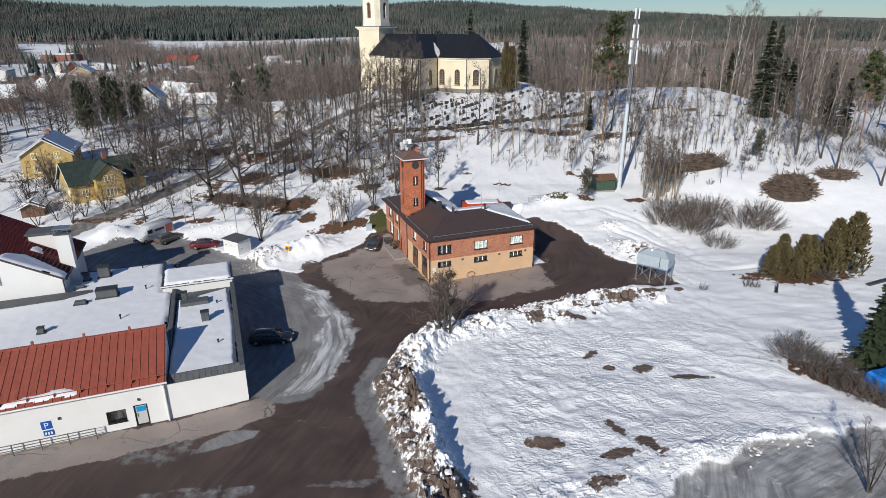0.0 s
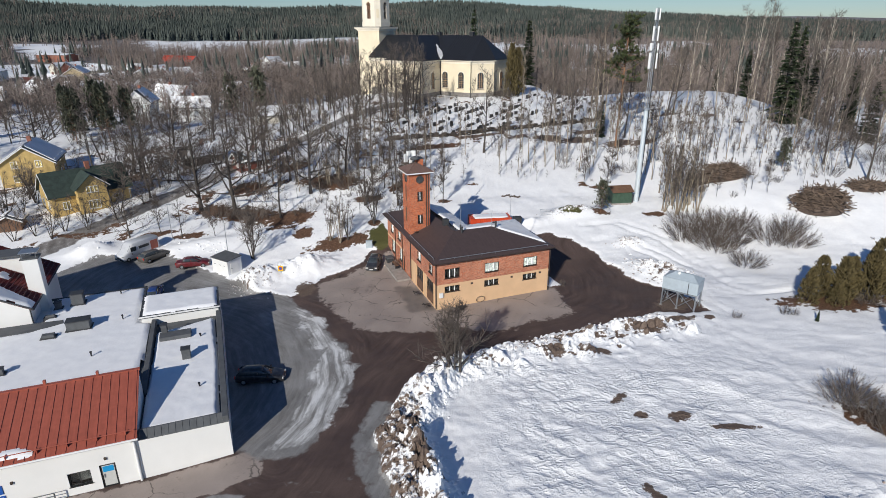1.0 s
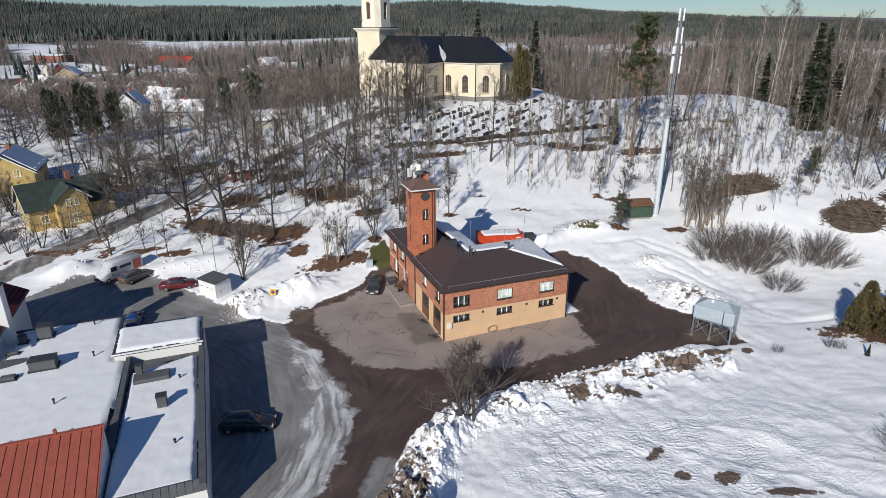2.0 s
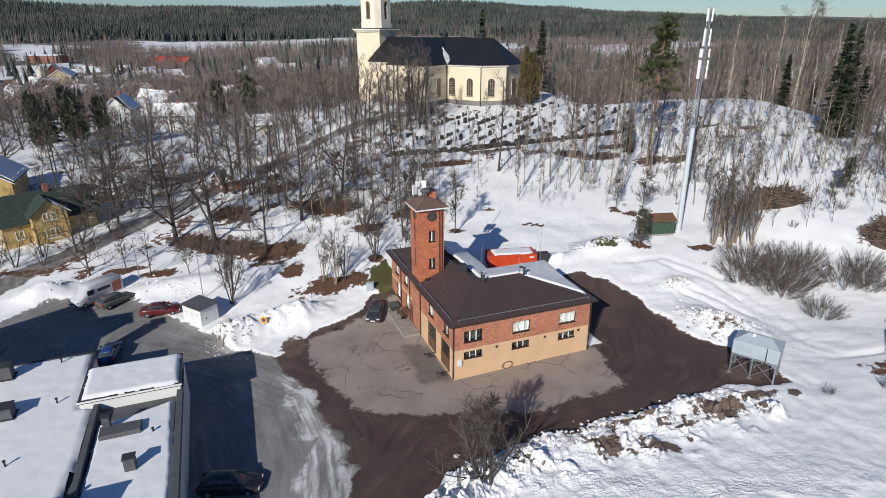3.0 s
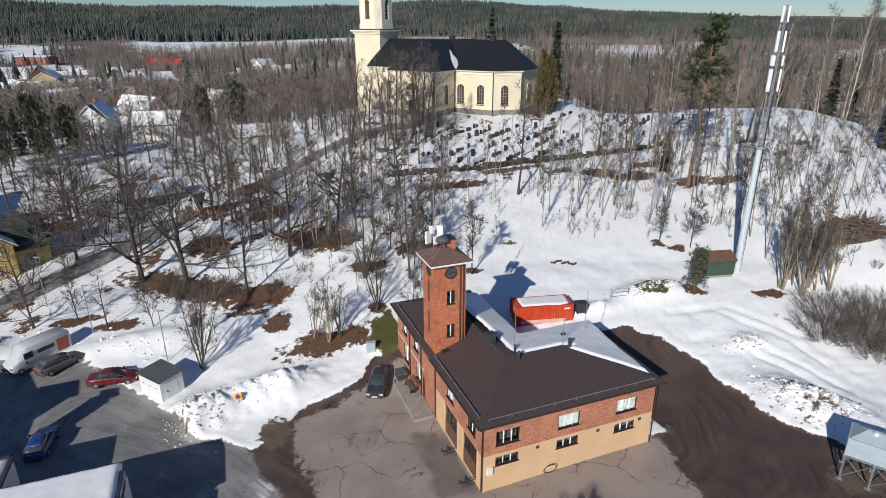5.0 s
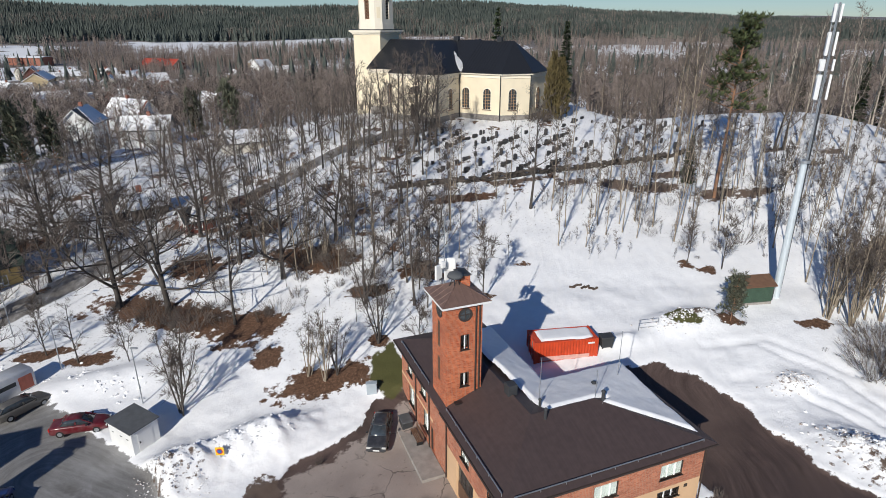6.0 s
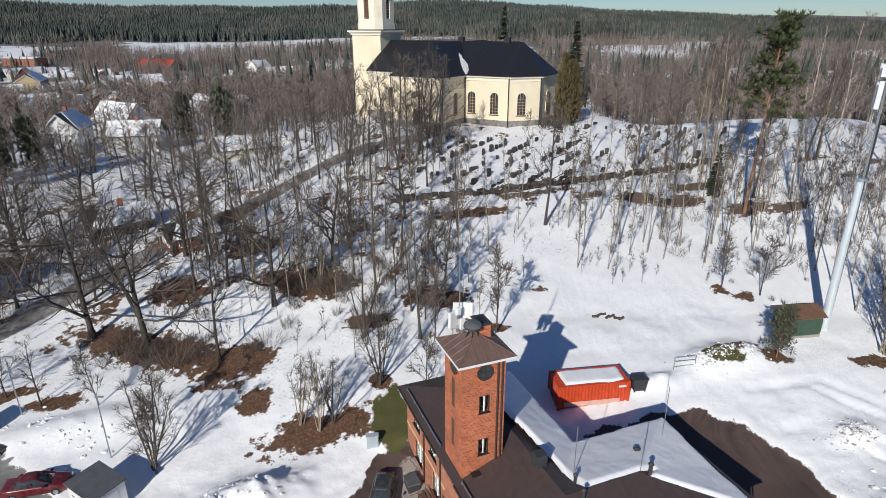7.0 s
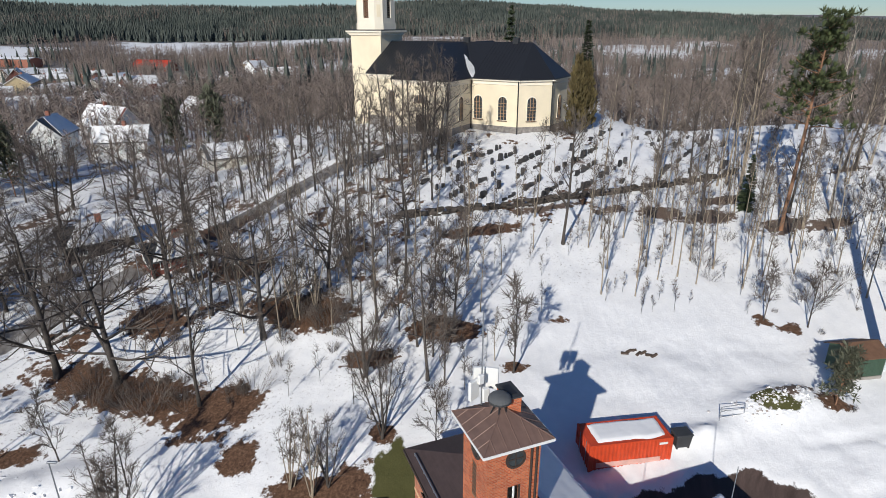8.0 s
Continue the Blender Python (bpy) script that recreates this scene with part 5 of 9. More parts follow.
def vent_stub(u, v, z):
    t = thing("roof_pipe", WPOSE @ pose(u, v, z), "short black roof vent pipe in the snow", "roof pipe", "pipes on the flat roofs")
    part("pipe", tubed((0, 0, -0.3), (0, 0, 0.4), 0.07, n=8), MAT_BLACK, t)
    part("cowl", tubed((0, 0, 0.36), (0, 0, 0.46), 0.11, n=8), MAT_BLACK, t)


for u, v, z in ((-9.6, 21.5, 2.85), (-10.5, 28.6, 2.85), (-11.5, 14.2, 2.85), (-25, 10.5, 2.85), (-27.2, 11.6, 2.85), (-2.0, 14.8, 2.6), (-2.1, 5.5, 2.6)):
    vent_stub(u, v, z)

# ==== gabled white house with red glazed tiles behind the flat roof ====
gh = thing("gabled_house", WPOSE @ pose(-18.2, 23.7, 0), "white rendered gabled house with dark red tiled roof partly under snow", "house")
GE, GW, GD, GR = 4.7, 17.0, 12.5, 9.5
bm = bmesh.new()
for y in (0.0, GD):
    poly(bm, (-GW, y, G), (0, y, G), (0, y, GE), (-GW / 2, y, GR), (-GW, y, GE))
poly(bm, (0, 0, G), (0, GD, G), (0, GD, GE), (0, 0, GE))
poly(bm, (-GW, 0, G), (-GW, GD, G), (-GW, GD, GE), (-GW, 0, GE))
part("wall", bm, MAT_WHITE, gh)
for side in (1, -1):
    x0, x1 = (0.45, -GW / 2) if side > 0 else (-GW - 0.45, -GW / 2)
    drop = 0.45 * (GR - GE) / (GW / 2)
    slope = part("roof", slab(bmesh.new(), [(x0, -0.35, GE - drop + 0.1), (x0, GD + 0.35, GE - drop + 0.1), (x1, GD + 0.35, GR + 0.1), (x1, -0.35, GR + 0.1)], 0.14), MAT_RED_TILE, gh, "dark red glazed roof tiles")
    bm = bmesh.new()
    for k in range(42):
        y = -0.3 + k * (GD + 0.6) / 41
        tube(bm, (x0, y, GE - drop + 0.12), (x1, y, GR + 0.12), 0.075, n=5, caps=False)
    part("tile_surface", bm, MAT_RED_TILE, slope)
    bm = bmesh.new()
    for k in range(22):
        s = k / 22
        x, z = x0 + (x1 - x0) * s, GE - drop + (GR - GE + drop) * s
        tube(bm, (x, -0.3, z + 0.15), (x, GD + 0.3, z + 0.15), 0.045, n=4, caps=False)
    part("tile_lap", bm, MAT_RED_TILE, slope)
part("ridge_tiles", tubed((-GW / 2, -0.4, GR + 0.14), (-GW / 2, GD + 0.4, GR + 0.14), 0.14, n=8), MAT_RED_TILE, gh)
part("verge", slab(bmesh.new(), [(0.5, -0.42, GE - 0.05), (0.5, -0.36, GE - 0.05), (-GW / 2, -0.36, GR + 0.22), (-GW / 2, -0.42, GR + 0.22)], 0.2), MAT_DARK, gh)
sn = lambda s, y: (0.4 + (-GW / 2 - 0.4) * s, y)
tile_plane = lambda x, y: GE + 0.22 + (GR - GE) * (-x) / (GW / 2)
part("roof_snow", slope_snow(tile_plane, [sn(0.0, -0.3), sn(0.0, 1.2), sn(0.25, 2.2), sn(0.45, 2.9), sn(0.62, 1.6), sn(0.66, -0.3)], 13, 0.28), MAT_SNOW, gh, "slipping slab of old snow")
part("roof_snow", slope_snow(tile_plane, [sn(0.32, 4.4), sn(0.34, 6.0), sn(0.42, 6.4), sn(0.46, 4.6)], 14, 0.2), MAT_SNOW, gh)
stack = part("chimney", boxed(-0.65, 0.85, 3.6, 4.9, -0.5, 8.6, 0.02), MAT_WHITE, gh, "broad white rendered chimney stack")
part("chimney_cap", boxed(-0.75, 0.95, 3.5, 5.0, 8.6, 8.72, 0.02), MAT_GREY_ROOF, stack)
for x, y in ((-0.55, 3.7), (0.75, 3.7), (-0.55, 4.8), (0.75, 4.8)):
    part("hood_leg", tubed((x, y, 8.7), (x, y, 9.3), 0.04, n=5), MAT_STEEL, stack)
part("chimney_hood", boxed(-0.75, 0.95, 3.5, 5.0, 9.3, 9.38), MAT_STEEL, stack)
dormer = part("dormer", boxed(-4.2, -1.2, 7.2, 9.4, 4.0, 7.9, 0.02), MAT_WHITE, gh, "white dormer with a flat felt roof")
part("dormer_roof", boxed(-4.5, -0.9, 6.9, 9.7, 7.9, 8.1, 0.02), MAT_GREY_ROOF, dormer)
part("gutter", tubed((0.5, -0.35, GE - 0.2), (0.5, GD + 0.3, GE - 0.2), 0.08, n=8), MAT_DARK, gh)
part("downpipe", tubed((0.1, -0.06, 2.9), (0.1, -0.06, GE - 0.2), 0.06, n=8), MAT_DARK, gh)
glazing(gh, on_wall((-GW, 0), (0, 0), GW - 6.2, 4.7), 0.9, 1.0, 1, MAT_STEEL, MAT_STEEL, deep=-0.05)
glazing(gh, on_wall((-GW, 0), (0, 0), GW - 7.9, 4.8), 0.8, 0.8, 0, MAT_BLACK, MAT_BLACK, deep=-0.05)
# a last strip of snow caught behind the red roof's guard rail
part("eave_snow", slope_snow(lambda x, y: ez + (y - ev) * (rz_ - ez) / (rv - ev) + 0.03, [(-18.6, ev + 0.25), (-13.2, ev + 0.25), (-13.0, ev + 0.7), (-14.2, ev + 1.25), (-16.2, ev + 1.1), (-18.4, ev + 0.8)], 19, 0.16), MAT_SNOW, wb, "strip of melting snow")

# ==== the church on the hill ====
MAT_SASH = plain("varnished_sash", (0.36, 0.22, 0.12), 0.6)
CPOSE = pose(-6.9, 153.9, 0, 0, 0, -31)
church = thing("church", CPOSE, "cream rendered cruciform church with black sheet roof and west tower", "church")
CG, CE, CR = 14.9, 23.75, 29.3          # ground, eaves, ridge
AX = 16.06                             # the long axis
c45 = 5.91 * math.sqrt(0.5)
CHOIR = [(0, 8.1), (8.9, 8.1), (8.9 + c45, 8.1 + c45), (8.9 + c45, 2 * AX - 8.1 - c45), (8.9, 2 * AX - 8.1), (0, 2 * AX - 8.1)]
TRANS = [(0, 8.1), (0, 0), (-10.3, 0), (-10.3, 8.1)]


def church_window(a, b, u, z, w, h, lunette=False):
    """A round-headed window, set a little into the wall, with white glazing bars."""
    m = on_wall(a, b, u, z)
    straight = 0.0 if lunette else h - w / 2
    if not lunette:
        pts = [(-w / 2, 0), (w / 2, 0)] + [(w / 2 * math.cos(t), straight + w / 2 * math.sin(t)) for t in np.linspace(0, math.pi, 13)]
    else:
        pts = [(w / 2 * math.cos(t), w / 2 * math.sin(t)) for t in np.linspace(0, math.pi, 13)]

    def flat(d0, d1, grow):
        bm = bmesh.new()
        low = [bm.verts.new((x * grow, d0, (zz - h / 2) * grow + h / 2)) for x, zz in pts]
        back = [bm.verts.new((x * grow, d1, (zz - h / 2) * grow + h / 2)) for x, zz in pts]
        bm.faces.new(low)
        for i in range(len(pts)):
            j = (i + 1) % len(pts)
            bm.faces.new((low[i], back[i], back[j], low[j]))
        bmesh.ops.recalc_face_normals(bm, faces=bm.faces)
        return bm

    win = part("window", flat(-0.10, 0.02, 1.10), MAT_CREAM_PALE, church)
    win.matrix_basis = m
    part("pane", flat(-0.112, -0.104, 1.0), MAT_DARKGLASS, win)
    bars = bmesh.new()
    n = 2 if not lunette else 4
    for k in range(n):
        x = -w / 2 + w * (k + 1) / (n + 1)
        top = straight + math.sqrt(max(0.0, (w / 2) ** 2 - x * x))
        box(bars, x - 0.045, x + 0.045, -0.15, -0.113, 0, top)
    rows_of = int(straight / 0.55)
    for k in range(1, rows_of + 1):
        box(bars, -w / 2, w / 2, -0.145, -0.114, k * 0.55 - 0.035, k * 0.55 + 0.035)
    part("glazing_grid", bars, MAT_SASH, win)
    part("window_sill", boxed(-w / 2 - 0.15, w / 2 + 0.15, -0.25, 0.0, -0.2, -0.08), MAT_WOOD, win)
    return win


def church_walls(pts, closed):
    for a, b in zip(pts, pts[1:] + (pts[:1] if closed else [])):
        part("wall", facade(bmesh.new(), a, b, CG + 1.1, CE - 0.9, [], 0.4), MAT_CREAM, church)
        part("cornice", facade(bmesh.new(), a, b, CE - 0.9, CE, [], 0.4), MAT_CREAM_PALE, church)
        part("stone_base", facade(bmesh.new(), a, b, CG - 2.5, CG + 1.1, [], 0.4), MAT_STONE, church, "rough granite base course")
        # projecting mouldings under the eaves
        ln = (Vector(b) - Vector(a)).length
        for z0, z1, out in ((CE - 0.35, CE - 0.02, 0.38), (CE - 0.95, CE - 0.82, 0.12)):
            mould = part("moulding", boxed(-out, ln + out, -out, 0, z0, z1), MAT_CREAM_PALE, church)
            mould.matrix_basis = on_wall(a, b, 0, 0)


church_walls(CHOIR, False)
church_walls([(-10.3, 0), (0, 0), (0, 8.1)], False)
church_walls([(-22.0, 8.1), (-10.3, 8.1), (-10.3, 0)], False)
church_walls([(0, 2 * AX - 8.1), (0, 2 * AX), (-10.3, 2 * AX), (-10.3, 2 * AX - 8.1), (-22.0, 2 * AX - 8.1), (-22.0, 8.1)], False)
for u in (1.5, 6.1):
    church_window((0, 8.1), (8.9, 8.1), u, CG + 2.15, 1.55, 3.8)
church_window(CHOIR[1], CHOIR[2], 2.4, CG + 2.15, 1.55, 3.8)
church_window(CHOIR[2], CHOIR[3], 3.8, CG + 2.15, 1.55, 3.8)
church_window((0, 0), (0, 8.1), 4.5, CG + 2.15, 1.45, 3.8)
church_window((-10.3, 0), (0, 0), 5.15, CG + 5.3, 2.4, 1.2, True)
church_window((-22.0, 8.1), (-10.3, 8.1), 5.5, CG + 2.15, 1.55, 3.8)
part("side_door", boxed(4.3 - 10.3, 6.0 - 10.3, -0.15, 0.02, CG + 0.4, CG + 3.2), MAT_BROWN, church, "dark brown double door")
part("door_hood", boxed(4.0 - 10.3, 6.3 - 10.3, -0.6, 0.02, CG + 4.2, CG + 4.45), MAT_CREAM_PALE, church)
# roof: nave and choir hip, transept hip
RO = 0.55
ze = CE + 0.02


ch = [(-22.2, 8.1 - RO, ze), (8.9 + 0.25, 8.1 - RO, ze), (8.9 + c45 + RO, 8.1 + c45 - 0.2, ze), (8.9 + c45 + RO, 2 * AX - 8.1 - c45 + 0.2, ze), (8.9 + 0.25, 2 * AX - 8.1 + RO, ze), (-22.2, 2 * AX - 8.1 + RO, ze)]
rw, re_ = (-22.2, AX, CR), (7.7, AX, CR)
for pts in ([ch[0], ch[1], re_, rw], [ch[1], ch[2], re_], [ch[2], ch[3], re_], [ch[3], ch[4], re_], [ch[4], ch[5], rw, re_]):
    part("roof_slope", slab(bmesh.new(), pts, 0.12), MAT_BLACK_ROOF, church, "black sheet-metal roof")
tl = [(-10.3 - RO, -RO, ze), (RO, -RO, ze), (RO, 2 * AX + RO, ze), (-10.3 - RO, 2 * AX + RO, ze)]
ta, tb = (-5.15, 5.4, CR - 0.05), (-5.15, 2 * AX - 5.4, CR - 0.05)
for pts in ([tl[0], tl[1], ta], [tl[1], tl[2], tb, ta], [tl[2], tl[3], tb], [tl[3], tl[0], ta, tb]):
    part("roof_slope", slab(bmesh.new(), pts, 0.12), MAT_BLACK_ROOF, church)
for k in range(46):
    x = -21.8 + k * 0.64
    if x < 7.6 and not -10.5 < x < 0.3:
        part("roof_seam", tubed((x, 8.1 - RO, ze + 0.02), (x, AX, CR + 0.02), 0.03, n=4), MAT_BLACK_ROOF, church)
for k in range(1, 17):
    s = k / 17
    p = Vector(tl[0]).lerp(Vector(tl[1]), s)
    q = p + (Vector(ta) - (Vector(tl[0]) + Vector(tl[1])) / 2) * (1 - abs(2 * s - 1))
    part("roof_seam", tubed(p + Vector((0, 0, 0.02)), q + Vector((0, 0, 0.02)), 0.03, n=4), MAT_BLACK_ROOF, church)
for x in (-5.2, 4.6):
    part("ridge_vent", boxed(x - 0.55, x + 0.55, AX - 0.4, AX + 0.4, CR - 0.3, CR + 0.75, 0.03), MAT_BLACK_ROOF, church)
for x, y in ((0.12, -0.12), (0.18, 7.92), (8.9, 7.95), (9.02 + c45, 8.1 + c45)):
    part("downpipe", tubed((x, y, CG - 1.0), (x, y, CE - 0.2), 0.09, n=8), MAT_BLACK, church, "black downpipe")
# last patch of snow in the roof valley
bm = bmesh.new()
for s, w in ((-0.06, 0.12), (0.1, 0.5), (0.35, 0.62), (0.6, 0.42), (0.72, 0.22), (0.8, 0.30), (1.0, 0.06)):
    c = Vector((0.35, 7.8, ze + 0.12)).lerp(Vector((-3.2, 11.3, CR - 2.1)), s)
    for side in (-1, 1):
        bm.verts.new(c + Vector((side * w * 1.0, side * w * 1.0, 0.45 * w + 0.12)))
bm.verts.ensure_lookup_table()
for k in range(6):
    bm.faces.new((bm.verts[2 * k], bm.verts[2 * k + 1], bm.verts[2 * k + 3], bm.verts[2 * k + 2]))
bmesh.ops.solidify(bm, geom=bm.faces, thickness=0.25)
part("valley_snow", bm, MAT_SNOW, church, "white patch of snow in the roof valley")

# ---- bell tower ----
bell = thing("church_tower", CPOSE @ pose(-25.6, AX, 0), "square cream church tower with chamfered belfry and cornices", "tower")
S = 3.6
sq = [(-S, -S), (S, -S), (S, S), (-S, S)]
for a, b in zip(sq, sq[1:] + sq[:1]):
    part("lower_wall", facade(bmesh.new(), a, b, CG - 2, 30.6, [], 0.5), MAT_CREAM, bell)
for o_, z0, z1 in ((0.25, 30.3, 30.6), (0.45, 30.6, 30.85), (0.7, 30.85, 31.15)):
    part("cornice", prism([(-S - o_, -S - o_), (S + o_, -S - o_), (S + o_, S + o_), (-S - o_, S + o_)], z0, z1), MAT_CREAM_PALE, bell)
part("cornice_roof", prism([(-S - 0.5, -S - 0.5), (S + 0.5, -S - 0.5), (S + 0.5, S + 0.5), (-S - 0.5, S + 0.5)], 31.15, 31.35), MAT_BLACK_ROOF, bell)
U, K = 3.15, 1.15
oct_ = [(-U + K, -U), (U - K, -U), (U, -U + K), (U, U - K), (U - K, U), (-U + K, U), (-U, U - K), (-U, -U + K)]


def grown(o_):
    s = (U + o_) / U
    return [(x * s, y * s) for x, y in oct_]


part("belfry_base", prism(grown(0.12), 31.3, 32.5), MAT_CREAM_PALE, bell)
for a, b in zip(oct_, oct_[1:] + oct_[:1]):
    ln = (Vector(b) - Vector(a)).length
    gap = [(ln / 2 - 0.6, ln / 2 + 0.6, 33.4, 37.0)] if ln > 3 else []
    part("belfry_wall", facade(bmesh.new(), a, b, 32.5, 39.5, gap, 0.45), MAT_CREAM_PALE, bell)
    if gap:
        # sunward louvres and arch head are paler brown: sunlight and shade put into colour
        for k in range(12):
            s = part("louvre", boxed(-0.58, 0.58, 0.2, 0.32, 0.02 + k * 0.3, 0.24 + k * 0.3), MAT_WOOD if a[1] < -3 else MAT_BROWN, bell)
            s.matrix_basis = on_wall(a, b, ln / 2, 33.4)
        arch = bmesh.new()
        for t0, t1 in zip(np.linspace(0, math.pi, 13), np.linspace(0, math.pi, 13)[1:]):
            pts = [(r * math.cos(t), r * math.sin(t)) for t, r in ((t0, 0.62), (t1, 0.62), (t1, 0.85), (t0, 0.85))]
            poly(arch, *[(x, -0.08, z) for x, z in pts])
        hood = part("arch", arch, MAT_CREAM, bell)
        hood.matrix_basis = on_wall(a, b, ln / 2, 36.9)
        head = bmesh.new()
        poly(head, *[(0.62 * math.cos(t), -0.03, 0.62 * math.sin(t)) for t in np.linspace(0, math.pi, 13)])
        fan = part("arch_head", head, MAT_WOOD if a[1] < -3 else MAT_BROWN, bell)
        fan.matrix_basis = on_wall(a, b, ln / 2, 36.95)
    else:
        panel = part("niche", boxed(-0.35, 0.35, -0.06, 0.0, 0, 2.2, 0.01), MAT_CREAM, bell)
        panel.matrix_basis = on_wall(a, b, ln / 2, 33.6)
for o_, z0, z1 in ((0.2, 39.2, 39.5), (0.45, 39.5, 39.8)):
    part("string_course", prism(grown(o_), z0, z1), MAT_CREAM_PALE, bell)
bm = bmesh.new()
rim = [bm.verts.new((x, y, 39.85)) for x, y in grown(0.5)]
tip = bm.verts.new((0, 0, 44.5))
for i in range(8):
    bm.faces.new((rim[i], rim[(i + 1) % 8], tip))
part("cap_roof", bm, MAT_BLACK_ROOF, bell)

# ==== retaining wall and churchyard ====
WALL_LINE = [(-14.0, 126.0), (-5.0, 127.6), (0.7, 128.5), (8.3, 130.5), (16.0, 131.9), (24.3, 134.2), (33.0, 137.0)]
wall = thing("churchyard_wall", pose(0, 0, 0), "low dark dry-stone churchyard wall on the slope", "wall", kind="structure")
stone_meshes = []
stone_rng = random.Random(41)
for k in range(6):
    bm = bmesh.new()
    box(bm, -0.5, 0.5, -0.5, 0.5, -0.5, 0.5, 0.14)
    for v in bm.verts:
        v.co += Vector((stone_rng.gauss(0, 0.06), stone_rng.gauss(0, 0.06), stone_rng.gauss(0, 0.06)))
    data = bpy.data.meshes.new("stone")
    bm.to_mesh(data)
    bm.free()
    data.materials.append(MAT_DRYSTONE)
    stone_meshes.append(data)
for (x0, y0), (x1, y1) in zip(WALL_LINE, WALL_LINE[1:]):
    ln = math.hypot(x1 - x0, y1 - y0)
    n = int(ln / 0.72)
    turn = math.degrees(math.atan2(y1 - y0, x1 - x0))
    for k in range(n):
        for level in range(3 if stone_rng.random() < 0.75 else 2):
            s = (k + 0.5 + 0.4 * level) / n
            x, y = x0 + (x1 - x0) * s, y0 + (y1 - y0) * s
            x, y = x + stone_rng.gauss(0, 0.12), y + stone_rng.gauss(0, 0.16)
            z = float(land(x, y))
            o = new("stone", stone_rng.choice(stone_meshes))
            o.parent = wall
            o.matrix_basis = pose(x, y, z + 0.12 + 0.34 * level, 0, 0, turn + stone_rng.gauss(0, 4)) @ Matrix.Diagonal((stone_rng.uniform(0.7, 0.95), 0.6, stone_rng.uniform(0.30, 0.44), 1))

grave_meshes = []
for k, (w, h, top) in enumerate(((0.75, 0.95, 0.0), (0.6, 1.15, 0.18), (1.1, 0.8, 0.1), (0.5, 1.3, 0.25), (0.9, 0.7, 0.0))):
    bm = bmesh.new()
    pts = [(-w / 2, 0), (w / 2, 0), (w / 2, h - top)] + ([(0.25 * w, h), (-0.25 * w, h)] if top else [(w / 2 - 0.04, h), (-w / 2 + 0.04, h)]) + [(-w / 2, h - top)]
    f = [bm.verts.new((x, -0.11, z)) for x, z in pts]
    b = [bm.verts.new((x, 0.11, z)) for x, z in pts]
    bm.faces.new(f)
    bm.faces.new(b[::-1])
    for i in range(len(pts)):
        j = (i + 1) % len(pts)
        bm.faces.new((f[i], b[i], b[j], f[j]))
    box(bm, -w / 2 - 0.12, w / 2 + 0.12, -0.22, 0.22, -0.4, 0.12, 0.02)
    bmesh.ops.recalc_face_normals(bm, faces=bm.faces)
    data = bpy.data.meshes.new("headstone")
    bm.to_mesh(data)
    bm.free()
    data.materials.append(MAT_GRAVE)
    grave_meshes.append(data)
grave_rng = random.Random(17)
for row in range(13):
    for k in range(34):
        # rows run up the slope to the north-east
        along_row = -6 + k * 1.12 + grave_rng.gauss(0, 0.18)
        x = -13.5 + row * 2.74 + along_row * 0.67
        y = 141.4 - row * 2.48 + along_row * 0.74 + row * 1.1
        wall_y = float(np.interp(x, [p[0] for p in WALL_LINE], [p[1] for p in WALL_LINE]))
        if not (wall_y + 1.5 < y < 158 - 0.15 * abs(x - 20) and -12 < x < 46) or grave_rng.random() < 0.3 + 0.3 * (x > 18) + 0.5 * (vnoise(np.array([x]), np.array([y]), 5.0, 88)[0] > 0.62) or along(LANE, np.array([x]), np.array([y]))[0] < 3.0:
            continue
        if -10 < x < 14 and y > 150.0 - 0.15 * x:
            continue
        g = new("headstone", grave_rng.choice(grave_meshes))
        g.matrix_basis = pose(x, y, float(land(x, y)) + 0.1, grave_rng.gauss(0, 3), grave_rng.gauss(0, 3), 48 + grave_rng.gauss(0, 6)) @ Matrix.Diagonal((1.25, 1.6, 1, 1)) @ Matrix.Scale(grave_rng.uniform(0.6, 1.0), 4)
        tagged(g, "dark granite headstone standing in the snowy churchyard", "headstone", "churchyard headstones")

# ==== shipping container ====
cont = thing("shipping_container", pose(5.35, 91.5, 2.1, 0, 0, 8.5), "orange-red corrugated shipping container with snow on its roof", "container")
L2, W2, H2 = 3.03, 1.22, 2.5


def corrugated(a, b, z0, z1, pitch=0.28, depth=0.045):
    """A trapezoidal sheet between two plan points, standing outward to the right hand."""
    a, b = Vector((*a, 0)), Vector((*b, 0))
    d = (b - a).normalized()
    outw = Vector((d.y, -d.x, 0))
    n = int((b - a).length / pitch)
    step = (b - a).length / n
    plan = []
    for k in range(n):
        for f_, o_ in ((0.0, 0), (0.25, 0), (0.4, 1), (0.75, 1), (0.9, 0)):
            plan.append(a + d * (k + f_) * step + outw * depth * o_)
    plan.append(b)
    bm = bmesh.new()
    low = [bm.verts.new(p + Vector((0, 0, z0))) for p in plan]
    high = [bm.verts.new(p + Vector((0, 0, z1))) for p in plan]
    for i in range(len(plan) - 1):
        bm.faces.new((low[i], low[i + 1], high[i + 1], high[i]))
    return bm


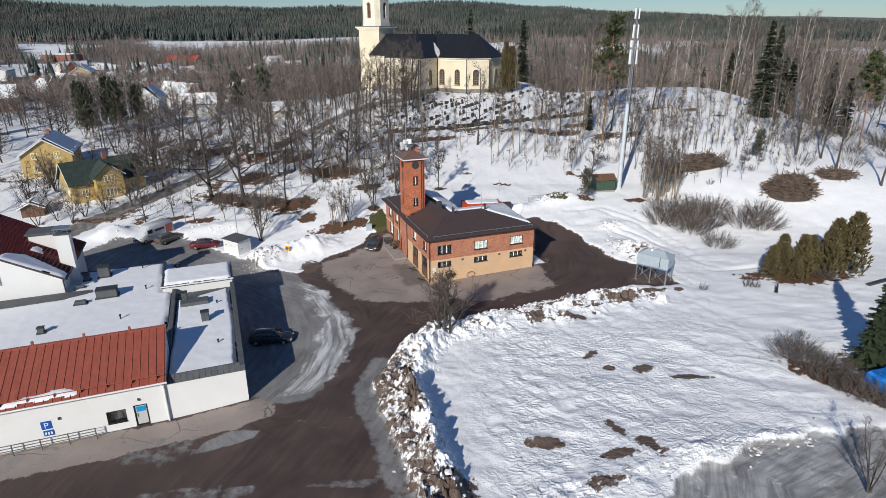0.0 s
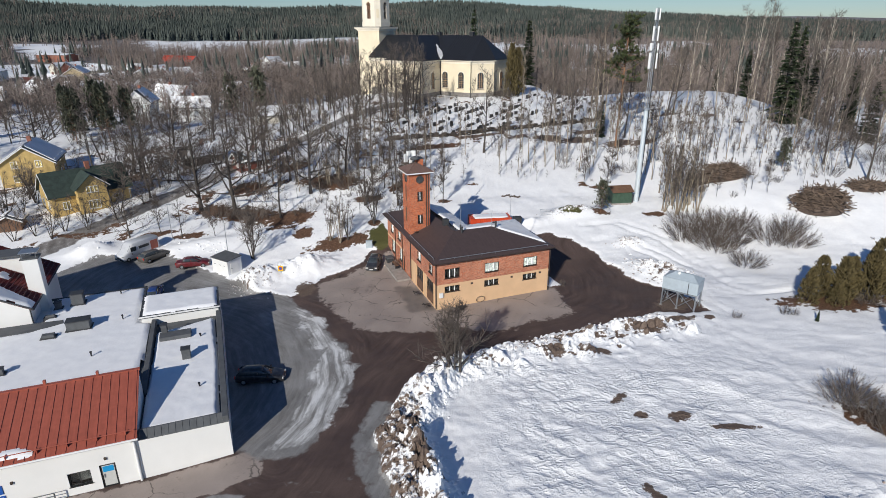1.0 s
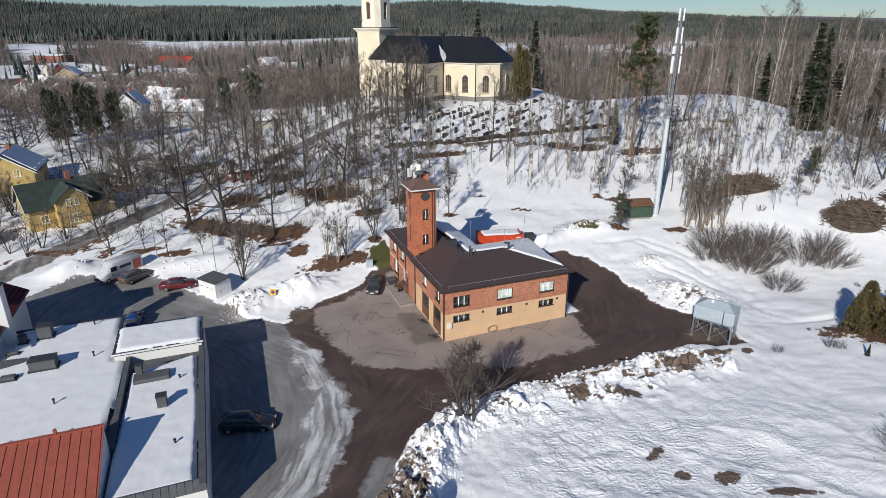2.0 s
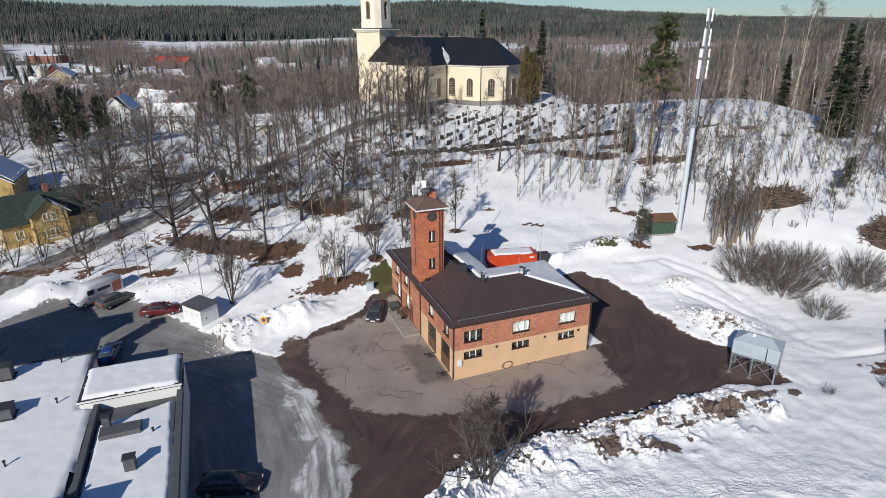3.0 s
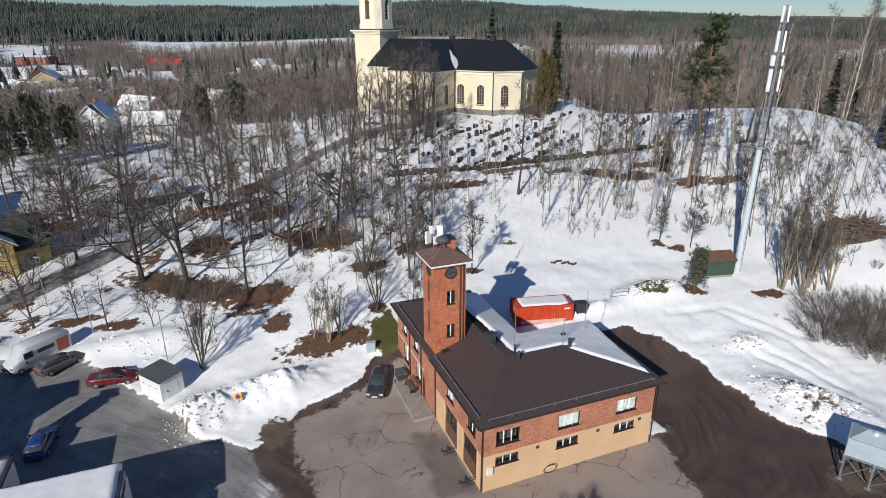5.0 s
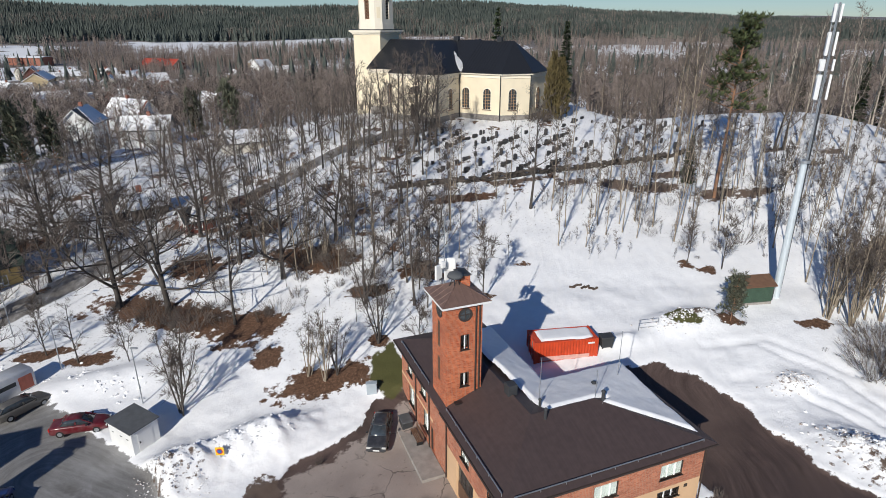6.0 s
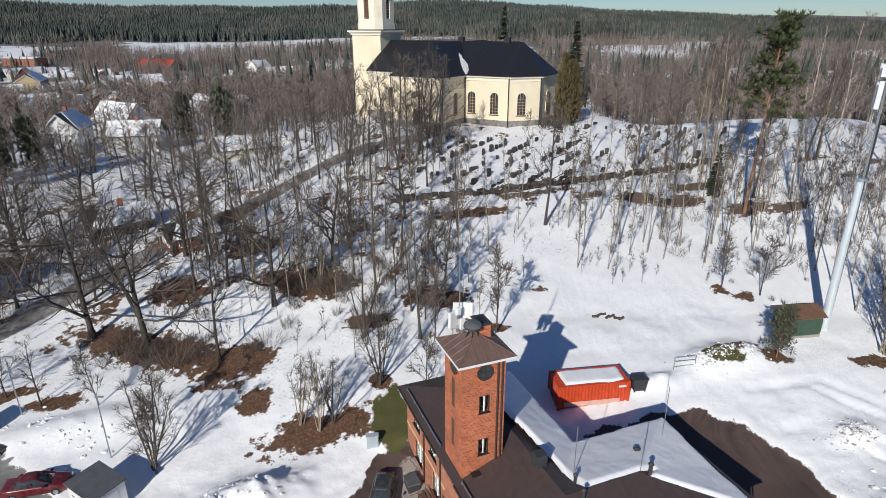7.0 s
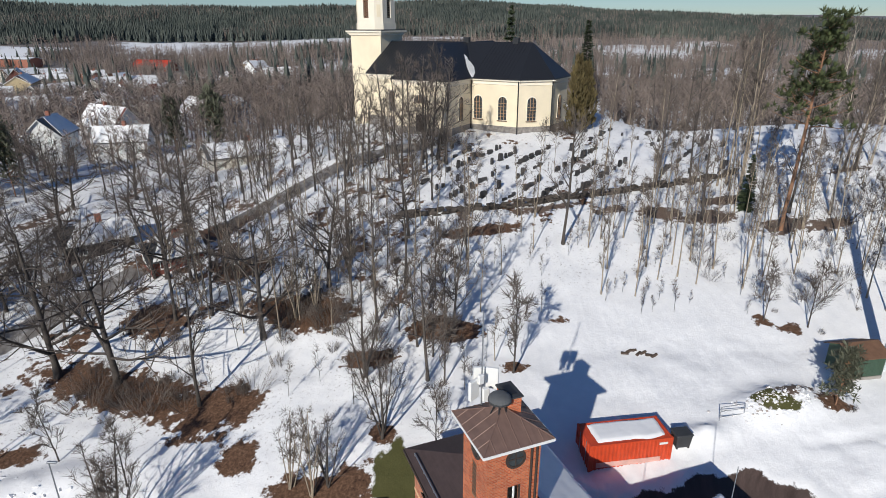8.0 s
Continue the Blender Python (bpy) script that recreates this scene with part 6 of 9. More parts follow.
crn = [(-L2, -W2), (L2, -W2), (L2, W2), (-L2, W2)]
for a, b in zip(crn, crn[1:] + crn[:1]):
    part("side_panel", corrugated(a, b, 0.1, H2 - 0.08), MAT_ORANGE, cont)
    ln = (Vector(b) - Vector(a)).length
    for z0, z1 in ((0.0, 0.14), (H2 - 0.1, H2)):
        r_ = part("rail", boxed(-0.05, ln + 0.05, -0.06, 0.05, z0, z1), MAT_ORANGE, cont)
        r_.matrix_basis = on_wall(a, b, 0, 0)
for x, y in crn:
    part("corner_post", boxed(x - 0.09, x + 0.09, y - 0.09, y + 0.09, 0.0, H2 + 0.02, 0.01), MAT_ORANGE, cont)
part("roof_panel", boxed(-L2, L2, -W2, W2, H2 - 0.09, H2 - 0.03), MAT_ORANGE, cont)
part("pale_band", boxed(-2.55, 2.3, -W2 - 0.066, -W2 - 0.05, 0.55, 0.98), MAT_ORANGE_D, cont, "faded pale band along the side")
part("pale_mark", boxed(2.1, 2.75, -W2 - 0.066, -W2 - 0.05, 2.0, 2.18), MAT_FRAME_W, cont)
part("door_bar", tubed((-L2 - 0.1, -0.6, 0.1), (-L2 - 0.1, -0.6, H2 - 0.1), 0.03), MAT_STEEL, cont)
part("door_bar", tubed((-L2 - 0.1, 0.5, 0.1), (-L2 - 0.1, 0.5, H2 - 0.1), 0.03), MAT_STEEL, cont)
part("roof_snow", slope_snow(lambda x, y: H2 - 0.02 + 0 * x, [(-L2 + 0.55, -W2 + 0.12), (L2 - 0.2, -W2 + 0.2), (L2 - 0.15, W2 - 0.05), (-L2 + 0.4, W2 - 0.05)], 21, 0.18, 0.12), MAT_SNOW, cont)
bin_ = thing("wheeled_bin", pose(9.6, 91.6, ground_z(9.6, 91.6) - 0.05, 0, 0, 8), "large dark grey wheeled refuse bin", "bin")
bm = boxed(-0.62, 0.62, -0.5, 0.5, 0.12, 1.15, 0.05)
for v in bm.verts:
    if v.co.z < 0.5:
        v.co.x *= 0.86
        v.co.y *= 0.82
part("tub", bm, MAT_DARK, bin_)
part("lid", boxed(-0.66, 0.66, -0.54, 0.54, 1.15, 1.27, 0.04), MAT_DARK, bin_)
for x in (-0.45, 0.45):
    for y in (-0.33, 0.33):
        part("wheel", tubed((x - 0.04, y, 0.1), (x + 0.04, y, 0.1), 0.1, n=10), MAT_RUBBER, bin_)

# ==== sand silo tank on legs ====
tank = thing("sand_silo", pose(26.6, 69.4, 0.35, 0, 0, -38), "grey steel sand silo tank raised on braced legs", "silo")
bm = bmesh.new()
w, d = 2.0, 1.2
levels = [(0.5, 0.35, 1.75), (w, d, 2.3), (w, d, 3.7), (0.5 * w, 0.12, 4.3)]
rings = [[bm.verts.new(p) for p in ((-a, -b, z), (a, -b, z), (a, b, z), (-a, b, z))] for a, b, z in levels]
for r0, r1 in zip(rings, rings[1:]):
    for i in range(4):
        bm.faces.new((r0[i], r0[(i + 1) % 4], r1[(i + 1) % 4], r1[i]))
bm.faces.new(rings[0][::-1])
bm.faces.new(rings[-1])
part("hopper", bm, MAT_GREY_PAINT, tank, "pale grey-blue sheet hopper")
part("hatch", tubed((-0.5, -0.3, 4.0), (-0.5, -0.3, 4.4), 0.16, n=12), MAT_FRAME_W, tank)
part("strap", boxed(0.9, 0.98, -d - 0.02, -d - 0.003, 2.1, 3.7), MAT_BLACK, tank)
for x in (-w + 0.1, -0.1, w - 0.1):
    for y in (-d + 0.1, d - 0.1):
        leg = part("leg", boxed(x - 0.07, x + 0.07, y - 0.07, y + 0.07, -0.5, 2.35), MAT_STEEL, tank)
        part("foot_plate", boxed(x - 0.2, x + 0.2, y - 0.2, y + 0.2, -0.45, 0.1), MAT_CONCRETE, leg)
for y in (-d + 0.1, d - 0.1):
    for x0, x1 in ((-w + 0.1, -0.1), (-0.1, w - 0.1)):
        part("brace", tubed((x0, y, 0.3), (x1, y, 2.1), 0.035, n=5), MAT_STEEL, tank)
        part("brace", tubed((x1, y, 0.3), (x0, y, 2.1), 0.035, n=5), MAT_STEEL, tank)
    part("beam", boxed(-w + 0.05, w - 0.05, y - 0.05, y + 0.05, 2.1, 2.22), MAT_STEEL, tank)
for x in (-w + 0.1, w - 0.1):
    part("brace", tubed((x, -d + 0.1, 0.3), (x, d - 0.1, 2.1), 0.035, n=5), MAT_STEEL, tank)
part("chute", tubed((0, 0, 1.2), (0, 0, 1.8), 0.22, 0.4, n=10), MAT_DARK, tank)
for x in (-w + 0.1, w - 0.1):
    part("beam", boxed(x - 0.05, x + 0.05, -d + 0.05, d - 0.05, 2.23, 2.33), MAT_STEEL, tank)
part("seam", boxed(-w - 0.012, w + 0.012, -d - 0.012, d + 0.012, 3.66, 3.74), MAT_GREY_PAINT, tank)

# ==== telecom mast ====
mast = thing("telecom_mast", pose(29.9, 99.6, 4.2, 0, 0, 15) @ Matrix.Diagonal((1, 1, 1.045, 1)), "tall pale tubular telecom mast with lattice top and white panels", "mast")
part("pole", tubed((0, 0, -0.6), (0, 0, 14.6), 0.42, 0.30, n=14), MAT_POLE, mast)
part("flange", tubed((0, 0, 14.5), (0, 0, 14.75), 0.55, n=14), MAT_STEEL, mast)
lat = part("lattice", bmesh.new(), MAT_STEEL, mast, "galvanised lattice section")
bm = bmesh.new()
for k in range(3):
    a = k * math.tau / 3
    tube(bm, (0.33 * math.cos(a), 0.33 * math.sin(a), 14.6), (0.22 * math.cos(a), 0.22 * math.sin(a), 28.6), 0.05, n=5)
for k in range(26):
    z0, z1 = 14.7 + k * 0.53, 14.7 + (k + 1) * 0.53
    for j in range(3):
        a, b = j * math.tau / 3, (j + 1) * math.tau / 3
        tube(bm, (0.3 * math.cos(a), 0.3 * math.sin(a), z0), (0.3 * math.cos(b), 0.3 * math.sin(b), z1), 0.025, n=4)
bm.to_mesh(lat.data)
bm.free()
for z0, h, r, w_, dirs in ((20.4, 2.2, 0.62, 0.36, (200, 320, 80)), (22.9, 1.0, 0.62, 0.42, (200, 320, 80)), (24.2, 2.0, 0.42, 0.26, (200, 320, 80)), (27.0, 1.5, 0.36, 0.24, (200, 320, 80))):
    for a in dirs:
        t = radians(a)
        p_ = part("panel", boxed(-w_ / 2, w_ / 2, -0.1, 0.1, 0, h, 0.03), MAT_FRAME_W, mast, "white panel antenna")
        p_.matrix_basis = pose(r * math.cos(t), r * math.sin(t), z0, 0, 0, a + 90)
        part("arm", tubed((0, 0, h / 2), (0, r, h / 2), 0.03, n=5), MAT_STEEL, p_)
part("cable_tray", boxed(0.36, 0.48, -0.12, 0.12, 0.5, 20), MAT_DARK, mast)
hut = thing("equipment_hut", pose(27.0, 99.4, ground_z(27.0, 99.4) - 0.15, 0, 0, 9) @ Matrix.Diagonal((0.84, 0.9, 0.95, 1)), "small dark green boarded equipment hut with brown roof", "hut")
part("body", boxed(-1.9, 1.9, -1.35, 1.35, -0.3, 2.3, 0.02), MAT_DKGREEN, hut)
part("plinth", boxed(-2.0, 2.0, -1.45, 1.45, -0.5, 0.18, 0.02), MAT_CONCRETE, hut)
for k in range(13):
    x = -1.85 + k * 0.3
    part("board", boxed(x, x + 0.26, -1.375, -1.352, 0.2, 2.25), MAT_DKGREEN, hut)
for s in (-1, 1):
    part("roof", slab(bmesh.new(), [(-2.2, s * 1.75, 2.2), (2.2, s * 1.75, 2.2), (2.2, 0, 3.0), (-2.2, 0, 3.0)], 0.08), MAT_WOOD, hut, "brown sheet roof")
bm = bmesh.new()
for x in (-1.9, 1.9):
    poly(bm, (x, -1.35, 2.3), (x, 1.35, 2.3), (x, 0, 2.95))
part("gable", bm, MAT_DKGREEN, hut)
part("cabinet", boxed(2.0, 2.6, -0.9, 0.1, 0.0, 1.5, 0.03), MAT_DARK, hut)

# ==== cars ====
def wheel_mesh():
    t = bmesh.new()
    tube(t, (0, -0.1, 0), (0, 0.1, 0), 0.31, n=18)
    r_ = bmesh.new()
    tube(r_, (0, -0.108, 0), (0, 0.108, 0), 0.19, n=12)
    return t, r_


def car(name, m, label, paint, length=4.4, width=1.72, height=1.43, kind="hatch"):
    c = thing(name, m, label, "car" if kind != "van" else "van", "parked vehicles")
    h, w = length / 2, width / 2
    if kind == "van":
        # x, half width at the sill, at the waist, at the roof; heights of waist and roof
        rows_ = [(-h, 0.94, 0.96, 0.86, 1.25, 2.42), (-h + 0.12, 0.99, 1.0, 0.90, 1.25, 2.52), (0.0, 1.0, 1.0, 0.90, 1.25, 2.56), (h - 2.0, 1.0, 1.0, 0.89, 1.25, 2.52), (h - 1.6, 1.0, 1.0, 0.86, 1.25, 2.36),
                 (h - 0.95, 0.99, 0.98, 0.84, 1.2, 1.46), (h - 0.3, 0.95, 0.92, 0.74, 0.95, 1.12), (h - 0.04, 0.86, 0.82, 0.66, 0.75, 0.92)]
    else:
        back = 0.25 if kind == "saloon" else 0.0
        rows_ = [(-h, 0.86, 0.84, 0.72, 0.66, 0.80 + back * 0.3), (-h + 0.14, 0.95, 0.94, 0.80, 0.76, 0.96), (-h + 0.8, 1.0, 0.99, 0.84, 0.8, 0.98), (0.0, 1.0, 1.0, 0.86, 0.8, 0.97), (h - 1.3, 1.0, 0.99, 0.84, 0.78, 0.95),
                 (h - 0.5, 0.97, 0.95, 0.78, 0.68, 0.84), (h - 0.12, 0.90, 0.87, 0.70, 0.58, 0.72), (h, 0.80, 0.78, 0.62, 0.5, 0.62)]

    def drawn(sections):
        """A smooth skin through rings of points, one ring a section, closed at both ends."""
        bm = bmesh.new()
        rings = [[bm.verts.new(p) for p in ring] for ring in sections]
        m = len(rings[0])
        for r0, r1 in zip(rings, rings[1:]):
            for i in range(m):
                bm.faces.new((r0[i], r0[(i + 1) % m], r1[(i + 1) % m], r1[i]))
        bm.faces.new(rings[0])
        bm.faces.new(rings[-1][::-1])
        bmesh.ops.recalc_face_normals(bm, faces=bm.faces)
        for f in bm.faces:
            f.smooth = True
        return bm

    def ring(x, sill, waist, top, zw, zt):
        half_ = [(sill * 0.93, 0.24), (sill, 0.36), (waist, zw), (waist * 0.985, zw + 0.25 * (zt - zw)), (top + 0.35 * (waist - top), zt - 0.12 * (zt - zw)), (top * 0.9, zt), (top * 0.45, zt + 0.02)]
        return [(x, w * y, z) for y, z in half_] + [(x, -w * y, z) for y, z in half_[::-1]]

    body = part("body", drawn([ring(*r) for r in rows_]), paint, c)
    if kind != "van":
        rear = -h + (0.12 if kind == "hatch" else 0.75)
        glass_rows = [(rear, 0.80, 0.74, 0.93, 0.98), (rear + 0.38, 0.86, 0.70, 0.93, height - 0.12), (rear + 0.75, 0.88, 0.68, 0.93, height - 0.03), (-0.1, 0.89, 0.68, 0.93, height - 0.02), (h - 1.95, 0.88, 0.67, 0.92, height - 0.07), (h - 1.15, 0.80, 0.72, 0.90, 0.97)]
        part("window_band", drawn([[(x, w * a, z0), (x, w * (0.25 * a + 0.75 * b), z0 + 0.7 * (z1 - z0)), (x, w * b * 0.92, z1), (x, -w * b * 0.92, z1), (x, -w * (0.25 * a + 0.75 * b), z0 + 0.7 * (z1 - z0)), (x, -w * a, z0)] for x, a, b, z0, z1 in glass_rows]), MAT_DARKGLASS, c, "dark car windows")
        part("roof", drawn([[(x, w * b * 0.97, z1 - 0.05), (x, w * b * 0.8, z1 + 0.02), (x, -w * b * 0.8, z1 + 0.02), (x, -w * b * 0.97, z1 - 0.05)] for x, a, b, z0, z1 in glass_rows[1:5]]), paint, c)
        for sd in (-1, 1):
            for i0, i1 in ((5, 4), (0, 1)):
                (xa, aa, _, za, zb), (xb, _, bb, _, zc) = glass_rows[i0], glass_rows[i1]
                part("pillar", tubed((xa, sd * w * aa * 0.97, zb - 0.03), (xb, sd * w * bb * 0.95, zc), 0.045, n=6), paint, c)
            part("pillar", boxed(-0.2, -0.08, sd * w * 0.80 - 0.05, sd * w * 0.80 + 0.05, 0.92, height - 0.2), paint, c)
    else:
        bm = bmesh.new()
        poly(bm, (h - 1.56, -w * 0.80, 2.30), (h - 0.98, -w * 0.80, 1.50), (h - 0.98, w * 0.80, 1.50), (h - 1.56, w * 0.80, 2.30))
        bmesh.ops.solidify(bm, geom=bm.faces, thickness=-0.05)
        part("windscreen", bm, MAT_DARKGLASS, c)
        for sd in (-1, 1):
            for name_, x0, x1, z0, z1, mat in (("side_window", h - 2.25, h - 1.4, 1.35, 1.98, MAT_DARKGLASS), ("lettering_bar", -h + 1.7, h - 2.7, 1.45, 1.85, MAT_DARK), ("rear_graphic", -h + 0.25, -h + 1.45, 0.7, 2.05, MAT_RED_ROOF)):
                y0, y1 = sorted((sd * w * 0.95, sd * (w + 0.008)))
                part(name_, boxed(x0, x1, y0, y1, z0, z1), mat, c, "dark unreadable lettering strip" if name_ == "lettering_bar" else "")
    t, r_ = wheel_mesh()
    first = True
    base = None
    for x in (-h + 0.8, h - 0.85):
        for s in (-1, 1):
            if first:
                base = part("wheel", t, MAT_RUBBER, c)
                rim0 = part("rim", r_, MAT_STEEL, base)
                base.matrix_basis = pose(x, s * (w - 0.1), 0.31)
                first = False
            else:
                o = new("wheel", base.data)
                o.parent = c
                o.matrix_basis = pose(x, s * (w - 0.1), 0.31)
                q = new("rim", rim0.data)
                q.parent = o
    zl = 0.62 if kind != "van" else 0.9
    for s in (-1, 1):
        part("headlight", boxed(h - 0.1, h + 0.012, s * w * 0.72 - 0.17, s * w * 0.72 + 0.17, zl - 0.08, zl + 0.07, 0.02), MAT_CURTAIN, c, "clear headlight")
        part("tail_light", boxed(-h - 0.03, -h + 0.05, s * w * 0.8 - 0.1, s * w * 0.8 + 0.1, 0.65, 0.92, 0.01), MAT_SIGNRED, c, "red tail light")
        part("mirror", boxed(h - 1.55, h - 1.4, s * (w + 0.09) - 0.09, s * (w + 0.09) + 0.09, 0.95, 1.1, 0.02), MAT_BLACK, c)
    part("bumper", boxed(h - 0.08, h + 0.03, -w * 0.92, w * 0.92, 0.3, 0.5, 0.03), paint if kind != "van" else MAT_BLACK, c)
    part("number_plate", boxed(h + 0.03, h + 0.04, -0.26, 0.26, 0.36, 0.47), MAT_FRAME_W, c)
    part("grille", boxed(h - 0.05, h + 0.015, -0.35, 0.35, 0.52, 0.68, 0.01), MAT_BLACK, c)
    return c


def car_paint(name, colour):
    m, n, l, bsdf = shader(name)
    co = n.new("ShaderNodeTexCoord").outputs["Object"]
    dust = noise_of(n, l, co, 3.0, 5)
    l.new(ramp(n, l, dust, [(0.4, colour), (0.75, tuple(c * 0.8 + 0.05 for c in colour))]), bsdf.inputs["Base Color"])
    bsdf.inputs["Roughness"].default_value = 0.28
    bsdf.inputs["Coat Weight"].default_value = 0.4
    return m


def parked(name, x, y, heading_deg, label, paint, **more):
    return car(name, pose(x, y, ground_z(x, y) + 0.01, 0, 0, heading_deg), label, paint, **more)


PAINT_GREY = car_paint("dark_grey_car_paint", (0.035, 0.036, 0.04))
PAINT_OLIVE = car_paint("grey_brown_car_paint", (0.11, 0.10, 0.085))
PAINT_RED = car_paint("dark_red_car_paint", (0.13, 0.012, 0.016))
PAINT_BLUE = car_paint("blue_car_paint", (0.012, 0.045, 0.20))
PAINT_BLACK = car_paint("black_car_paint", (0.012, 0.012, 0.014))
PAINT_WHITE = car_paint("white_van_paint", (0.62, 0.63, 0.64))
parked("hatchback_car", -11.3, 82.0, -93, "dark grey hatchback parked facing out beside the station", PAINT_GREY, length=4.3)
parked("delivery_van", -47.2, 87.8, 242, "white high-roofed delivery van with dark lettering", PAINT_WHITE, length=6.1, width=2.02, kind="van")
parked("estate_car", -44.3, 86.9, 60, "grey-brown estate car parked beside the van", PAINT_OLIVE, length=4.5)
parked("saloon_car", -37.6, 84.4, 14, "dark red saloon car parked beside the white cabin", PAINT_RED, length=4.5, kind="saloon")
parked("hatchback_car", -39.0, 75.2, 105, "blue hatchback parked behind the white building", PAINT_BLUE, length=4.0)
parked("estate_car", -19.4, 55.4, 4, "black estate car parked in the building's shade", PAINT_BLACK, length=4.6)

# ==== white site cabin, snow-pile sign, cable cabinet ====
cab = thing("site_cabin", pose(-32.2, 83.0, ground_z(-32.2, 83.0) - 0.25, 0, 0, -32), "small white panelled site cabin with grey felt roof", "cabin")
part("body", boxed(-1.65, 1.65, -1.2, 1.2, 0.05, 2.3, 0.02), MAT_FRAME_W, cab)
part("roof", slab(bmesh.new(), [(-1.8, -1.35, 2.36), (1.8, -1.35, 2.36), (1.8, 1.35, 2.5), (-1.8, 1.35, 2.5)], 0.08), MAT_GREY_ROOF, cab, "flat grey felt roof")
part("door", boxed(1.652, 1.672, -0.7, 0.6, 0.1, 2.1), MAT_WHITE, cab)
part("door_latch", boxed(1.672, 1.71, -0.6, -0.5, 1.0, 1.15), MAT_BLACK, cab)
for x in (-1.0, 0.1, 1.0):
    part("wall_slot", boxed(x - 0.15, x + 0.15, -1.225, -1.2, 1.45, 1.5), MAT_BLACK, cab)
for x in (-1.3, 1.3):
    part("skid", boxed(x - 0.1, x + 0.1, -1.25, 1.25, -0.2, 0.06), MAT_WOOD, cab)
road_sign = thing("road_sign", pose(-23.6, 79.4, ground_z(-23.6, 79.4) - 0.1, 0, 0, 0), "square yellow road sign with a red ring on the snow pile", "sign")
part("post", tubed((0, 0, -0.6), (0, 0, 1.1), 0.035, n=8), MAT_STEEL, road_sign)
plate = part("plate", boxed(-0.34, 0.34, -0.06, -0.035, 0.3, 1.05, 0.006), MAT_SIGNYELLOW, road_sign)
bm = bmesh.new()
tube(bm, (0, -0.075, 0.68), (0, -0.062, 0.68), 0.25, n=24)
part("ring", bm, MAT_SIGNRED, plate)
bm = bmesh.new()
tube(bm, (0, -0.085, 0.68), (0, -0.076, 0.68), 0.17, n=24)
part("disc", bm, MAT_SIGNBLUE, plate)
cabn = thing("cable_cabinet", pose(-12.5, 86.9, ground_z(-12.5, 86.9) - 0.1, 0, 0, 10), "pale grey-green cable cabinet beside the grass", "cabinet")
part("body", boxed(-0.45, 0.45, -0.2, 0.2, 0.0, 1.1, 0.02), MAT_GREY_PAINT, cabn)
part("lid", boxed(-0.5, 0.5, -0.25, 0.25, 1.1, 1.16, 0.01), MAT_GREY_PAINT, cabn)
# bench and box in front of the west wall
bench = thing("bench", STATION @ pose(-0.75, 14.2, 0.12), "dark wooden bench against the station wall", "bench")
for k in range(4):
    part("seat_slat", boxed(-0.25 + k * 0.13, -0.15 + k * 0.13, -0.9, 0.9, 0.42, 0.46), MAT_WOOD, bench)
for k in range(3):
    part("back_slat", boxed(0.3, 0.34, -0.9, 0.9, 0.55 + k * 0.14, 0.65 + k * 0.14), MAT_WOOD, bench)
for y in (-0.75, 0.75):
    part("leg", boxed(-0.25, 0.3, y - 0.03, y + 0.03, 0, 0.43), MAT_BLACK, bench)
gbox = thing("grit_box", STATION @ pose(-1.0, 16.3, 0.0), "dark grey grit box by the station wall", "box")
part("tub", boxed(-0.45, 0.45, -0.6, 0.6, 0, 0.75, 0.04), MAT_DARK, gbox)
part("lid", boxed(-0.5, 0.5, -0.65, 0.65, 0.75, 0.85, 0.03), MAT_GREY_ROOF, gbox)
hoop = thing("hose_reel", STATION @ pose(5.6, -0.16, 0.05, 8, 0, 0), "black hose hoop leaning against the south wall", "hose")
bm = bmesh.new()
for k in range(24):
    a, b = k * math.tau / 24, (k + 1) * math.tau / 24
    tube(bm, (0.55 * math.cos(a), 0, 0.45 + 0.4 * math.sin(a)), (0.55 * math.cos(b), 0, 0.45 + 0.4 * math.sin(b)), 0.03, n=5, caps=False)
part("coil", bm, MAT_BLACK, hoop)
# rail frame and logs on the field behind
gate_f = thing("rail_frame", pose(14.4, 94.0, ground_z(14.4, 94) - 0.15, 0, 0, 12), "galvanised tubular barrier frame in the snow", "barrier")
for x in (-1.05, 1.05):
    part("post", tubed((x, 0, -0.3), (x, 0, 1.25), 0.03, n=6), MAT_STEEL, gate_f)
for z in (1.25, 0.85, 0.35):
    part("bar", tubed((-1.05, 0, z), (1.05, 0, z), 0.028, n=6), MAT_STEEL, gate_f)
log_rng = random.Random(3)
for k in range(7):
    x, y = 8.4 + k * 0.42, 102.0 + log_rng.gauss(0, 0.22)
    a = log_rng.uniform(-40, 40)
    bm = tubed((-0.32, 0, 0), (0.32, 0.05, 0.05), 0.15, 0.12, n=8)
    data = bpy.data.meshes.new("log")
    bm.to_mesh(data)
    bm.free()
    data.materials.append(MAT_LOGS)
    lg = new("log", data)
    lg.matrix_basis = pose(x, y, ground_z(x, y) + 0.04, 0, log_rng.uniform(-25, 25), a)
    tagged(lg, "dark cut log lying in the snow", "log", "logs in the snow")


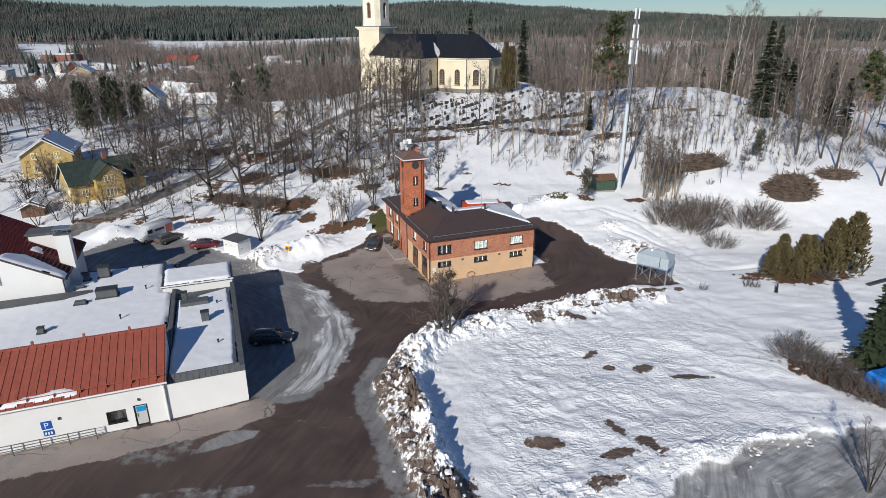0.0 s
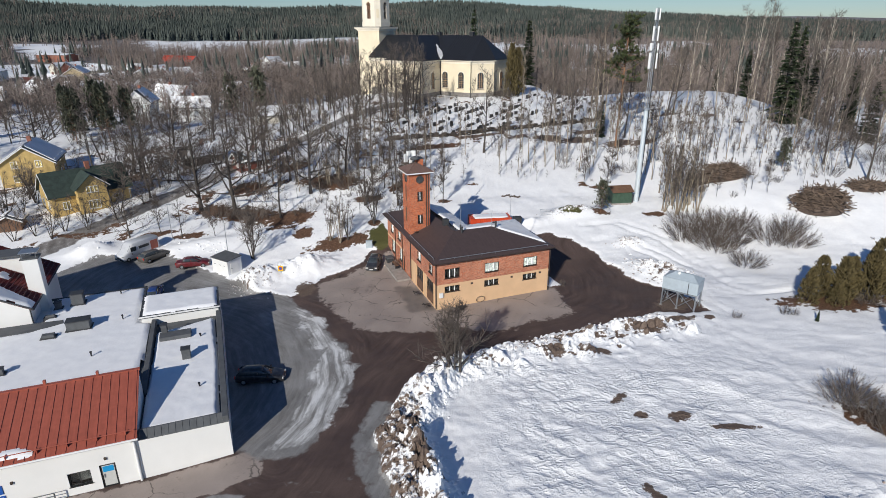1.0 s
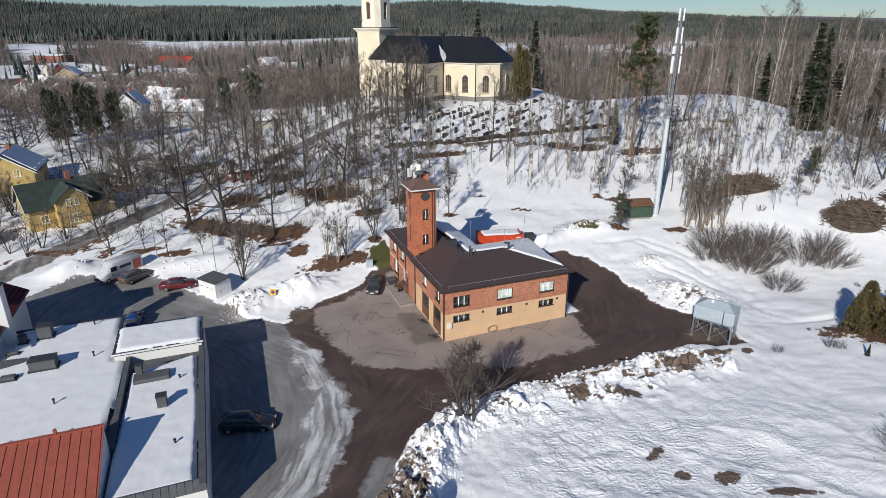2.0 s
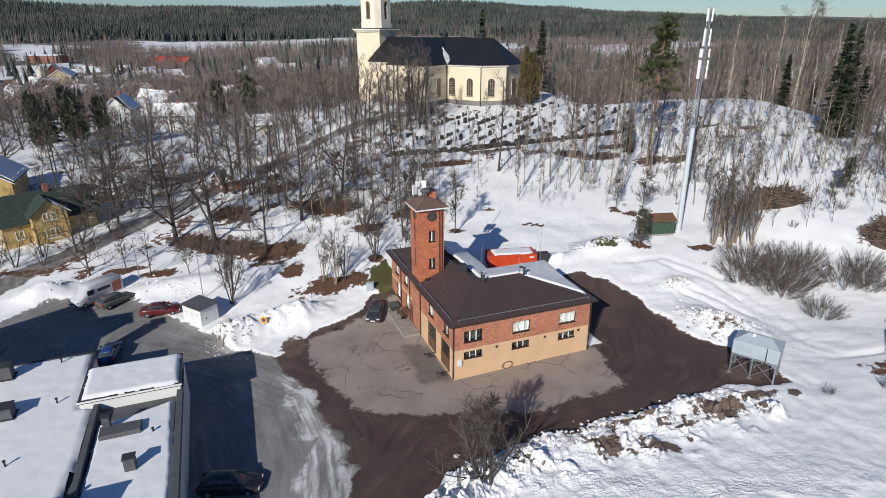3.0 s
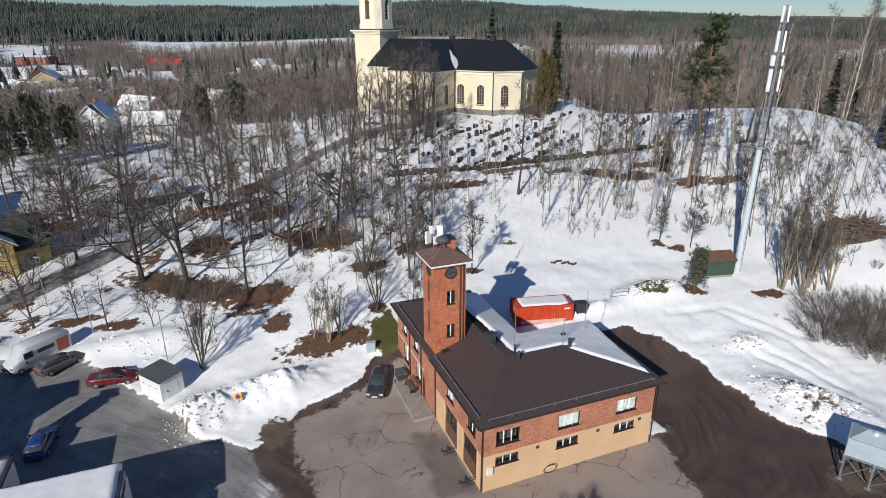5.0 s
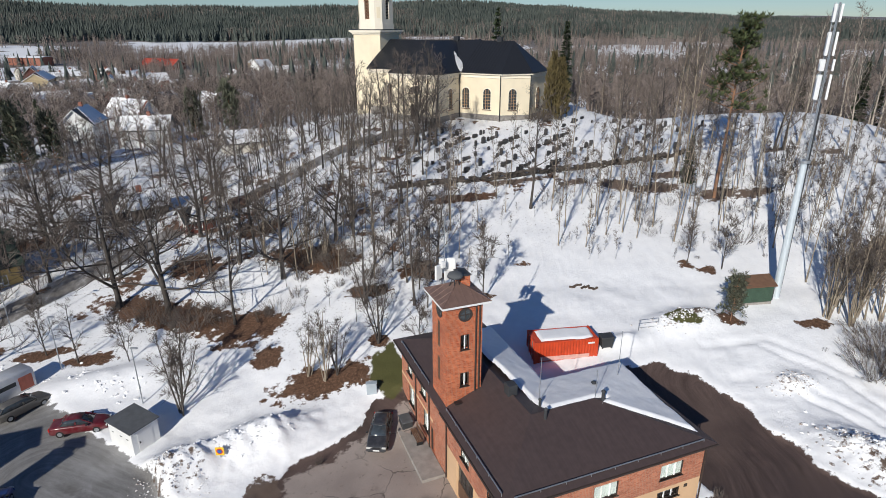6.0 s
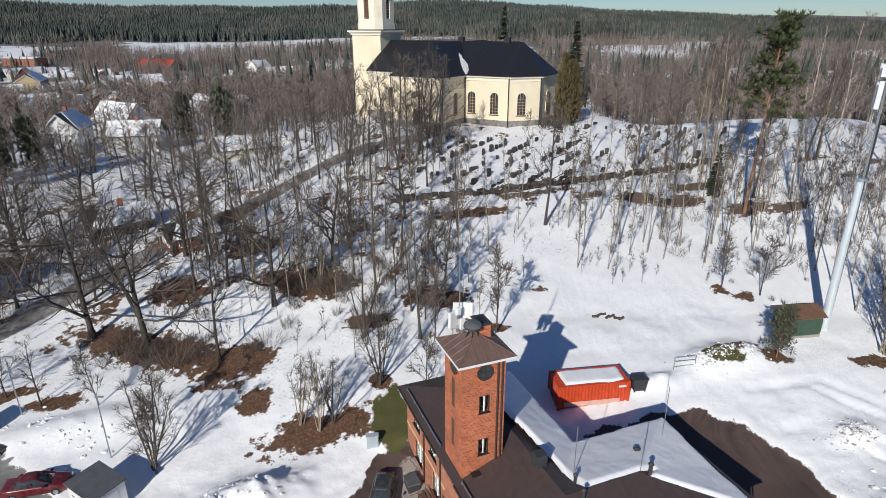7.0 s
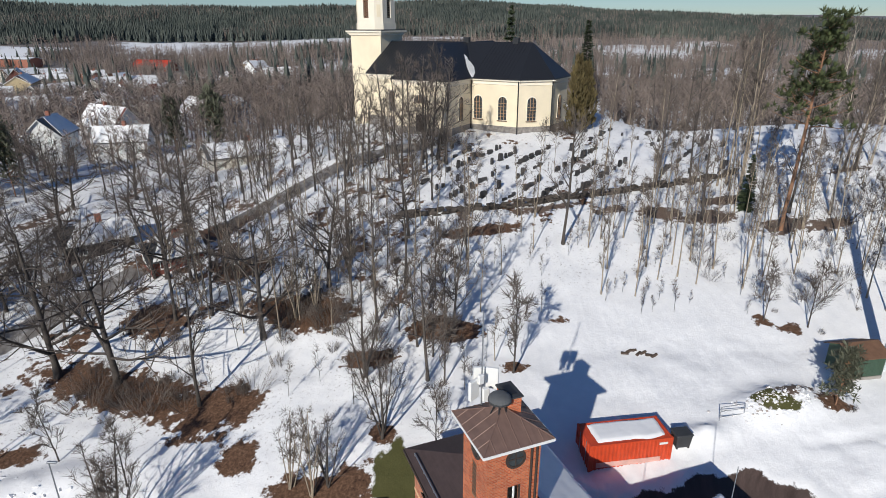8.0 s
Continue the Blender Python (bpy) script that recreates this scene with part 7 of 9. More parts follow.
# ==== brushwood heaps ====
def heap(x, y, rx, ry, h, n, label, seed):
    rng = random.Random(seed)
    t = thing("brushwood_heap", pose(x, y, float(land(x, y)) - 0.1), label, "brush pile", "brushwood heaps")
    bm = bmesh.new()
    bmesh.ops.create_icosphere(bm, subdivisions=3, radius=1)
    for v in bm.verts:
        v.co = Vector((v.co.x * rx * 0.9, v.co.y * ry * 0.9, max(v.co.z, -0.1) * h * 0.85 * (1 + 0.3 * noise.noise(v.co * 2))))
    part("core", bm, MAT_LOGS, t)
    v_, f_ = [], []
    for k in range(n):
        a, q = rng.uniform(0, math.tau), math.sqrt(rng.random())
        px, py = math.cos(a) * q * rx, math.sin(a) * q * ry
        pz = h * math.sqrt(max(0.02, 1 - q * q)) * rng.uniform(0.8, 1.02)
        d = Vector((rng.gauss(0, 1), rng.gauss(0, 0.6), rng.gauss(0, 0.25) - 0.15)).normalized() * rng.uniform(0.7, 1.6)
        p = Vector((px, py, pz))
        b = len(v_)
        s = d.cross(Vector((0, 0, 1))).normalized() * rng.uniform(0.03, 0.08)
        u = s.cross(d).normalized() * s.length
        for e in (p - d, p + d):
            v_ += [tuple(e + s), tuple(e + u), tuple(e - s), tuple(e - u)]
        f_ += [(b + i, b + (i + 1) % 4, b + 4 + (i + 1) % 4, b + 4 + i) for i in range(4)] + [(b, b + 1, b + 2, b + 3), (b + 4, b + 5, b + 6, b + 7)]
    data = bpy.data.meshes.new("brushwood")
    data.from_pydata(v_, [], f_)
    data.materials.append(MAT_STICKS)
    o = tagged(new("brushwood", data), "weathered grey-brown branches", kind="stuff")
    o.parent = t
    return t


MAT_STICKS = plain("grey_branches", (0.16, 0.115, 0.085), 0.9, vary=0.5, scale=1.3)
heap(56.4, 93.6, 4.0, 2.6, 3.6, 600, "big heap of grey-brown brushwood in the snow", 5)
heap(45.4, 103.4, 4.0, 2.0, 2.5, 420, "heap of dark branches with snow on top", 6)
heap(41.6, 103.0, 2.2, 1.2, 0.9, 160, "low heap of dark branches", 7)
heap(66.5, 98.5, 3.2, 1.6, 1.4, 240, "low spruce-branch heap at the wood's edge", 8)
tarp = thing("covered_stack", pose(39.3, 44.3, ground_z(39.3, 44.3) - 0.1, 0, 0, 20), "stack covered with a bright blue tarpaulin", "tarpaulin")
bm = boxed(-1.5, 1.5, -1.1, 1.1, 0.0, 1.5, 0.2)
bmesh.ops.subdivide_edges(bm, edges=bm.edges, cuts=3, use_grid_fill=True)
for v in bm.verts:
    v.co += Vector((noise.noise(v.co * 1.3), noise.noise(v.co * 1.3 + Vector((5, 0, 0))), 0.8 * noise.noise(v.co * 1.1 + Vector((0, 7, 0))))) * 0.2
part("cover", bm, MAT_BLUE, tarp)
plank = thing("plank", pose(54.0, 67.0, ground_z(54, 67) + 0.1, 0, 0, 25), "dark weathered timber plank on the snow", "plank")
part("board", boxed(-2.0, 2.0, -0.25, 0.25, -0.1, 0.15, 0.02), MAT_DARK, plank)


# ==== village houses ====
def house(m, w, d, eave, ridge, wall_mat, roof_mat, label, snow=0.0, windows=True, chimney=True, name="house", trim=None):
    """A gabled house: the gable ends face -y and +y; x is its width."""
    t = thing(name, m, label, "house", "village houses")
    bm = bmesh.new()
    for y in (0.0, d):
        poly(bm, (-w / 2, y, -2), (w / 2, y, -2), (w / 2, y, eave), (0, y, ridge), (-w / 2, y, eave))
    poly(bm, (-w / 2, 0, -2), (-w / 2, d, -2), (-w / 2, d, eave), (-w / 2, 0, eave))
    poly(bm, (w / 2, 0, -2), (w / 2, d, -2), (w / 2, d, eave), (w / 2, 0, eave))
    part("wall", bm, wall_mat, t)
    k = (ridge - eave) / (w / 2)
    for s in (-1, 1):
        r_ = part("roof", slab(bmesh.new(), [(s * (w / 2 + 0.45), -0.5, eave - 0.45 * k + 0.12), (s * (w / 2 + 0.45), d + 0.5, eave - 0.45 * k + 0.12), (0, d + 0.5, ridge + 0.12), (0, -0.5, ridge + 0.12)], 0.15), roof_mat, t)
        if snow > 0:
            lo = 1 - snow
            part("roof_snow", slab(bmesh.new(), [(s * (w / 2 + 0.4) * 1.0, 0.2, eave - 0.4 * k + 0.3), (s * (w / 2 + 0.4), d + 0.4, eave - 0.4 * k + 0.3), (s * 0.2, d + 0.4, ridge + 0.22), (s * 0.2, 0.2 + lo * d * 0.5, ridge + 0.22)], 0.16), MAT_SNOW, r_)
        part("verge_board", slab(bmesh.new(), [(s * (w / 2 + 0.45), -0.55, eave - 0.45 * k + 0.1), (s * (w / 2 + 0.45), -0.5, eave - 0.45 * k + 0.1), (0, -0.5, ridge + 0.1), (0, -0.55, ridge + 0.1)], 0.22), MAT_FRAME_W, t)
    if windows:
        for level in range(1 if eave < 4.2 else 2):
            z = 1.0 + level * 2.7
            for u in (0.28, 0.72):
                glazing(t, on_wall((-w / 2, 0), (w / 2, 0), w * u, z), 1.1, 1.3, 1, MAT_FRAME_W, MAT_FRAME_W, deep=-0.05)
            n = max(2, int(d / 3.4))
            for j in range(n):
                glazing(t, on_wall((w / 2, 0), (w / 2, d), d * (j + 0.5) / n, z), 1.1, 1.3, 1, MAT_FRAME_W, MAT_FRAME_W, deep=-0.05)
    if chimney:
        part("chimney", boxed(-0.35, 0.35, d * 0.55, d * 0.55 + 0.7, ridge - 0.6, ridge + 1.1, 0.02), MAT_BRICK_FAR, t)
    return t


def place(x, y, turn, dz=0.0):
    return pose(x, y, float(land(x, y)) + dz, 0, 0, turn)


MAT_BARE_WALL = plain("pale_boards", (0.62, 0.58, 0.50), 0.8)
MAT_DULLRED = plain("dull_red_boards", (0.16, 0.05, 0.035), 0.8)
MAT_REDROOF_FAR = plain("bright_red_roof", (0.50, 0.055, 0.025), 0.6)
MAT_BRICK_FAR = plain("orange_brick_far", (0.30, 0.12, 0.08), 0.8)
# long yellow house beside the lane, with a cross gable towards it
y1 = house(place(-69.6, 103.0, -45), 7.6, 12.4, 3.6, 6.8, MAT_YELLOW, MAT_GREEN_ROOF, "yellow boarded house with a green roof and leafless trees in front", 0.0)
bm = bmesh.new()
poly(bm, (5.6, 3.6, -2), (5.6, 8.2, -2), (5.6, 8.2, 4.6), (5.6, 5.9, 6.6), (5.6, 3.6, 4.6))
poly(bm, (3.6, 3.6, -2), (5.6, 3.6, -2), (5.6, 3.6, 4.6), (3.6, 3.6, 4.6))
poly(bm, (3.6, 8.2, -2), (5.6, 8.2, -2), (5.6, 8.2, 4.6), (3.6, 8.2, 4.6))
wing = part("front_gable", bm, MAT_YELLOW, y1)
for s in (-1, 1):
    part("gable_roof", slab(bmesh.new(), [(6.0, 5.9 + s * 2.7, 4.35), (6.0, 5.9, 6.75), (1.0, 5.9, 6.75), (1.0, 5.9 + s * 2.7, 4.35)], 0.12), MAT_GREEN_ROOF, wing)
glazing(y1, on_wall((5.6, 3.6), (5.6, 8.2), 2.3, 0.8), 1.8, 1.5, 2, MAT_FRAME_W, MAT_FRAME_W, deep=-0.05)
glazing(y1, on_wall((5.6, 3.6), (5.6, 8.2), 2.3, 3.6), 1.8, 1.1, 2, MAT_FRAME_W, MAT_FRAME_W, deep=-0.05)
part("gable_snow", slab(bmesh.new(), [(6.0, 8.7, 4.55), (6.0, 6.6, 6.3), (2.0, 6.6, 6.3), (3.0, 8.7, 4.55)], 0.15), MAT_SNOW, wing)
house(place(-80.5, 115.5, 22), 9.0, 10.5, 4.6, 7.6, MAT_YELLOW, MAT_GREY_ROOF, "tall yellow house with partly snowy roof and white cellar storey", 0.9)
house(place(-71.2, 95.2, 20), 3.4, 3.0, 2.0, 2.8, MAT_WOOD, MAT_GREY_ROOF, "small brown garden shed with snow on its roof", 1.0, False, False, "garden_shed")
house(place(-88.5, 176.0, 12), 7.0, 9.5, 5.6, 8.8, MAT_FRAME_W, MAT_GREY_ROOF, "white rendered house with a steep gable", 0.5)
house(place(-81.5, 182.0, -78), 6.5, 11.0, 3.8, 6.4, MAT_FRAME_W, MAT_GREY_ROOF, "low white house wing with snowy roof", 1.0)
house(place(-43.0, 121.5, -52), 4.6, 6.0, 2.3, 3.7, MAT_DULLRED, MAT_DARK, "low dull red house behind the lane", 0.5)
house(place(-56.5, 127.0, -52), 5.5, 8.0, 2.5, 4.2, MAT_BROWN, MAT_DARK, "low dark-roofed house among garden trees", 0.5)
house(place(-52, 166, -60), 9, 14, 3.0, 4.8, MAT_BARE_WALL, MAT_GREY_ROOF, "pale house with a broad snowy roof", 1.0)
town_rng = random.Random(23)
MAT_OCHRE = plain("faded_ochre_boards", (0.42, 0.33, 0.19), 0.8)
walls_of = [MAT_FRAME_W, MAT_OCHRE, MAT_BARE_WALL, MAT_DULLRED, MAT_BRICK_FAR]
names_of = ["white", "yellow", "pale", "dull red", "orange brick"]
for k in range(40):
    r, a = town_rng.uniform(185, 470), radians(town_rng.uniform(-46, -16))
    x, y = r * math.sin(a), r * math.cos(a) + 40
    if y < 165:
        continue
    i = town_rng.randrange(5)
    w_ = town_rng.uniform(8, 11)
    house(place(x, y, town_rng.uniform(-60, 60)), w_, town_rng.uniform(10, 22), town_rng.uniform(3, 5.5), town_rng.uniform(6.2, 8.5), walls_of[i], town_rng.choice([MAT_GREY_ROOF, MAT_GREY_ROOF, MAT_WOOD, MAT_DULLRED]),
          "distant " + names_of[i] + " village house with snow on the roof", town_rng.choice([1.0, 1.0, 0.6]), r < 300)
house(place(-197, 492, 68), 12, 32, 3.5, 7.5, MAT_DULLRED, MAT_REDROOF_FAR, "distant long building with a bright red roof", 0.0, False, False)
house(place(-322, 538, 78), 13, 30, 6.5, 7.5, MAT_BRICK_FAR, MAT_GREY_ROOF, "distant orange-brick block with flat snowy roof", 1.0, False, False)
house(place(-330, 420, 60), 16, 40, 6, 8, MAT_FRAME_W, MAT_GREY_ROOF, "distant low white hall with snowy roof", 1.0, False, False)
# slim lamp posts by the lane and the parking
for x, y, h in ((-33.5, 87.2, 6.0), (-43.8, 92.2, 6.0), (-52.0, 97.5, 6.5), (-39.5, 113, 7.0), (7.5, 143.5, 4.0)):
    lamp = thing("lamp_post", pose(x, y, float(land(x, y))), "slim grey street lamp post", "lamp post", "street lamps")
    part("pole", tubed((0, 0, -0.4), (0, 0, h), 0.06, 0.04, n=8), MAT_STEEL, lamp)
    part("lamp_head", boxed(-0.1, 0.55, -0.09, 0.09, h - 0.05, h + 0.07, 0.02), MAT_STEEL, lamp)

# ==== broken snow lumps on the ploughed banks ====
def clods(name, label, n, spot, sizes, material, seed):
    """Angular lumps, joined into one sheet of rubble."""
    rng = np.random.RandomState(seed)
    bm = bmesh.new()
    bmesh.ops.create_icosphere(bm, subdivisions=1, radius=1)
    base_v = np.array([tuple(v.co) for v in bm.verts])
    base_f = np.array([[v.index for v in f.verts] for f in bm.faces])
    bm.free()
    xy = np.array([spot(rng) for _ in range(n)])
    z = surface(xy[:, 0], xy[:, 1])[0]
    s = rng.uniform(*sizes, n) * rng.uniform(0.5, 1.0, n)
    turn = rng.uniform(0, math.tau, n)
    v = base_v[None] * (1 + 1.0 * (rng.rand(n, len(base_v), 1) - 0.5)) * s[:, None, None] * np.stack([rng.uniform(0.8, 1.5, n), np.ones(n), rng.uniform(0.5, 0.9, n)], -1)[:, None, :]
    c, t = np.cos(turn)[:, None], np.sin(turn)[:, None]
    out_ = np.stack([v[..., 0] * c - v[..., 1] * t + xy[:, None, 0], v[..., 0] * t + v[..., 1] * c + xy[:, None, 1], v[..., 2] + z[:, None] - 0.05 * s[:, None]], -1)
    data = bpy.data.meshes.new(name)
    data.from_pydata(out_.reshape(-1, 3), [], (base_f[None] + (np.arange(n) * len(base_v))[:, None, None]).reshape(-1, 3))
    data.materials.append(material)
    return tagged(new(name, data), label, "snow lumps", kind="stuff")


def by_line(line, width):
    seg = [math.hypot(b[0] - a[0], b[1] - a[1]) for a, b in zip(line, line[1:])]

    def pick(rng):
        d = rng.uniform(0, sum(seg))
        for (a, b), ln in zip(zip(line, line[1:]), seg):
            if d <= ln:
                break
            d -= ln
        d = min(d, ln)
        return a[0] + (b[0] - a[0]) * d / ln + rng.normal(0, width), a[1] + (b[1] - a[1]) * d / ln + rng.normal(0, width)
    return pick


def by_oval(cx, cy, ra, rb, turn):
    c, s = math.cos(radians(turn)), math.sin(radians(turn))

    def pick(rng):
        u, v = rng.normal(0, 0.5) * ra, rng.normal(0, 0.5) * rb
        return cx + u * c - v * s, cy + u * s + v * c
    return pick


BANK_NEAR = [(x + 0.7, y) for x, y in BANK_EDGE[1:7]]
BANK_FAR = [(x - 0.2, y + 0.5) for x, y in BANK_EDGE[7:]]
clods("bank_rubble", "lumpy broken snow along the ploughed bank", 300, by_line([(x + 0.9, y) for x, y in BANK_NEAR], 0.7), (0.06, 0.26), MAT_SNOW, 1)
clods("bank_dirt", "dirty broken snow along the ploughed bank", 200, by_line([(x - 1.1, y) for x, y in BANK_NEAR], 0.8), (0.06, 0.28), MAT_DIRTY, 2)
clods("bank_rubble", "broken snow lumps along the yard's edge", 150, by_line(BANK_FAR, 0.8), (0.08, 0.26), MAT_SNOW, 3)
clods("bank_dirt", "muddy snow lumps along the yard's edge", 130, by_line(BANK_FAR, 0.8), (0.08, 0.34), MAT_DIRTY, 4)
clods("bank_dirt", "dirty snow lumps along the side road", 130, by_line(BANK_FRONT, 0.8), (0.06, 0.26), MAT_DIRTY, 5)
clods("pile_rubble", "lumpy snow heap beside the parking", 150, by_oval(-22.4, 81.4, 4.4, 2.2, 24), (0.05, 0.15), MAT_SNOW, 6)
clods("pile_dirt", "dirty snow lumps on the heap beside the parking", 240, by_oval(-27.0, 77.8, 3.0, 2.3, 0), (0.04, 0.15), MAT_DIRTY, 7)
clods("pile_rubble", "dirty lumpy snow heap behind the silo", 130, by_oval(27.2, 78.6, 4.4, 2.2, -38), (0.06, 0.24), MAT_SNOW, 8)
clods("pile_dirt", "muddy lumps on the heap behind the silo", 260, by_oval(27.2, 78.4, 4.6, 2.4, -38), (0.06, 0.24), MAT_DIRTY, 9)
clods("pile_rubble", "lumpy snow ridge on the back field", 130, by_oval(18.4, 95.4, 4.2, 1.3, 15), (0.05, 0.17), MAT_SNOW, 10)
clods("pile_dirt", "dirty lumps on the back field", 160, by_oval(18.4, 95.2, 4.0, 1.3, 15), (0.05, 0.17), MAT_DIRTY, 11)
clods("pile_dirt", "small dirty snow heap by the track", 160, by_oval(25.4, 87.0, 2.2, 1.1, 12), (0.05, 0.18), MAT_DIRTY, 12)
clods("pile_rubble", "snow lumps ploughed up behind the parked cars", 130, by_line([(-54.5, 88.8), (-50, 92), (-42, 91), (-34, 88.5)], 1.0), (0.06, 0.3), MAT_SNOW, 13)

# ==== trees and shrubs ====
class Wood:
    """Gathers tapered branches as plain lists."""

    def __init__(self):
        self.v, self.f = [], []

    def stick(self, pts, radii, n):
        base = len(self.v)
        up = Vector((0.31, 0.17, 0.93))
        for i, (p, r) in enumerate(zip(pts, radii)):
            d = (pts[min(i + 1, len(pts) - 1)] - pts[max(i - 1, 0)]).normalized()
            a = d.cross(up)
            a = a.normalized() if a.length > 1e-4 else Vector((1, 0, 0))
            b = d.cross(a)
            for k in range(n):
                t = k * math.tau / n
                self.v.append(p + (a * math.cos(t) + b * math.sin(t)) * r)
        for i in range(len(pts) - 1):
            for k in range(n):
                k2 = (k + 1) % n
                self.f.append((base + i * n + k, base + i * n + k2, base + (i + 1) * n + k2, base + (i + 1) * n + k))

    def spike(self, p, q, r):
        """A twig: three long faces to a point."""
        base = len(self.v)
        d = (q - p).normalized()
        a = d.cross(Vector((0.3, 0.5, 0.81)))
        a = a.normalized() if a.length > 1e-4 else Vector((1, 0, 0))
        b = d.cross(a)
        for k in range(3):
            t = k * math.tau / 3
            self.v.append(p + (a * math.cos(t) + b * math.sin(t)) * r)
        self.v.append(q)
        self.f += [(base, base + 1, base + 3), (base + 1, base + 2, base + 3), (base + 2, base, base + 3)]

    def blade(self, p, q, side, w):
        """A needle spray: a narrow folded leaf shape."""
        base = len(self.v)
        m = p.lerp(q, 0.45)
        self.v += [p, m + side * w, q, m - side * w]
        self.f += [(base, base + 1, base + 2), (base, base + 2, base + 3)]

    def mesh(self, name, material, smooth=False):
        data = bpy.data.meshes.new(name)
        data.from_pydata([tuple(p) for p in self.v], [], self.f)
        data.materials.append(material)
        if smooth:
            data.polygons.foreach_set("use_smooth", np.ones(len(self.f), bool))
        return data


def swerve(rng, d, amount):
    return (d + Vector((rng.gauss(0, amount), rng.gauss(0, amount), rng.gauss(0, amount)))).normalized()


def limb(rng, p, d, length, r, segs, wander, lift):
    pts, radii = [p.copy()], [r]
    for i in range(segs):
        d = swerve(rng, d, wander)
        d = (d + Vector((0, 0, lift))).normalized()
        p = p + d * (length / segs)
        pts.append(p.copy())
        radii.append(r * (1 - 0.75 * (i + 1) / segs))
    return pts, radii


def at_line(pts, s):
    x = s * (len(pts) - 1)
    i = min(int(x), len(pts) - 2)
    return pts[i].lerp(pts[i + 1], x - i), (pts[i + 1] - pts[i]).normalized()


def aside(rng, d, angle):
    a = d.cross(Vector((rng.gauss(0, 1), rng.gauss(0, 1), rng.gauss(0, 1)))).normalized()
    return (d * math.cos(angle) + a * math.sin(angle)).normalized()


def bare_tree(seed, height, radius, limbs, low, spread_a, limb_len, twigs, bark, twig_mat, forks=1, sub=7, lift=0.12):
    rng = random.Random(seed)
    body, crown = Wood(), Wood()
    for f in range(forks):
        lean = Vector((rng.gauss(0, 0.03 if forks == 1 else 0.2), rng.gauss(0, 0.03 if forks == 1 else 0.2), 1)).normalized()
        h = height * (1 if f == 0 else rng.uniform(0.7, 0.95))
        r = radius * (1 if f == 0 else 0.75)
        pts, radii = limb(rng, Vector((rng.gauss(0, 0.12) * (forks > 1), rng.gauss(0, 0.12) * (forks > 1), -0.4)), lean, h, r, 8, 0.045 if r > 0.25 else 0.028, 0.03)
        radii[0] *= 1.5
        body.stick(pts, radii, 6)
        for k in range(limbs // forks):
            s = low + (1 - low) * ((k + rng.random()) / (limbs // forks)) ** 0.9
            p, d = at_line(pts, min(s, 0.97))
            ln = limb_len * (1.15 - 0.75 * s) * rng.uniform(0.7, 1.2)
            rr = r * (1 - 0.72 * s) * 0.58
            lp, lr = limb(rng, p, aside(rng, d, radians(spread_a) * rng.uniform(0.75, 1.2)), ln, rr, 4, 0.12, lift)
            body.stick(lp, lr, 4)
            for j in range(sub):
                q, e = at_line(lp, rng.uniform(0.25, 1.0))
                l2 = ln * rng.uniform(0.22, 0.45)
                bp, br = limb(rng, q, aside(rng, e, radians(rng.uniform(25, 60))), l2, max(0.016, rr * 0.4), 2, 0.15, lift)
                crown.stick(bp, br, 3)
                for t in range(twigs):
                    q2, e2 = at_line(bp, rng.uniform(0.15, 1.0))
                    l3 = rng.uniform(0.35, 0.95)
                    d3 = aside(rng, e2, radians(rng.uniform(20, 55)))
                    d3 = (d3 + Vector((0, 0, lift))).normalized()
                    crown.spike(q2, q2 + d3 * l3, 0.019)
    return body.mesh("trunk", bark, True), crown.mesh("crown", twig_mat)


def bush_mesh(seed, height, width, stems, twig_mat, splay=0.5, twigs=9, r=0.02):
    rng = random.Random(seed)
    crown = Wood()
    for k in range(stems):
        a, q = rng.uniform(0, math.tau), math.sqrt(rng.random())
        foot = Vector((math.cos(a) * q * width * 0.35, math.sin(a) * q * width * 0.35, -0.3))
        d = Vector((math.cos(a) * q * splay + rng.gauss(0, 0.12), math.sin(a) * q * splay + rng.gauss(0, 0.12), 1)).normalized()
        pts, radii = limb(rng, foot, d, height * rng.uniform(0.65, 1.05), r, 3, 0.1, 0.02)
        crown.stick(pts, radii, 3)
        for t in range(twigs):
            p, e = at_line(pts, rng.uniform(0.3, 1.0))
            crown.spike(p, p + aside(rng, e, radians(rng.uniform(15, 45))) * rng.uniform(0.3, 0.75) * height * 0.3, r * 0.55)
    return crown.mesh("crown", twig_mat)


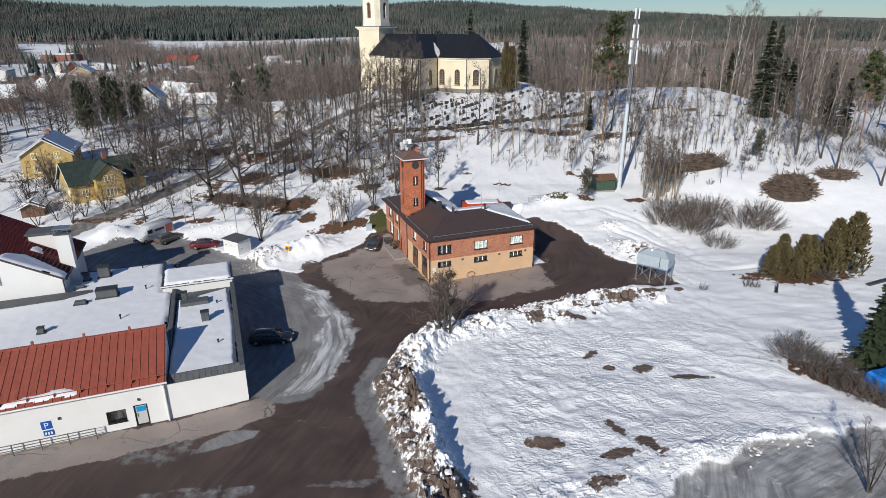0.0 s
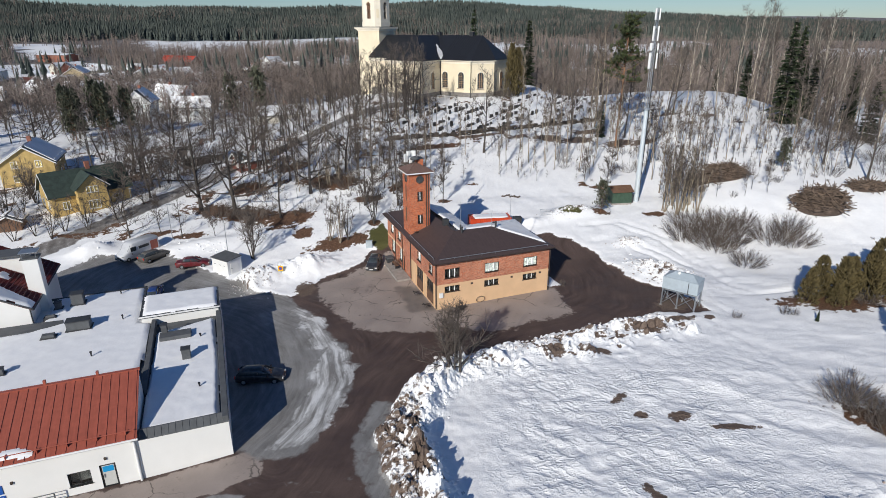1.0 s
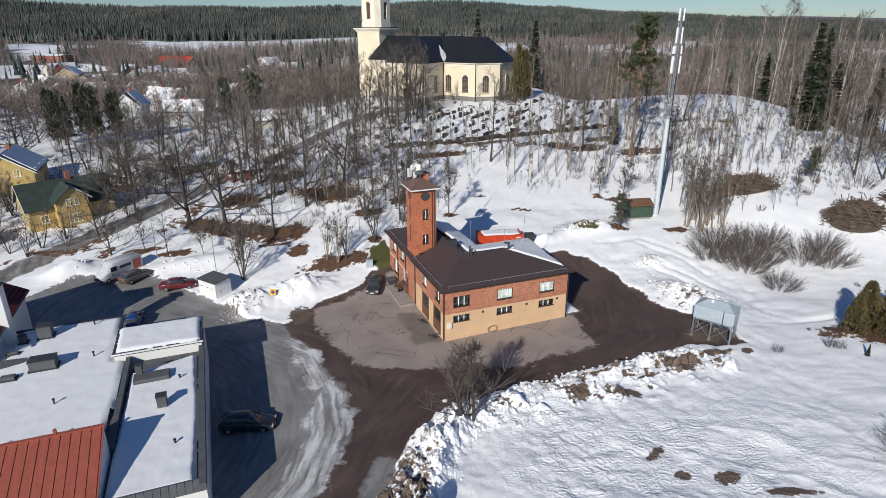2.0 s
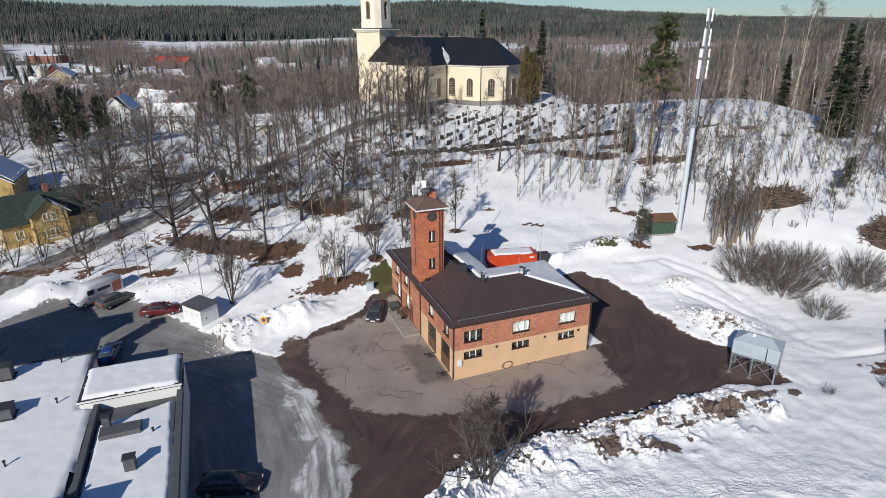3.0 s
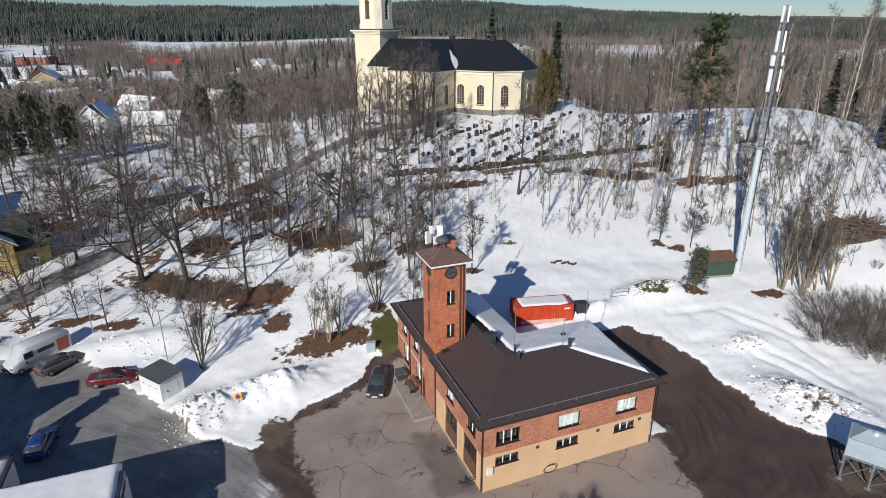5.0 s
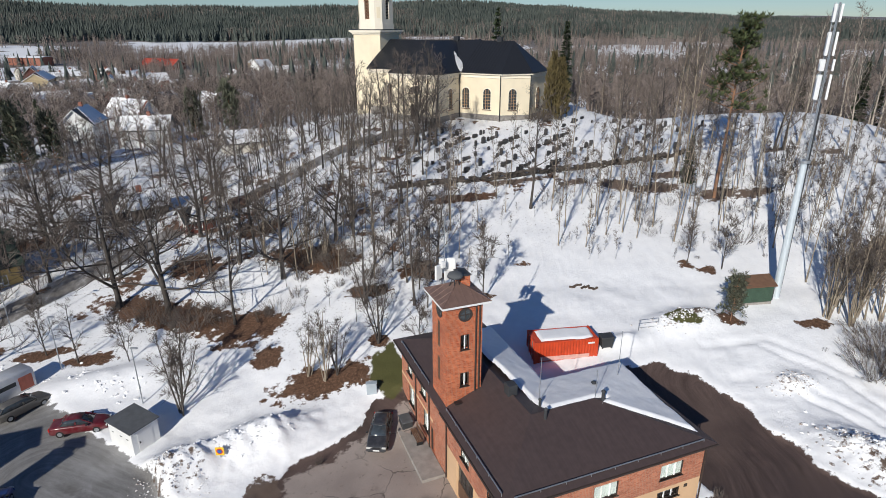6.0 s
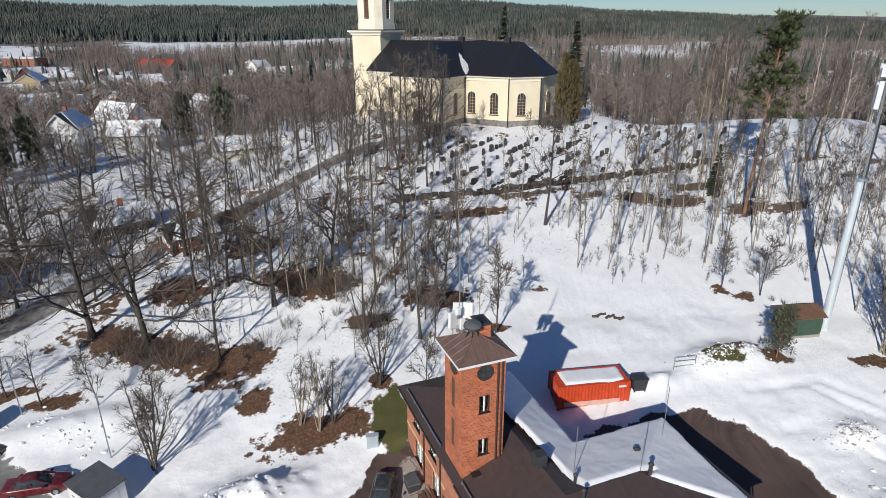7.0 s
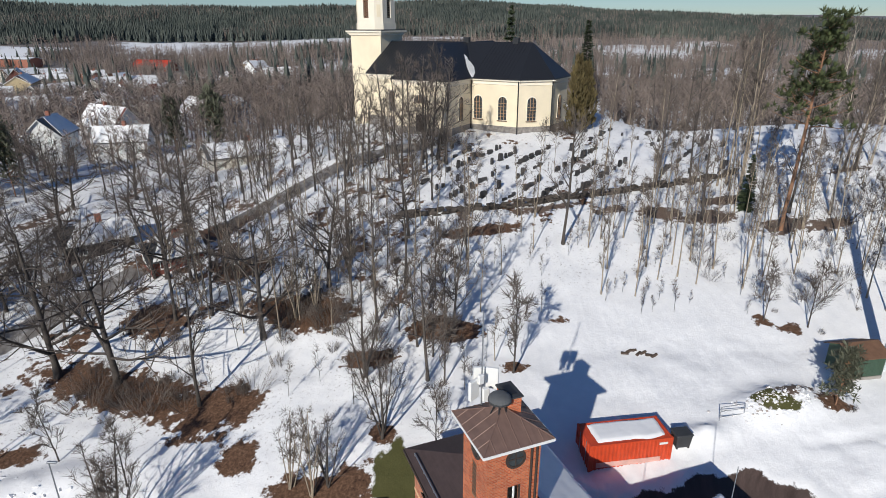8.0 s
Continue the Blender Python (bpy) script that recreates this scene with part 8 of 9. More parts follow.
def spruce_meshes(seed, height, width, needle, thin=1.0):
    rng = random.Random(seed)
    body, crown = Wood(), Wood()
    pts, radii = limb(rng, Vector((0, 0, -0.4)), Vector((0, 0, 1)), height, height * 0.014, 6, 0.01, 0.02)
    body.stick(pts, radii, 6)
    tiers = int(height * 2.7)
    for k in range(tiers):
        s = 0.06 + 0.93 * (k + rng.uniform(-0.5, 0.5)) / tiers
        reach = width / 2 * (1 - s) ** 0.85 * rng.uniform(0.6, 1.2) + 0.15
        for j in range(int(10 * thin)):
            a = rng.uniform(0, math.tau)
            p = Vector((0, 0, (s + rng.uniform(-0.5, 0.5) / tiers) * height - 0.4))
            out_ = Vector((math.cos(a), math.sin(a), 0))
            droop = -0.28 + 0.55 * s
            q = p + out_ * reach * rng.uniform(0.75, 1.1) + Vector((0, 0, reach * droop))
            side = Vector((-math.sin(a), math.cos(a), 0))
            crown.blade(p, q, (side + Vector((0, 0, rng.uniform(-0.3, 0.3)))).normalized(), 0.19 + 0.17 * reach)
            n = 3 + int(reach * 2.2)
            for t in range(n):
                c = p.lerp(q, 0.25 + 0.7 * (t + rng.random()) / n)
                for sg in (-1, 1):
                    e = c + (side * sg * 0.8 + out_ * 0.65).normalized() * (0.22 + 0.26 * reach * (1 - t / n)) + Vector((0, 0, rng.uniform(-0.22, 0.02)))
                    crown.blade(c, e, out_, 0.18)
    return body.mesh("trunk", MAT_BARK, True), crown.mesh("crown", needle)


def pine_meshes(seed, height, crown_from=0.5, tufts=46, needles=24, needle=None):
    rng = random.Random(seed)
    body, crown = Wood(), Wood()
    pts, radii = limb(rng, Vector((0, 0, -0.4)), Vector((rng.gauss(0, 0.03), rng.gauss(0, 0.03), 1)), height, height * 0.0105, 8, 0.02, 0.02)
    body.stick(pts, radii, 7)
    for k in range(tufts):
        s = crown_from + (1 - crown_from) * (k / tufts) ** 0.85
        p, d = at_line(pts, min(s, 0.99))
        ln = height * 0.185 * (1.15 - 0.8 * (s - crown_from) / (1 - crown_from)) * rng.uniform(0.5, 1.15)
        lp, lr = limb(rng, p, aside(rng, d, radians(rng.uniform(60, 95))), ln, 0.05, 3, 0.15, 0.12)
        body.stick(lp, lr, 4)
        for j in range(5):
            c, _ = at_line(lp, rng.uniform(0.4, 1.0))
            c = c + Vector((rng.gauss(0, 0.3), rng.gauss(0, 0.3), rng.gauss(0.1, 0.15)))
            for t in range(needles):
                a = aside(rng, Vector((0, 0, 1)), rng.uniform(0, 2.0))
                crown.blade(c, c + a * rng.uniform(0.3, 0.65), a.cross(Vector((0.3, 0.4, 0.86))).normalized(), 0.055)
    return body.mesh("trunk", MAT_PINEBARK, True), crown.mesh("crown", needle or MAT_PINE)


def thuja_meshes(seed, height, width, needle):
    rng = random.Random(seed)
    body, crown = Wood(), Wood()
    body.stick(*limb(rng, Vector((0, 0, -0.3)), Vector((0, 0, 1)), height * 0.8, 0.09, 4, 0.04, 0.02), 6)
    for k in range(640):
        s = rng.random() ** 0.9
        reach = width / 2 * (1 - s) ** 0.62 * math.sqrt(rng.random()) * (0.75 + 0.5 * rng.random()) + 0.05
        a = rng.uniform(0, math.tau)
        c = Vector((math.cos(a) * reach, math.sin(a) * reach, s * height * 0.96))
        for t in range(5):
            d = (Vector((math.cos(a), math.sin(a), 0)) * 0.6 + Vector((rng.gauss(0, 0.4), rng.gauss(0, 0.4), 1.0))).normalized()
            crown.blade(c, c + d * rng.uniform(0.25, 0.6), d.cross(Vector((rng.gauss(0, 1), rng.gauss(0, 1), 0.2))).normalized(), 0.07)
    return body.mesh("trunk", MAT_BARK, True), crown.mesh("crown", needle)


def tree_thing(name, meshes, label, category, group):
    root = thing(name, pose(0, 0, -400), label, category, group)
    for key, data in zip(("trunk", "crown"), meshes):
        ob = new(key, data)
        ob.parent = root
    return root


BROAD = [tree_thing("deciduous_tree", bare_tree(11 + k, 14.0, 0.33, 19, 0.15, 70, 9.0, 6, MAT_BARK, MAT_TWIG, 1, 13, 0.10), "leafless broad-crowned grey-brown tree in the snow", "tree", "bare trees") for k in range(4)]
SLIM = [tree_thing("deciduous_tree", bare_tree(31 + k, 15.0, 0.20, 16, 0.25, 52, 4.8, 5, MAT_BARK, MAT_TWIG, 1, 8, 0.12), "tall slender leafless tree on the snowy slope", "tree", "bare trees") for k in range(5)]
MULTI = [tree_thing("deciduous_tree", bare_tree(51 + k, 10.5, 0.15, 24, 0.2, 40, 3.4, 5, MAT_BARK, MAT_TWIG, 4, 7), "many-stemmed leafless tree growing from one stool", "tree", "bare trees") for k in range(3)]
BIRCH = [tree_thing("birch_tree", bare_tree(71 + k, 18.5, 0.16, 18, 0.32, 34, 4.4, 5, MAT_BIRCH, MAT_TWIG, 1, 8), "tall leafless birch with pale bark", "birch", "bare trees") for k in range(3)]
ALDER = [tree_thing("aspen_tree", bare_tree(121 + k, 13.0, 0.09, 13, 0.40, 38, 2.8, 4, MAT_PALEBARK, MAT_TWIG, 1, 6, 0.14), "tall thin grey-stemmed leafless tree on the slope", "tree", "bare trees") for k in range(4)]
CLUMP = [tree_thing("aspen_clump", bare_tree(181 + k, 9.5, 0.10, 42, 0.3, 28, 1.9, 4, MAT_PALEBARK, MAT_TWIG, 7, 4), "clump of tan-stemmed leafless aspens fanning from one base", "tree", "bare trees") for k in range(2)]
STEMS = [tree_thing("aspen_tree", bare_tree(81 + k, 9.5, 0.085, 14, 0.3, 30, 2.0, 4, MAT_PALEBARK, MAT_TWIG, 1, 5), "slender pale-barked leafless aspen in a clump", "tree", "bare trees") for k in range(3)]
SMALL = [tree_thing("young_tree", bare_tree(91 + k, 6.5, 0.075, 15, 0.2, 40, 2.3, 7, MAT_BARK, MAT_TWIG, 1, 6), "young leafless tree in the snow", "tree", "young trees") for k in range(3)]
POLES = [tree_thing("sapling", bare_tree(111 + k, 4.5, 0.035, 9, 0.3, 30, 1.1, 3, MAT_BARK, MAT_TWIG, 1, 3), "thin leafless sapling on the snowy slope", "sapling", "saplings on the slope") for k in range(4)]
SPRUCE = [tree_thing("spruce_tree", spruce_meshes(131 + k, 13.0, 5.0, MAT_NEEDLE), "dark green spruce tree", "spruce", "evergreen trees") for k in range(3)]
PINE = [tree_thing("pine_tree", pine_meshes(151 + k, 18.0, 0.52, 64), "tall pine with bare orange trunk and high crown", "pine", "evergreen trees") for k in range(2)]
YOUNG_PINE = [tree_thing("pine_tree", pine_meshes(161, 5.6, 0.24, 34, 13, MAT_PINE_GREY), "young grey-green pine beside the shed", "pine", "evergreen trees")]
THUJA = [tree_thing("conifer_shrub", thuja_meshes(171 + k, 5.4, 3.0, MAT_THUJA), "bronze-green winter-tinted conifer shrub", "shrub", "conifer shrubs") for k in range(2)]


def bush_proto(seed, h, w, stems, label, splay=0.5, twigs=9, r=0.02):
    root = thing("shrub", pose(0, 0, -400), label, "shrub", "bare shrubs")
    ob = new("crown", bush_mesh(seed, h, w, stems, MAT_TWIG, splay, twigs, r))
    ob.parent = root
    return root


BUSH = [bush_proto(191 + k, 2.6, 3.6, 120, "leafless grey-brown willow shrub in the snow", 1.15, 19, 0.017) for k in range(3)]
BRUSH = [bush_proto(201 + k, 1.7, 1.2, 34, "leafless twiggy shrub standing in snow", 0.4, 6) for k in range(3)]
THICKET = [bush_proto(221 + k, 3.4, 4.6, 55, "leafless brown willow thicket on the snowy slope", 0.8, 7, 0.026) for k in range(2)]
PROTOS = CLUMP + THICKET + ALDER + STEMS + BROAD + SLIM + MULTI + BIRCH + SMALL + POLES + SPRUCE + PINE + YOUNG_PINE + THUJA + BUSH + BRUSH
LAND_CACHE = {}


def plant(proto, x, y, size=1.0, seed=0, sink=0.05, tall=1.0):
    rng = random.Random(int(x * 97 + y * 131) + seed)
    m = Matrix.Translation((x, y, float(land(x, y)) + 0.15 - sink)) @ Matrix.Rotation(rng.uniform(0, math.tau), 4, "Z") @ Matrix.Diagonal((size, size, size * tall, 1))
    return copy_thing(proto, m)


# single trees that can be told apart
for kind, k, x, y, size in ((BROAD, 0, -43.3, 103.1, 1.05), (BROAD, 1, -37.0, 101.6, 1.0), (BROAD, 2, -39.7, 119.3, 0.85), (SLIM, 0, -29.9, 112.1, 0.95), (SLIM, 2, -28.5, 111.1, 0.9), (SLIM, 4, -31.4, 110.4, 0.85), (MULTI, 1, -17.5, 114.0, 0.95), (SLIM, 3, -35.8, 118.1, 0.9), (BROAD, 3, -19.8, 113.3, 0.75), (MULTI, 2, -14.6, 99.8, 0.9), (MULTI, 0, -29.6, 85.9, 0.82), (SMALL, 2, -29.2, 85.6, 1.1), (SLIM, 1, -28.3, 98.1, 0.8), (BROAD, 3, -24.9, 106.0, 0.9),
                            (CLUMP, 0, -17.0, 88.9, 0.82), (CLUMP, 1, -18.8, 89.5, 0.72), (CLUMP, 1, -22.4, 108.6, 0.9), (CLUMP, 0, -20.6, 110.0, 0.8), (MULTI, 1, -16.0, 89.6, 0.6), (MULTI, 2, -12.4, 93.3, 0.8), (SLIM, 0, -9.1, 98.9, 0.75), (SMALL, 0, -1.8, 99.8, 1.35), (SMALL, 1, -8.4, 91.5, 0.85),
                            (BROAD, 1, -51.0, 93.2, 0.42), (BROAD, 2, -56.2, 99.6, 0.5), (SLIM, 3, -42.7, 93.2, 0.45), (SMALL, 2, -46.6, 94.4, 1.0), (SMALL, 0, -31.0, 90.5, 0.9), (SMALL, 1, -37.4, 93.0, 0.9),
                            (SMALL, 2, 22.7, 106.2, 0.9), (SMALL, 0, 26.4, 105.2, 1.0), (MULTI, 0, -0.4, 54.2, 0.74), (BROAD, 1, 0.1, 54.1, 0.46), (SMALL, 2, -0.9, 54.6, 1.1), (SMALL, 0, -0.2, 54.8, 1.15), (MULTI, 0, 29.7, 31.8, 0.55), (PINE, 0, 32.1, 121.9, 1.33), (ALDER, 1, 31.3, 131.0, 1.6), (ALDER, 0, 30.1, 131.8, 1.5), (ALDER, 2, 32.3, 133.1, 1.55), (ALDER, 3, 29.3, 133.6, 1.4), (ALDER, 2, 30.8, 134.3, 1.5), (BIRCH, 1, 38.3, 123.2, 0.85), (BIRCH, 2, 49.6, 134.0, 1.0), (SLIM, 2, 46.4, 132.3, 0.95), (SLIM, 4, 45.5, 133.1, 0.85), (BIRCH, 0, 53.4, 127.8, 0.95), (PINE, 1, 81.3, 115.7, 1.0), (YOUNG_PINE, 0, 23.2, 95.3, 1.0),
                            (BIRCH, 0, 85.2, 158.0, 1.1), (BIRCH, 1, 79.5, 141.4, 1.05), (BIRCH, 2, 81.1, 132.6, 1.1), (SPRUCE, 0, 40.6, 48.0, 0.92), (YOUNG_PINE, 0, 56.1, 105.4, 0.95), (SPRUCE, 2, 40.1, 64.7, 0.11), 
                            (THUJA, 0, 41.6, 69.5, 0.8), (THUJA, 1, 45.5, 69.8, 1.05), (THUJA, 0, 49.4, 70.5, 1.15), (THUJA, 1, 52.6, 71.0, 1.5), (THUJA, 1, 43.5, 70.8, 1.0), (THUJA, 0, 47.3, 71.0, 0.95), (THUJA, 1, 50.8, 71.8, 1.3), (THUJA, 0, 44.4, 68.6, 0.6), (BUSH, 1, 48.6, 69.2, 0.7)):
    plant(kind[k], x, y, size)
for x, y, s in ((33.8, 88.2, 1.0), (36.6, 87.0, 1.15), (39.6, 86.6, 1.15), (36.0, 90.8, 1.1), (39.6, 89.8, 1.2), (42.8, 90.6, 1.0), (37.6, 85.0, 0.8), (46.2, 87.0, 1.1), (48.8, 86.2, 1.0), (49.6, 89.0, 0.9), (39.9, 80.9, 0.8),
                (33.8, 49.6, 0.9), (34.8, 47.8, 0.9), (35.2, 45.8, 0.85), (36.2, 44.0, 0.9), (37.4, 42.6, 0.9), (36.4, 47.0, 0.8), (38.6, 41.2, 0.9), (35.0, 50.8, 0.85)):
    plant(BUSH[int(x * 7) % 3], x, y, s * (1.25 if y > 80 else 1.0))
for x, y, s in ((31.6, 65.7, 0.8), (37.5, 66.6, 0.9), (38.4, 66.2, 0.7), (36.8, 53.8, 0.7), (13.6, 74.9, 0.55), (-16.0, 79.6, 0.5)):
    plant(BRUSH[int(x * 7) % 3], x, y, s)

# the wooded slopes
wood_rng = random.Random(5)


def scatter(n, region, protos, sizes, gap, tall=(0.9, 1.15)):
    """Plants up to n trees where region(x, y) holds, at least gap apart."""
    spots, tries = [], 0
    x0, x1, y0, y1, ok = region
    while len(spots) < n and tries < n * 40:
        tries += 1
        x, y = wood_rng.uniform(x0, x1), wood_rng.uniform(y0, y1)
        if not ok(x, y) or any((x - a) ** 2 + (y - b) ** 2 < gap * gap for a, b in spots):
            continue
        spots.append((x, y))
        plant(wood_rng.choice(protos), x, y, wood_rng.uniform(*sizes), tall=wood_rng.uniform(*tall))


def lane_gap(x, y):
    return float(along(LANE, np.array([x]), np.array([y]))[0])


hill_clear = lambda x, y: lane_gap(x, y) > 3.0
scatter(92, (-38, -3, 100, 142, lambda x, y: hill_clear(x, y) and y > 103 - 0.25 * (x + 12)), SLIM[:3] + ALDER + ALDER + STEMS, (0.55, 0.95), 2.3)
scatter(18, (-66, -30, 118, 162, hill_clear), BROAD + SLIM, (0.55, 0.85), 5)
scatter(88, (-2, 48, 110, 140, lambda x, y: y < 128 or x > 15), ALDER + ALDER + STEMS + SLIM[:1], (0.6, 1.0), 1.6)
scatter(14, (24, 78, 150, 172, lambda x, y: True), SLIM + ALDER + BIRCH[:1], (0.65, 1.0), 3.6)
scatter(3, (4, 18, 136, 148, lambda x, y: hill_clear(x, y)), ALDER, (0.45, 0.62), 4.0)
scatter(16, (-22, -7, 138, 152, lambda x, y: lane_gap(x, y) > 2.2), SLIM, (0.75, 1.05), 1.8)
scatter(22, (-40, -12, 140, 166, lambda x, y: hill_clear(x, y) and (y < 149 or x < -24)), SLIM + MULTI, (0.5, 0.75), 2.5)
for k, (x, y, s) in enumerate(((33.4, 95.6, 0.95), (35.0, 94.6, 1.0), (36.4, 95.8, 1.05), (35.2, 97.6, 1.1), (37.6, 97.2, 1.0), (38.2, 94.8, 0.85))):
    plant(CLUMP[k % 2], x, y, s)
scatter(8, (32.5, 38.0, 94.0, 99, lambda x, y: True), STEMS, (0.75, 1.1), 0.8)
scatter(40, (42, 90, 110, 140, lambda x, y: y > 126 or x > 64), ALDER + SMALL + POLES, (0.55, 0.95), 2.4)
scatter(60, (38, 72, 106, 126, lambda x, y: True), POLES, (0.5, 1.1), 0.9)
scatter(185, (-4, 68, 104.0, 131, lambda x, y: not (x < 34 and y < 106.5)), POLES, (0.3, 0.8), 0.6)
scatter(70, (-38, -5, 92, 115, lambda x, y: hill_clear(x, y) and y > 96 - 0.2 * (x + 12)), POLES + BRUSH + SMALL[:1], (0.6, 1.25), 1.0)
scatter(26, (38, 60, 97, 107, lambda x, y: math.hypot(x - 45, y - 103) > 5 and math.hypot(x - 56, y - 94) > 6), BRUSH + POLES, (0.6, 1.2), 1.2)
scatter(26, (24, 62, 76, 110, lambda x, y: x + y > 118), BRUSH, (0.3, 0.6), 3)
scatter(30, (60, 118, 92, 160, lambda x, y: x > 58 + 0.2 * (y - 92)), SPRUCE[:1] + BIRCH + SLIM + SLIM, (0.7, 1.1), 4)
scatter(24, (62, 98, 102, 132, lambda x, y: x > 58 + 0.3 * (y - 102)), THICKET, (0.7, 1.25), 2.2)
scatter(34, (36, 66, 103, 128, lambda x, y: x + 0.5 * y > 92), STEMS + ALDER + THICKET[:1], (0.5, 0.9), 1.7)
scatter(7, (33, 42, 97, 109, lambda x, y: True), STEMS + ALDER, (0.75, 1.1), 1.3)
scatter(14, (20, 44, 108, 122, lambda x, y: True), THICKET, (0.35, 0.6), 2.0)
scatter(16, (-78, -48, 106, 128, lambda x, y: lane_gap(x, y) > 2.6 and not (-73 < x < -60 and y < 113)), THICKET + MULTI, (0.5, 0.85), 3.0)
scatter(11, (-63, -46, 108, 125, lambda x, y: lane_gap(x, y) > 2.6), BROAD + MULTI, (0.45, 0.7), 3.5)
scatter(95, (-40, -6, 98, 122, lambda x, y: hill_clear(x, y) and float(blobs(LEAF_BEDS, np.array([x]), np.array([y]), 1.3, 71)[0]) > 0.45), BRUSH + BRUSH + THICKET[:1], (0.45, 0.95), 0.9)
garden = lambda x, y: lane_gap(x, y) > 3.5 and not (-73 < x < -52 and 93 < y < 113) and not (-90 < x < -72 and 110 < y < 130)
scatter(34, (-122, -74, 100, 165, lambda x, y: garden(x, y)), BROAD + MULTI + SLIM, (0.45, 0.8), 3.2)
scatter(30, (-125, -46, 80, 175, lambda x, y: garden(x, y) and (y > 108 or x < -72)), BROAD + MULTI + SLIM, (0.5, 0.9), 4)
for x, y, s in ((-60.5, 98.5, 0.55), (-57.0, 102.4, 0.5), (-62.5, 95.5, 0.6), (-54.5, 106, 0.5), (-66, 93.5, 0.5), (-75, 108, 0.65), (-78, 112, 0.6), (-70.5, 110, 0.6), (-63.0, 92.6, 0.6), (-59.0, 96.0, 0.5), (-68.5, 92.0, 0.6), (-73.5, 98.0, 0.7), (-76.0, 102.0, 0.7), (-65, 112, 0.7), (-60, 110, 0.6)):
    plant(MULTI[int(-x) % 3], x, y, s)
scatter(4, (-130, -95, 128, 200, lambda x, y: garden(x, y)), SPRUCE, (0.7, 1.15), 6)
for x, y, s in ((-82, 148, 2.1), (-78.6, 151.5, 1.9), (-86, 152, 2.2), (-89, 146, 1.9), (-92, 150, 2.0)):
    plant(YOUNG_PINE[0], x, y, s, tall=1.15)
plant(SPRUCE[2], 79.0, 140.0, 1.0)
scatter(9, (70, 112, 140, 182, lambda x, y: True), SPRUCE, (0.7, 1.15), 6.0, (1.1, 1.4))
scatter(16, (56, 100, 132, 168, lambda x, y: True), BIRCH, (0.8, 1.15), 4.0)
for x, y, s in ((-61.5, 176, 2.0), (-55, 181, 2.2)):
    plant(YOUNG_PINE[0], x, y, s, tall=1.15)
plant(SPRUCE[0], 66.5, 128.0, 1.2, tall=1.3)
plant(SPRUCE[1], 69.4, 129.6, 1.05, tall=1.4)
plant(THUJA[0], 15.0, 158.0, 1.35, tall=1.7)
plant(THUJA[1], 16.6, 158.8, 1.35, tall=1.55)
plant(SPRUCE[2], 6.8, 188.0, 1.15, tall=1.45)
plant(SPRUCE[0], 22.6, 186.0, 1.15, tall=1.25)
plant(SPRUCE[1], 30.2, 127.2, 0.55)
for x, y, s in ((12.2, 156.2, 1.1), (13.2, 157.2, 0.9), (-6.6, 151.0, 1.0), (-9.5, 151.8, 1.1)):
    plant(BUSH[int(x) % 3], x, y, s)
for proto in PROTOS:
    for o in (*proto.children_recursive, proto):
        bpy.data.objects.remove(o)

# ==== the far woods: many small trees joined into single sheets of woodland ====
def tree_cloud(name, label, spots, shape_v, shape_f, scales, turns, material):
    """Copies of one small tree shape at many spots, joined into one mesh."""
    shape_v = np.array(shape_v, float)
    n, k = len(spots), len(shape_v)
    c, s = np.cos(turns)[:, None], np.sin(turns)[:, None]
    x = shape_v[None, :, 0] * scales[:, None, 0]
    y = shape_v[None, :, 1] * scales[:, None, 0]
    z = shape_v[None, :, 2] * scales[:, None, 1]
    out_ = np.stack([x * c - y * s + spots[:, None, 0], x * s + y * c + spots[:, None, 1], z + spots[:, None, 2]], -1).reshape(-1, 3)
    faces = (np.array(shape_f)[None] + (np.arange(n) * k)[:, None, None]).reshape(-1, len(shape_f[0]))
    data = bpy.data.meshes.new(name)
    data.from_pydata(out_, [], faces)
    data.materials.append(material)
    return tagged(new(name, data), label, "woods", kind="stuff")


def cone_shape():
    v, f = [], []
    for z0, z1, r in ((0.06, 0.56, 0.15), (0.32, 0.80, 0.115), (0.60, 1.0, 0.065)):
        b = len(v)
        v += [(r * math.cos(t), r * math.sin(t), z0) for t in np.arange(4) * math.tau / 4 + z0 * 9] + [(0, 0, z1)]
        f += [(b + i, b + (i + 1) % 4, b + 4) for i in range(4)]
    return v, f


def twiggy_shape(seed, n):
    """A bare crown as a spray of thin blades round a stem."""
    rng = random.Random(seed)
    v, f = [], []
    w = 0.012

    def blade(p, q, width):
        b = len(v)
        side = (q - p).cross(Vector((rng.gauss(0, 1), rng.gauss(0, 1), rng.gauss(0, 1)))).normalized() * width
        v.extend([tuple(p - side), tuple(p + side), tuple(q)])
        f.append((b, b + 1, b + 2))

    blade(Vector((0, 0, 0)), Vector((0.02, 0.01, 0.98)), w)
    blade(Vector((0, 0, 0)), Vector((-0.01, 0.02, 0.95)), w)
    for k in range(n):
        s = rng.uniform(0.25, 0.9)
        p = Vector((0, 0, s))
        a = rng.uniform(0, math.tau)
        ln = 0.30 * (1.15 - s) * rng.uniform(0.6, 1.2)
        q = p + Vector((math.cos(a), math.sin(a), rng.uniform(0.5, 1.6))).normalized() * ln
        blade(p, q, w * 0.55)
        for j in range(2):
            c = p.lerp(q, rng.uniform(0.3, 0.8))
            blade(c, c + Vector((rng.gauss(0, 1), rng.gauss(0, 1), rng.uniform(0.4, 1.6))).normalized() * ln * 0.6, w * 0.4)
    return v, f


